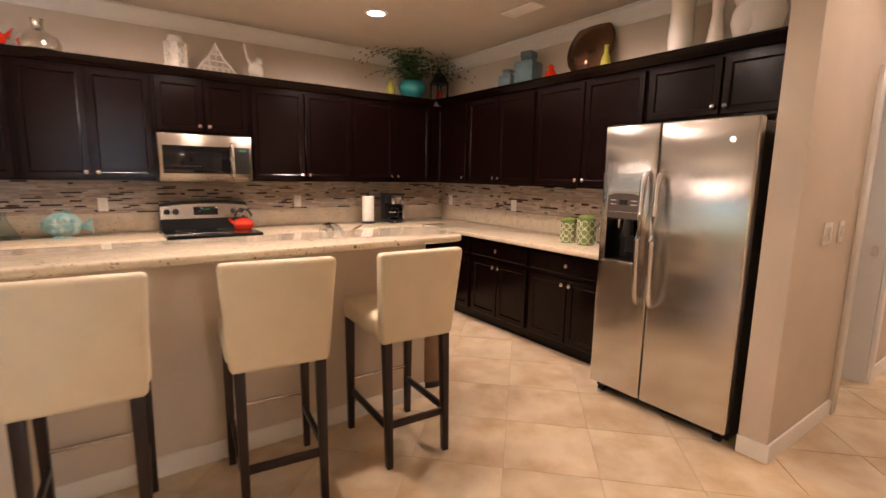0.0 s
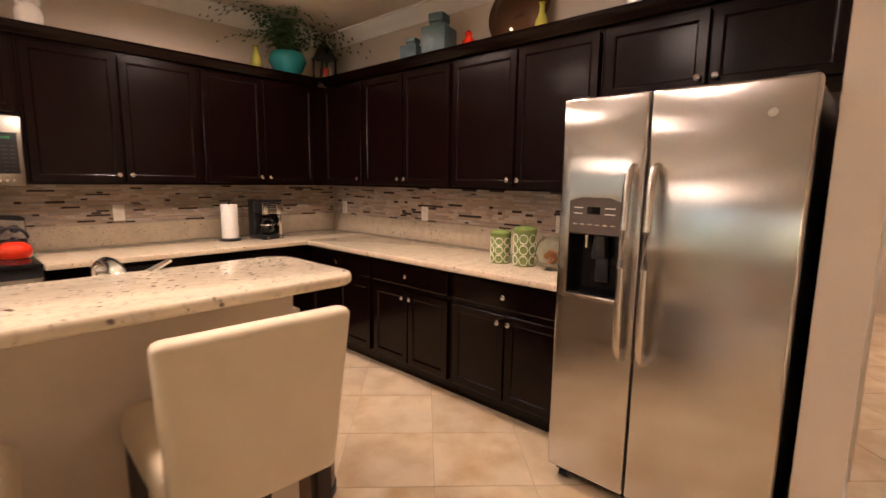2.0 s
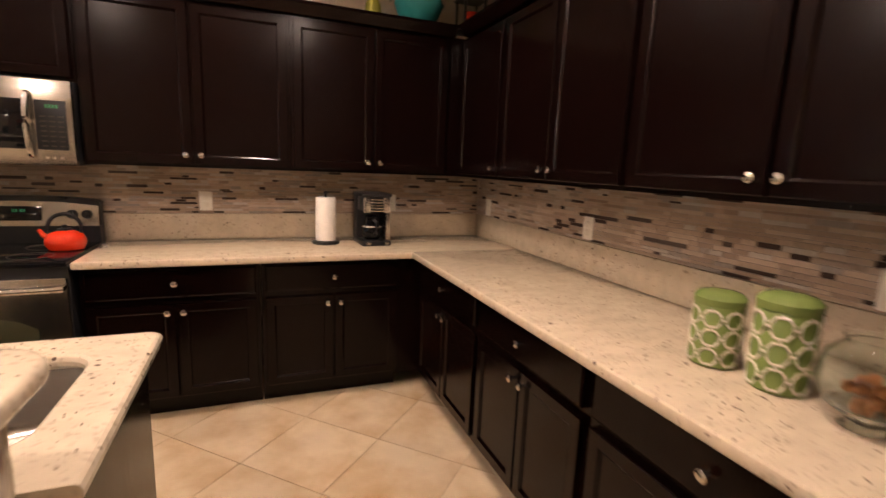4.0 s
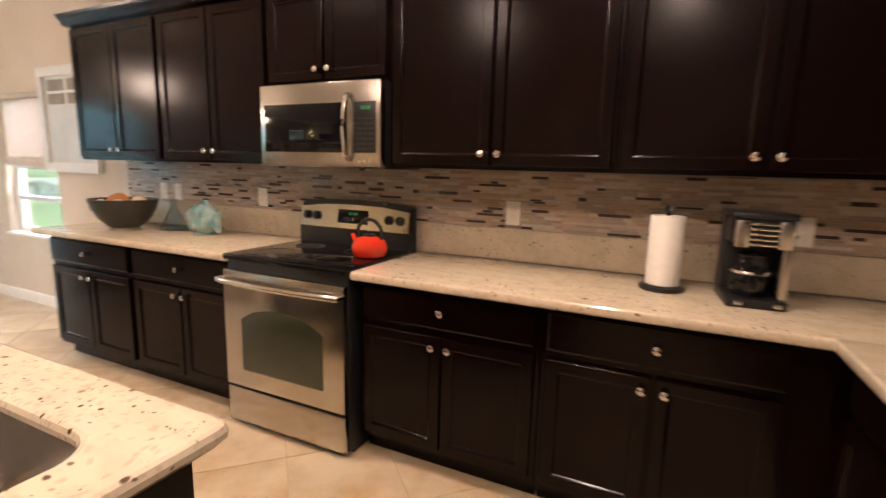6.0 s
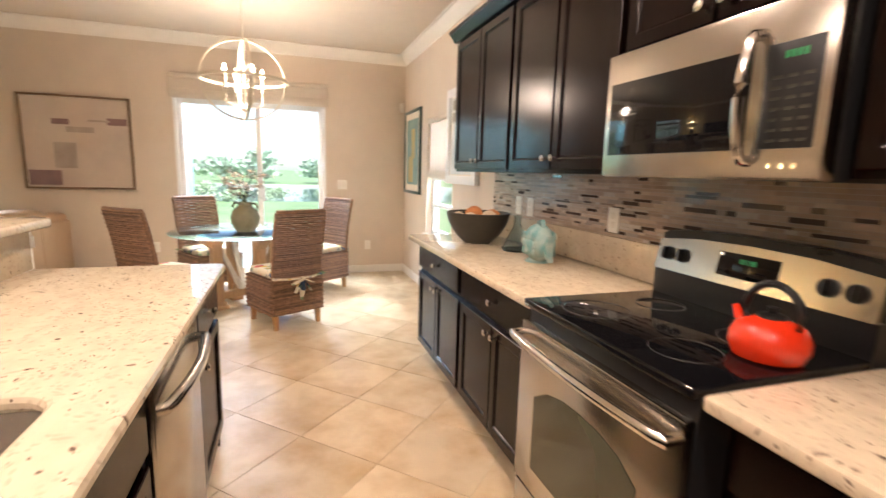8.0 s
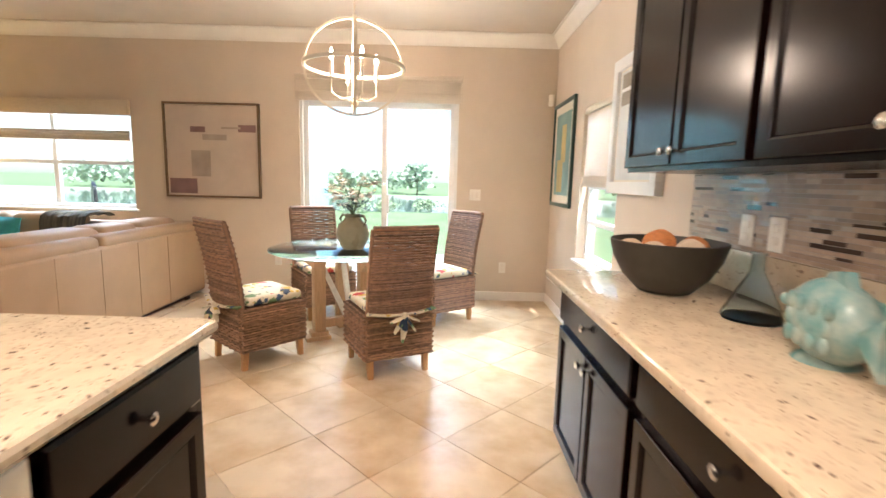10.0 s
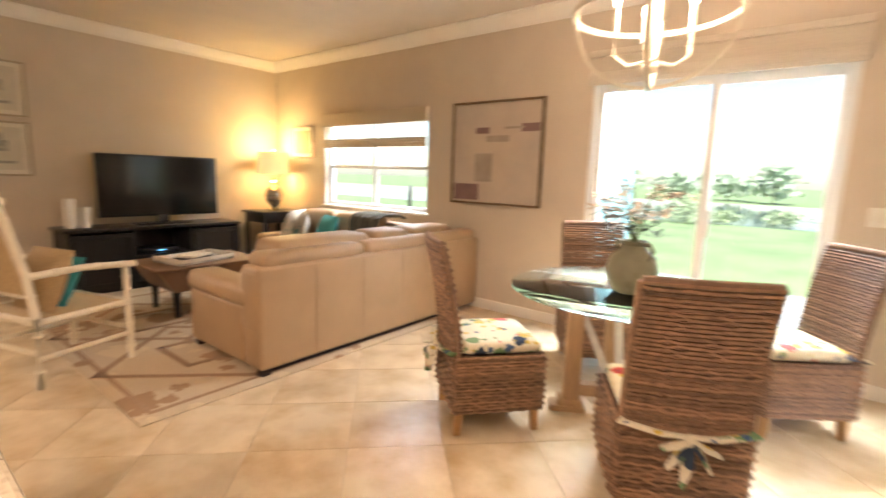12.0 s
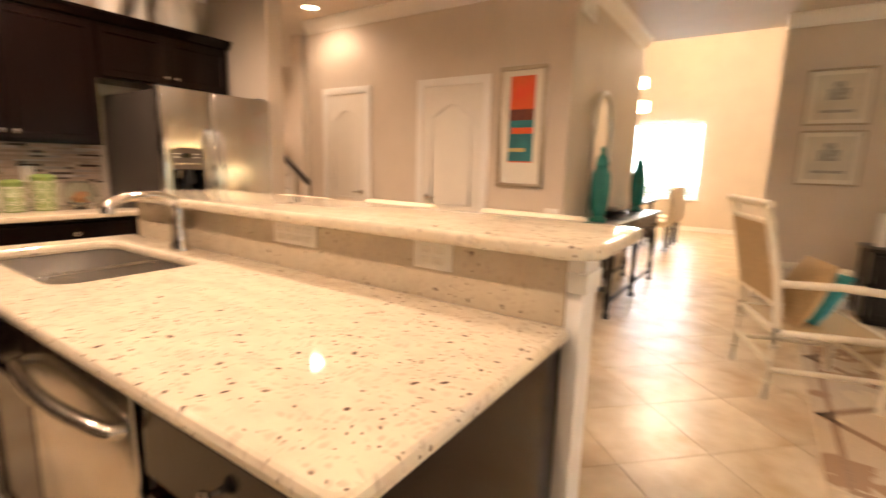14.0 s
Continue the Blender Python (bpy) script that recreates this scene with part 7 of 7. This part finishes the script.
c = thing("paper_towel_holder", pose(1.64, -0.27, 0.914), "white paper towel roll on black upright holder", "paper towels")
bm = bmesh.new()
lathe(bm, [(0.085, 0), (0.088, 0.008), (0.085, 0.018), (0.03, 0.022)], seg=28)
part("base", bm, M_BLACK, c)
bm = bmesh.new()
lathe(bm, [(0.019, 0.023), (0.063, 0.023), (0.064, 0.03), (0.064, 0.295), (0.062, 0.30), (0.019, 0.30)], seg=32)
part("roll", bm, M_PAPER, c)
bm = bmesh.new()
cyl(bm, (0, 0, 0.02), (0, 0, 0.325), 0.008)
ball(bm, (0, 0, 0.328), 0.014, u=12, v=8)
part("rod", bm, M_BLACK, c)

c = thing("coffee_maker", pose(1.935, -0.30, 0.914, 0, 0, 4), "black and steel drip coffee maker with glass carafe", "coffee maker")
part("base", box(bmesh.new(), -0.095, 0.095, -0.13, 0.11, 0, 0.035, 0.008), M_BLACK, c)
part("column", box(bmesh.new(), -0.095, 0.095, 0.02, 0.11, 0.035, 0.33, 0.008), M_BLACK, c)
part("brew_head", box(bmesh.new(), -0.093, 0.093, -0.112, 0.02, 0.225, 0.315, 0.01), M_BLACK, c)
part("tank_lid", box(bmesh.new(), -0.10, 0.10, -0.12, 0.112, 0.3155, 0.338, 0.008), M_BLACK, c, "black hinged lid")
for x0, x1 in ((-0.088, -0.042), (0.042, 0.088)):
    part("steel_trim", box(bmesh.new(), x0, x1, -0.119, -0.110, 0.215, 0.312, 0.003), M_STEEL, c, "brushed steel cheek")
part("side_pillar", box(bmesh.new(), 0.062, 0.088, -0.117, 0.018, 0.036, 0.224, 0.004), M_STEEL, c, "brushed steel pillar")
for k in range(5):
    part("louvre", box(bmesh.new(), -0.04, 0.04, -0.118, -0.111, 0.222 + 0.018 * k, 0.231 + 0.018 * k, 0.002), M_CHROME, c)
bm = bmesh.new()
lathe(bm, [(0.05, 0.038), (0.064, 0.06), (0.067, 0.10), (0.052, 0.155), (0.046, 0.175), (0.05, 0.185), (0.03, 0.195), (0.0, 0.197)], (-0.012, -0.05, 0), seg=28)
car = part("carafe", bm, M_BGLASS, c, "dark glass carafe")
bm = bmesh.new()
lathe(bm, [(0.0665, 0.118), (0.0675, 0.12), (0.0645, 0.128), (0.0635, 0.127)], (-0.012, -0.05, 0), seg=28)
part("band", bm, M_CHROME, car, "steel band")
bm = bmesh.new()
tube(bm, [(-0.012, -0.10, 0.165), (-0.012, -0.135, 0.155), (-0.012, -0.137, 0.09), (-0.012, -0.112, 0.07)], 0.009, 8)
part("handle", bm, M_BLACK, car)
for x in (-0.07, 0.05):
    part("switch", box(bmesh.new(), x, x + 0.028, -0.134, -0.1295, 0.01, 0.026, 0.002), M_CHROME, c)
bm = bmesh.new()
tube(bm, [(0.10, 0.06, 0.25), (0.17, 0.14, 0.24), (0.185, 0.235, 0.2), (0.17, 0.243, 0.24)], 0.004, 6)
part("power_cord", bm, M_BLACK, c)

M_CANW = mat("cream_jar_glaze", (0.66, 0.60, 0.46), 0.25, 0, 0.1, 9)
for x, y, r, h in ((2.44, -2.46, 0.064, 0.215), (2.46, -2.63, 0.069, 0.25)):
    c = thing("canister", pose(x, y, 0.9145), "cream ceramic canister with green trellis pattern", "canister", "kitchen canisters")
    bm = bmesh.new()
    lathe(bm, [(r - 0.006, 0), (r, 0.006), (r, h - 0.045), (r - 0.004, h - 0.04)], seg=32)
    b = part("body", bm, M_GREENP, c, "olive green glazed body")
    bm = bmesh.new()
    n, rows, z0, z1 = 7, 3, 0.006, h - 0.046
    ph = (z1 - z0) / rows
    for i in range(n):
        for k in range(rows):
            a, zc = 2 * math.pi * i / n, z0 + (k + 0.5) * ph
            pw, hh = math.pi / n, ph / 2
            # an eight-sided ring, joined to its neighbours by short bars
            ring = [(a + pw * u, zc + hh * q) for u, q in ((0.76, 0.36), (0.40, 0.80), (-0.40, 0.80), (-0.76, 0.36), (-0.76, -0.36), (-0.40, -0.80), (0.40, -0.80), (0.76, -0.36))]
            tube(bm, [((r + 0.001) * math.cos(t), (r + 0.001) * math.sin(t), z) for t, z in ring], 0.0038, 5, True)
            tube(bm, [((r + 0.001) * math.cos(t), (r + 0.001) * math.sin(t), zc) for t in (a + 0.76 * pw, a + pw, a + 1.24 * pw)], 0.0038, 5)
            tube(bm, [((r + 0.001) * math.cos(a), (r + 0.001) * math.sin(a), z) for z in (zc + 0.8 * hh, zc + min(1.2 * hh, z1 - zc))], 0.0038, 5)
    part("trellis", bm, M_CANW, b, "raised cream trellis pattern")
    bm = bmesh.new()
    lathe(bm, [(r + 0.002, h - 0.04), (r + 0.003, h - 0.02), (r * 0.85, h - 0.006), (r * 0.4, h), (0, h + 0.001)], seg=32)
    part("lid", bm, M_GREENP, c, "green lid")
c = thing("glass_jar", pose(2.45, -2.83, 0.9145), "clear glass jar of brown candies by the canisters", "jar")
bm = bmesh.new()
lathe(bm, [(0.05, 0), (0.03, 0.012), (0.085, 0.05), (0.105, 0.10), (0.09, 0.16), (0.06, 0.19), (0.066, 0.20), (0.062, 0.20), (0.056, 0.19), (0.086, 0.16), (0.101, 0.10), (0.08, 0.053), (0.0, 0.03)], seg=28)
part("body", bm, M_GLASS, c)
bm = bmesh.new()
for k in range(26):
    a = k * 2.4
    ball(bm, (0.04 * math.cos(a) * (k % 3) / 2, 0.04 * math.sin(a) * (k % 3) / 2, 0.05 + 0.0025 * k), 0.014, u=8, v=6)
part("contents", bm, M_ORANGE, c)

c = thing("fruit_bowl", pose(-1.80, -0.30, 0.914), "large charcoal bowl holding orange rattan balls", "bowl")
bm = bmesh.new()
lathe(bm, [(0.085, 0), (0.10, 0.005), (0.155, 0.06), (0.195, 0.13), (0.212, 0.195), (0.206, 0.198), (0.185, 0.13), (0.14, 0.06), (0.07, 0.015), (0, 0.012)], seg=48)
part("shell", bm, M_BOWL, c)
for x, y, z, r, mm in ((-0.10, 0.0, 0.17, 0.05, M_ORANGE), (0.005, -0.03, 0.185, 0.052, M_ORANGE), (0.115, 0.03, 0.165, 0.05, M_LINEN), (0.02, 0.095, 0.165, 0.05, M_ORANGE), (-0.04, -0.125, 0.145, 0.05, M_LINEN), (0.09, -0.09, 0.15, 0.05, M_LINEN)):
    bm = bmesh.new()
    ball(bm, (0, 0, 0), r, u=20, v=14)
    for k in range(9):
        q = bmesh.new()
        tube(q, [(r * math.cos(a), r * math.sin(a), 0) for a in [2 * math.pi * i / 24 for i in range(24)]], 0.0035, 4, True)
        join(bm, q, pose(0, 0, 0, 40 * k, 63 * k, 17 * k))
    solid("rattan_ball", bm, mm, "woven decorative ball in the charcoal bowl", "ornament", "decorative balls", pose(-1.80 + x, -0.30 + y, 0.914 + z))

c = thing("fish_figurine", pose(-1.07, -0.25, 0.914, 0, 0, -14), "mottled turquoise glazed ceramic fish ornament", "ornament")
bm = bmesh.new()
ball(bm, (0, 0, 0.10), 0.10, 1.4, 0.78, 1.0, 24, 16)
prism(bm, [(0.12, 0.10), (0.21, 0.16), (0.20, 0.10), (0.21, 0.03)], -0.015, 0.015)
prism(bm, [(-0.06, 0.17), (0.08, 0.17), (0.05, 0.225), (-0.01, 0.215)], -0.012, 0.012)
lathe(bm, [(0.07, 0), (0.06, 0.012), (0.03, 0.03)], seg=20)
for s in (-1, 1):
    ball(bm, (-0.10, 0.055 * s, 0.125), 0.016, u=10, v=8)
    for k in range(4):
        for q in range(3):
            ball(bm, (-0.03 + 0.04 * k, 0.074 * s * (1 - 0.12 * k * k / 4), 0.06 + 0.04 * q), 0.022, 1, 0.35, 1, 8, 6)
part("body", bm, mat("turquoise_mottled_glaze", (0.13, 0.28, 0.28), 0.25, 0, 0.8, 16, bump=0.5, bump_scale=50, color2=(0.42, 0.46, 0.40)), c)
c = thing("glass_bottle", pose(-1.42, -0.20, 0.914), "pale blue conical glass decanter", "bottle")
bm = bmesh.new()
lathe(bm, [(0.085, 0), (0.09, 0.008), (0.05, 0.09), (0.02, 0.15), (0.018, 0.20), (0.026, 0.21), (0.024, 0.21), (0.015, 0.20), (0.017, 0.15), (0.047, 0.09), (0.085, 0.011), (0.0, 0.006)], seg=28)
part("body", bm, mat("pale_blue_glass", (0.80, 0.90, 0.95), 0.03, 0, trans=1.0, ior=1.12), c)

# ---- ornaments above the cabinets ----
TOP = UT + 0.069


def ornament(name, x, y, prof, mm, label, cat="ornament", seg=28, rz=0):
    bm = lathe(bmesh.new(), prof, seg=seg)
    return solid(name, bm, mm, label, cat, "", pose(x, y, TOP, 0, 0, rz))


ornament("jug", -1.09, -0.20, [(0.11, 0), (0.135, 0.02), (0.14, 0.07), (0.12, 0.12), (0.05, 0.165), (0.036, 0.18), (0.036, 0.235), (0.045, 0.25), (0.03, 0.245)], M_MERC, "round smoky mercury glass bottle vase", "vase")
c = thing("bird_figurine", pose(-1.36, -0.20, TOP), "orange-red ceramic bird ornament", "ornament")
bm = bmesh.new()
ball(bm, (0, 0, 0.07), 0.065, 1.3, 0.8, 1, 16, 12)
ball(bm, (-0.06, 0, 0.145), 0.035, u=14, v=10)
prism(bm, [(0.06, 0.09), (0.13, 0.16), (0.10, 0.07)], -0.015, 0.015)
prism(bm, [(-0.09, 0.15), (-0.12, 0.14), (-0.09, 0.135)], -0.008, 0.008)
prism(bm, [(-0.075, 0.17), (-0.045, 0.17), (-0.05, 0.205), (-0.065, 0.20)], -0.006, 0.006)
part("body", bm, M_RED, c)
c = thing("lattice_vase", pose(-0.17, -0.20, TOP) @ Matrix.Diagonal((1.1, 1.1, 1.15, 1)), "white ceramic vase with pierced lattice sides", "vase")
bm = lathe(bmesh.new(), [(0.07, 0), (0.078, 0.01), (0.078, 0.025)], seg=28)
lathe(bm, [(0.078, 0.195), (0.06, 0.215), (0.05, 0.235), (0.056, 0.245), (0.045, 0.24)], seg=28)
for s in (-1, 1):
    for k in range(12):
        tube(bm, [(0.078 * math.cos(a), 0.078 * math.sin(a), 0.02 + 0.18 * i / 8) for i, a in [(i, 2 * math.pi * k / 12 + s * 1.2 * i / 8) for i in range(9)]], 0.006, 5)
lathe(bm, [(0.055, 0.02), (0.055, 0.20)], seg=20)
part("body", bm, M_WHITE, c)
c = thing("openwork_ornament", pose(0.155, -0.20, TOP) @ Matrix.Diagonal((1.2, 1.2, 1.25, 1)), "white openwork pagoda shaped ornament", "ornament")
bm = bmesh.new()
box(bm, -0.15, 0.15, -0.012, 0.012, 0, 0.022, 0.004)
for s in (-1, 1):
    tube(bm, [(0.14 * s, 0, 0.02), (0.10 * s, 0, 0.075), (0.055 * s, 0, 0.12), (0.02 * s, 0, 0.175), (0, 0, 0.22)], 0.009, 6)
for z, w in ((0.06, 0.11), (0.10, 0.075), (0.145, 0.042)):
    tube(bm, [(-w, 0, z), (w, 0, z)], 0.008, 6)
for x in (-0.09, -0.045, 0, 0.045, 0.09):
    tube(bm, [(x, 0, 0.01), (x, 0, 0.21 - 1.6 * abs(x))], 0.006, 6)
for x in (-0.068, -0.022, 0.022, 0.068):
    tube(bm, [(x + 0.018 * math.cos(a), 0, 0.04 + 0.018 * math.sin(a)) for a in [2 * math.pi * k / 12 for k in range(12)]], 0.005, 5, True)
part("lattice", bm, M_WHITE, c)
c = thing("bird_figurine", pose(0.47, -0.20, TOP) @ Matrix.Diagonal((1.3, 1.3, 1.4, 1)), "white ceramic long-tailed bird ornament", "ornament")
bm = bmesh.new()
ball(bm, (0.02, 0, 0.06), 0.055, 1.0, 0.75, 1.15, 16, 12)
tube(bm, [(0.0, 0, 0.08), (-0.035, 0, 0.14), (-0.05, 0, 0.225)], [0.03, 0.02, 0.017], 8, flat=0.5)
ball(bm, (0.045, 0, 0.125), 0.028, u=12, v=8)
part("body", bm, M_WHITE, c)
c = thing("potted_fern", pose(2.24, -0.23, TOP) @ Matrix.Diagonal((1.3, 1.25, 1.25, 1)), "green fern in a teal glazed pot", "plant")
bm = lathe(bmesh.new(), [(0.06, 0), (0.10, 0.04), (0.125, 0.10), (0.11, 0.15), (0.10, 0.16), (0.09, 0.15)], seg=28)
part("pot", bm, mat("bright_teal_glaze", (0.03, 0.26, 0.27), 0.2, 0, 0.3, 12), c, "teal glazed pot")
bm = bmesh.new()
r = random.Random(3)
for k in range(64):
    a, l = r.uniform(0, 6.28), r.uniform(0.32, 0.62)
    if math.sin(a) > 0.25:
        l *= 0.30
    h = r.uniform(0.10, 0.32)
    sp = [Vector((0, 0, 0.14)) + Vector((math.cos(a) * l * t, math.sin(a) * l * t * 0.8, h * math.sin(t * 2.2) * 1.1 - 0.10 * t * t)) for t in [i / 9 for i in range(10)]]
    for i in range(1, 10):
        d = (sp[i] - sp[i - 1]).normalized()
        u = d.cross(Vector((0, 0, 1))).normalized()
        for s in (-1, 1):
            w = 0.065 * (1 - i / 11)
            p = sp[i]
            bm.faces.new([bm.verts.new(q) for q in (p, p + u * s * w * .5 + d * 0.014, p + u * s * w + d * 0.008 - Vector((0, 0, 0.012)), p + u * s * w * .5 - d * 0.006)])
part("fronds", bm, M_LEAF, c, "arching green fronds")
c = thing("lantern", pose(2.60, -0.26, TOP) @ Matrix.Diagonal((1.2, 1.2, 1.28, 1)), "black metal lantern with red candle", "lantern")
for x in (-0.06, 0.06):
    for y in (-0.06, 0.06):
        part("post", box(bmesh.new(), x - 0.006, x + 0.006, y - 0.006, y + 0.006, 0.02, 0.16), M_BLACK, c)
part("base", box(bmesh.new(), -0.08, 0.08, -0.08, 0.08, 0, 0.02, 0.003), M_BLACK, c)
bm = lathe(bmesh.new(), [(0.11, 0.16), (0.085, 0.18), (0.05, 0.24), (0.015, 0.27), (0.018, 0.29), (0, 0.30)], seg=4)
bm.transform(pose(0, 0, 0, 0, 0, 45))
part("roof", bm, M_BLACK, c)
bm = lathe(bmesh.new(), [(0.035, 0.021), (0.035, 0.10), (0, 0.101)], seg=18)
part("candle", bm, M_RED, c, "red candle")
for y, w, h in ((-1.42, 0.075, 0.19), (-1.70, 0.10, 0.31)):
    c = thing("ginger_jar", pose(2.64, y, TOP, 0, 0, 15), "square blue-grey crackle glazed lidded jar", "jar", "square jars")
    part("body", box(bmesh.new(), -w, w, -w, w, 0, h * 0.68, 0.012), M_BLUEGR, c)
    part("neck", box(bmesh.new(), -w * 0.55, w * 0.55, -w * 0.55, w * 0.55, h * 0.68, h * 0.80, 0.006), M_BLUEGR, c)
    part("lid", box(bmesh.new(), -w * 0.62, w * 0.62, -w * 0.62, w * 0.62, h * 0.80, h, 0.012), M_BLUEGR, c)
ornament("red_vase", 2.66, -1.97, [(0.04, 0), (0.055, 0.04), (0.045, 0.08), (0.02, 0.11), (0.03, 0.13), (0.01, 0.15)], M_RED, "small orange-red bottle vase", "vase")
c = thing("platter", pose(2.78, -2.30, TOP + 0.008, 0, 0, -90), "large glossy bronze round platter leaning on the wall", "platter")
bm = lathe(bmesh.new(), [(0.0, 0.022), (0.15, 0.018), (0.17, 0.005), (0.24, -0.004), (0.245, 0.0), (0.24, 0.006), (0.175, 0.016), (0.155, 0.028), (0.0, 0.032)], seg=56)
bm.transform(pose(0, 0, 0.245, 76, 0, 0))
part("dish", bm, M_BRONZE, c)
ornament("olive_bottle", 2.66, -2.56, [(0.035, 0), (0.045, 0.03), (0.04, 0.09), (0.018, 0.14), (0.016, 0.19), (0.024, 0.20)], mat("olive_yellow_glass", (0.35, 0.33, 0.05), 0.15, 0, 0.3, 10), "slim olive yellow glass bottle", "bottle")
ornament("olive_bottle", 1.93, -0.27, [(0.04, 0), (0.052, 0.03), (0.046, 0.08), (0.02, 0.14), (0.018, 0.18), (0.026, 0.19)], bpy.data.materials["olive_yellow_glass"], "small olive yellow bottle beside the fern pot", "bottle")
ornament("white_vase", 2.62, -3.20, [(0.06, 0), (0.075, 0.01), (0.085, 0.10), (0.075, 0.30), (0.085, 0.36), (0.075, 0.355)], M_WHITE, "tall plain white ceramic vase", "vase")
ornament("white_vase", 2.64, -3.43, [(0.05, 0), (0.06, 0.01), (0.045, 0.12), (0.032, 0.22), (0.045, 0.34), (0.035, 0.335)], M_WHITE, "slim white ceramic bottle vase", "vase")
c = thing("shell_vase", pose(2.62, -3.70, TOP), "glossy white sculptural ceramic vase", "vase")
bm = bmesh.new()
lathe(bm, [(0.06, 0), (0.10, 0.02), (0.12, 0.12), (0.10, 0.22), (0.13, 0.31), (0.12, 0.31), (0.09, 0.22)], seg=10, sx=1.0, sy=1.4)
ball(bm, (-0.06, 0.05, 0.12), 0.09, 0.8, 1, 1.3, 14, 10)
part("body", bm, M_WHITE, c)

# ---- mosaic backsplash ----
def strips(u0, u1, z0, z1, rnd):
    out = []
    z = z0
    row = 0
    while z < z1 - 0.005:
        h = rnd.choice((0.011, 0.014, 0.016, 0.020))
        h = min(h, z1 - z)
        u = u0 - rnd.uniform(0, 0.1)
        while u < u1:
            w = rnd.choice((0.04, 0.06, 0.085, 0.11, 0.15))
            a, b = max(u, u0), min(u + w, u1)
            if b - a > 0.006:
                out.append((a, b - 0.0018, z, z + h - 0.0018))
            u += w
        z += h
        row += 1
    return out


back = new("backsplash", finish(box(box(bmesh.new(), -2.21, XE - 0.012, -0.004, -0.0008, 1.081, UB), XE - 0.004, XE - 0.0008, -3.15, -0.006, 1.081, UB), "backsplash", mat("mosaic_grout", (0.42, 0.37, 0.31), 0.8, 0, 0.2, 50), 0))
tagged(back, "linear mosaic backsplash of beige, grey and dark glass strips", "backsplash", "", "structure")
rnd = random.Random(8)
north = strips(-2.208, XE - 0.014, 1.083, UB - 0.002, rnd)
east = strips(0.008, 3.14, 1.083, UB - 0.002, rnd)
near, far = [], []
for s in north:
    (near if 0.42 < s[0] < 1.62 and len(near) < 300 else far).append(s)
shared = {}
for a, b, z0, z1 in near:
    key = (round((b - a) * 1000), round((z1 - z0) * 1000))
    if key not in shared:
        w, h = (b - a) / 2, (z1 - z0) / 2
        shared[key] = finish(box(bmesh.new(), -w, w, -0.0085, -0.0038, -h, h), "strip", M_MOS, 0)
    ob = new("strip", shared[key])
    ob.parent = back
    ob.matrix_basis = pose((a + b) / 2, 0, (z0 + z1) / 2)
verts, faces = [], []
F6 = ((0, 1, 3, 2), (4, 6, 7, 5), (0, 4, 5, 1), (2, 3, 7, 6), (0, 2, 6, 4), (1, 5, 7, 3))


def add_block(x0, x1, y0, y1, z0, z1):
    n = len(verts)
    verts.extend((x, y, z) for x in (x0, x1) for y in (y0, y1) for z in (z0, z1))
    faces.extend(tuple(n + i for i in f) for f in F6)


for a, b, z0, z1 in far:
    add_block(a, b, -0.0085, -0.0038, z0, z1)
for a, b, z0, z1 in east:
    add_block(XE - 0.0085, XE - 0.0038, -b, -a, z0, z1)
me = bpy.data.meshes.new("strips")
me.from_pydata(verts, [], faces)
me.materials.append(M_MOS2)
ob = new("strips", me)
ob.parent = back
tagged(ob, kind="stuff")

# ---- floor tiles, laid diagonally ----
S, U0, V0, G = 0.478, -1.92, 0.16, 0.002
R2I = math.sqrt(0.5)
h = S / 2 - G
t = bmesh.new()
box(t, -h, h, -h, h, -0.004, 0.0)
tile_mesh = finish(t, "tile", M_TILE, 0)
verts, faces, count = [], [], 0
for i in range(-30, 30):
    for j in range(-30, 30):
        u, v = U0 + (i + 0.5) * S, V0 + (j + 0.5) * S
        x, y = (u + v) * R2I, (u - v) * R2I
        inside = (XW - 0.3 < x < 3.2 and -7.4 < y < 0.3) or (-2.2 < x < 3.5 and -13.8 < y <= -7.4) or (3.2 <= x < 7.5 and -7 < y < -3.6)
        if not inside:
            continue
        if -4.7 < x < 2.6 and -4.6 < y < -0.2 and count < 300 and not (-1.0 < x < 0.7 and -2.4 < y < -2.0):
            ob = new("tile", tile_mesh)
            ob.parent = floor
            ob.matrix_basis = pose(x, y, 0, 0, 0, 45)
            count += 1
        else:
            n = len(verts)
            for sx in (-h, h):
                for sy in (-h, h):
                    for z in (-0.004, 0.0):
                        verts.append((x + (sx - sy) * R2I, y + (sx + sy) * R2I, z))
            faces.extend(tuple(n + q for q in f) for f in F6)
me = bpy.data.meshes.new("tiles")
me.from_pydata(verts, [], faces)
t = bmesh.new()
t.from_mesh(me)
for co, no in (((XW - 0.13, 0, 0), (-1, 0, 0)), ((0, 0.13, 0), (0, 1, 0))):
    bmesh.ops.bisect_plane(t, geom=t.verts[:] + t.edges[:] + t.faces[:], plane_co=co, plane_no=no, clear_outer=True)
t.to_mesh(me)
t.free()
me.materials.append(M_TILE2)
ob = new("tiles", me)
ob.parent = floor
tagged(ob, kind="stuff")
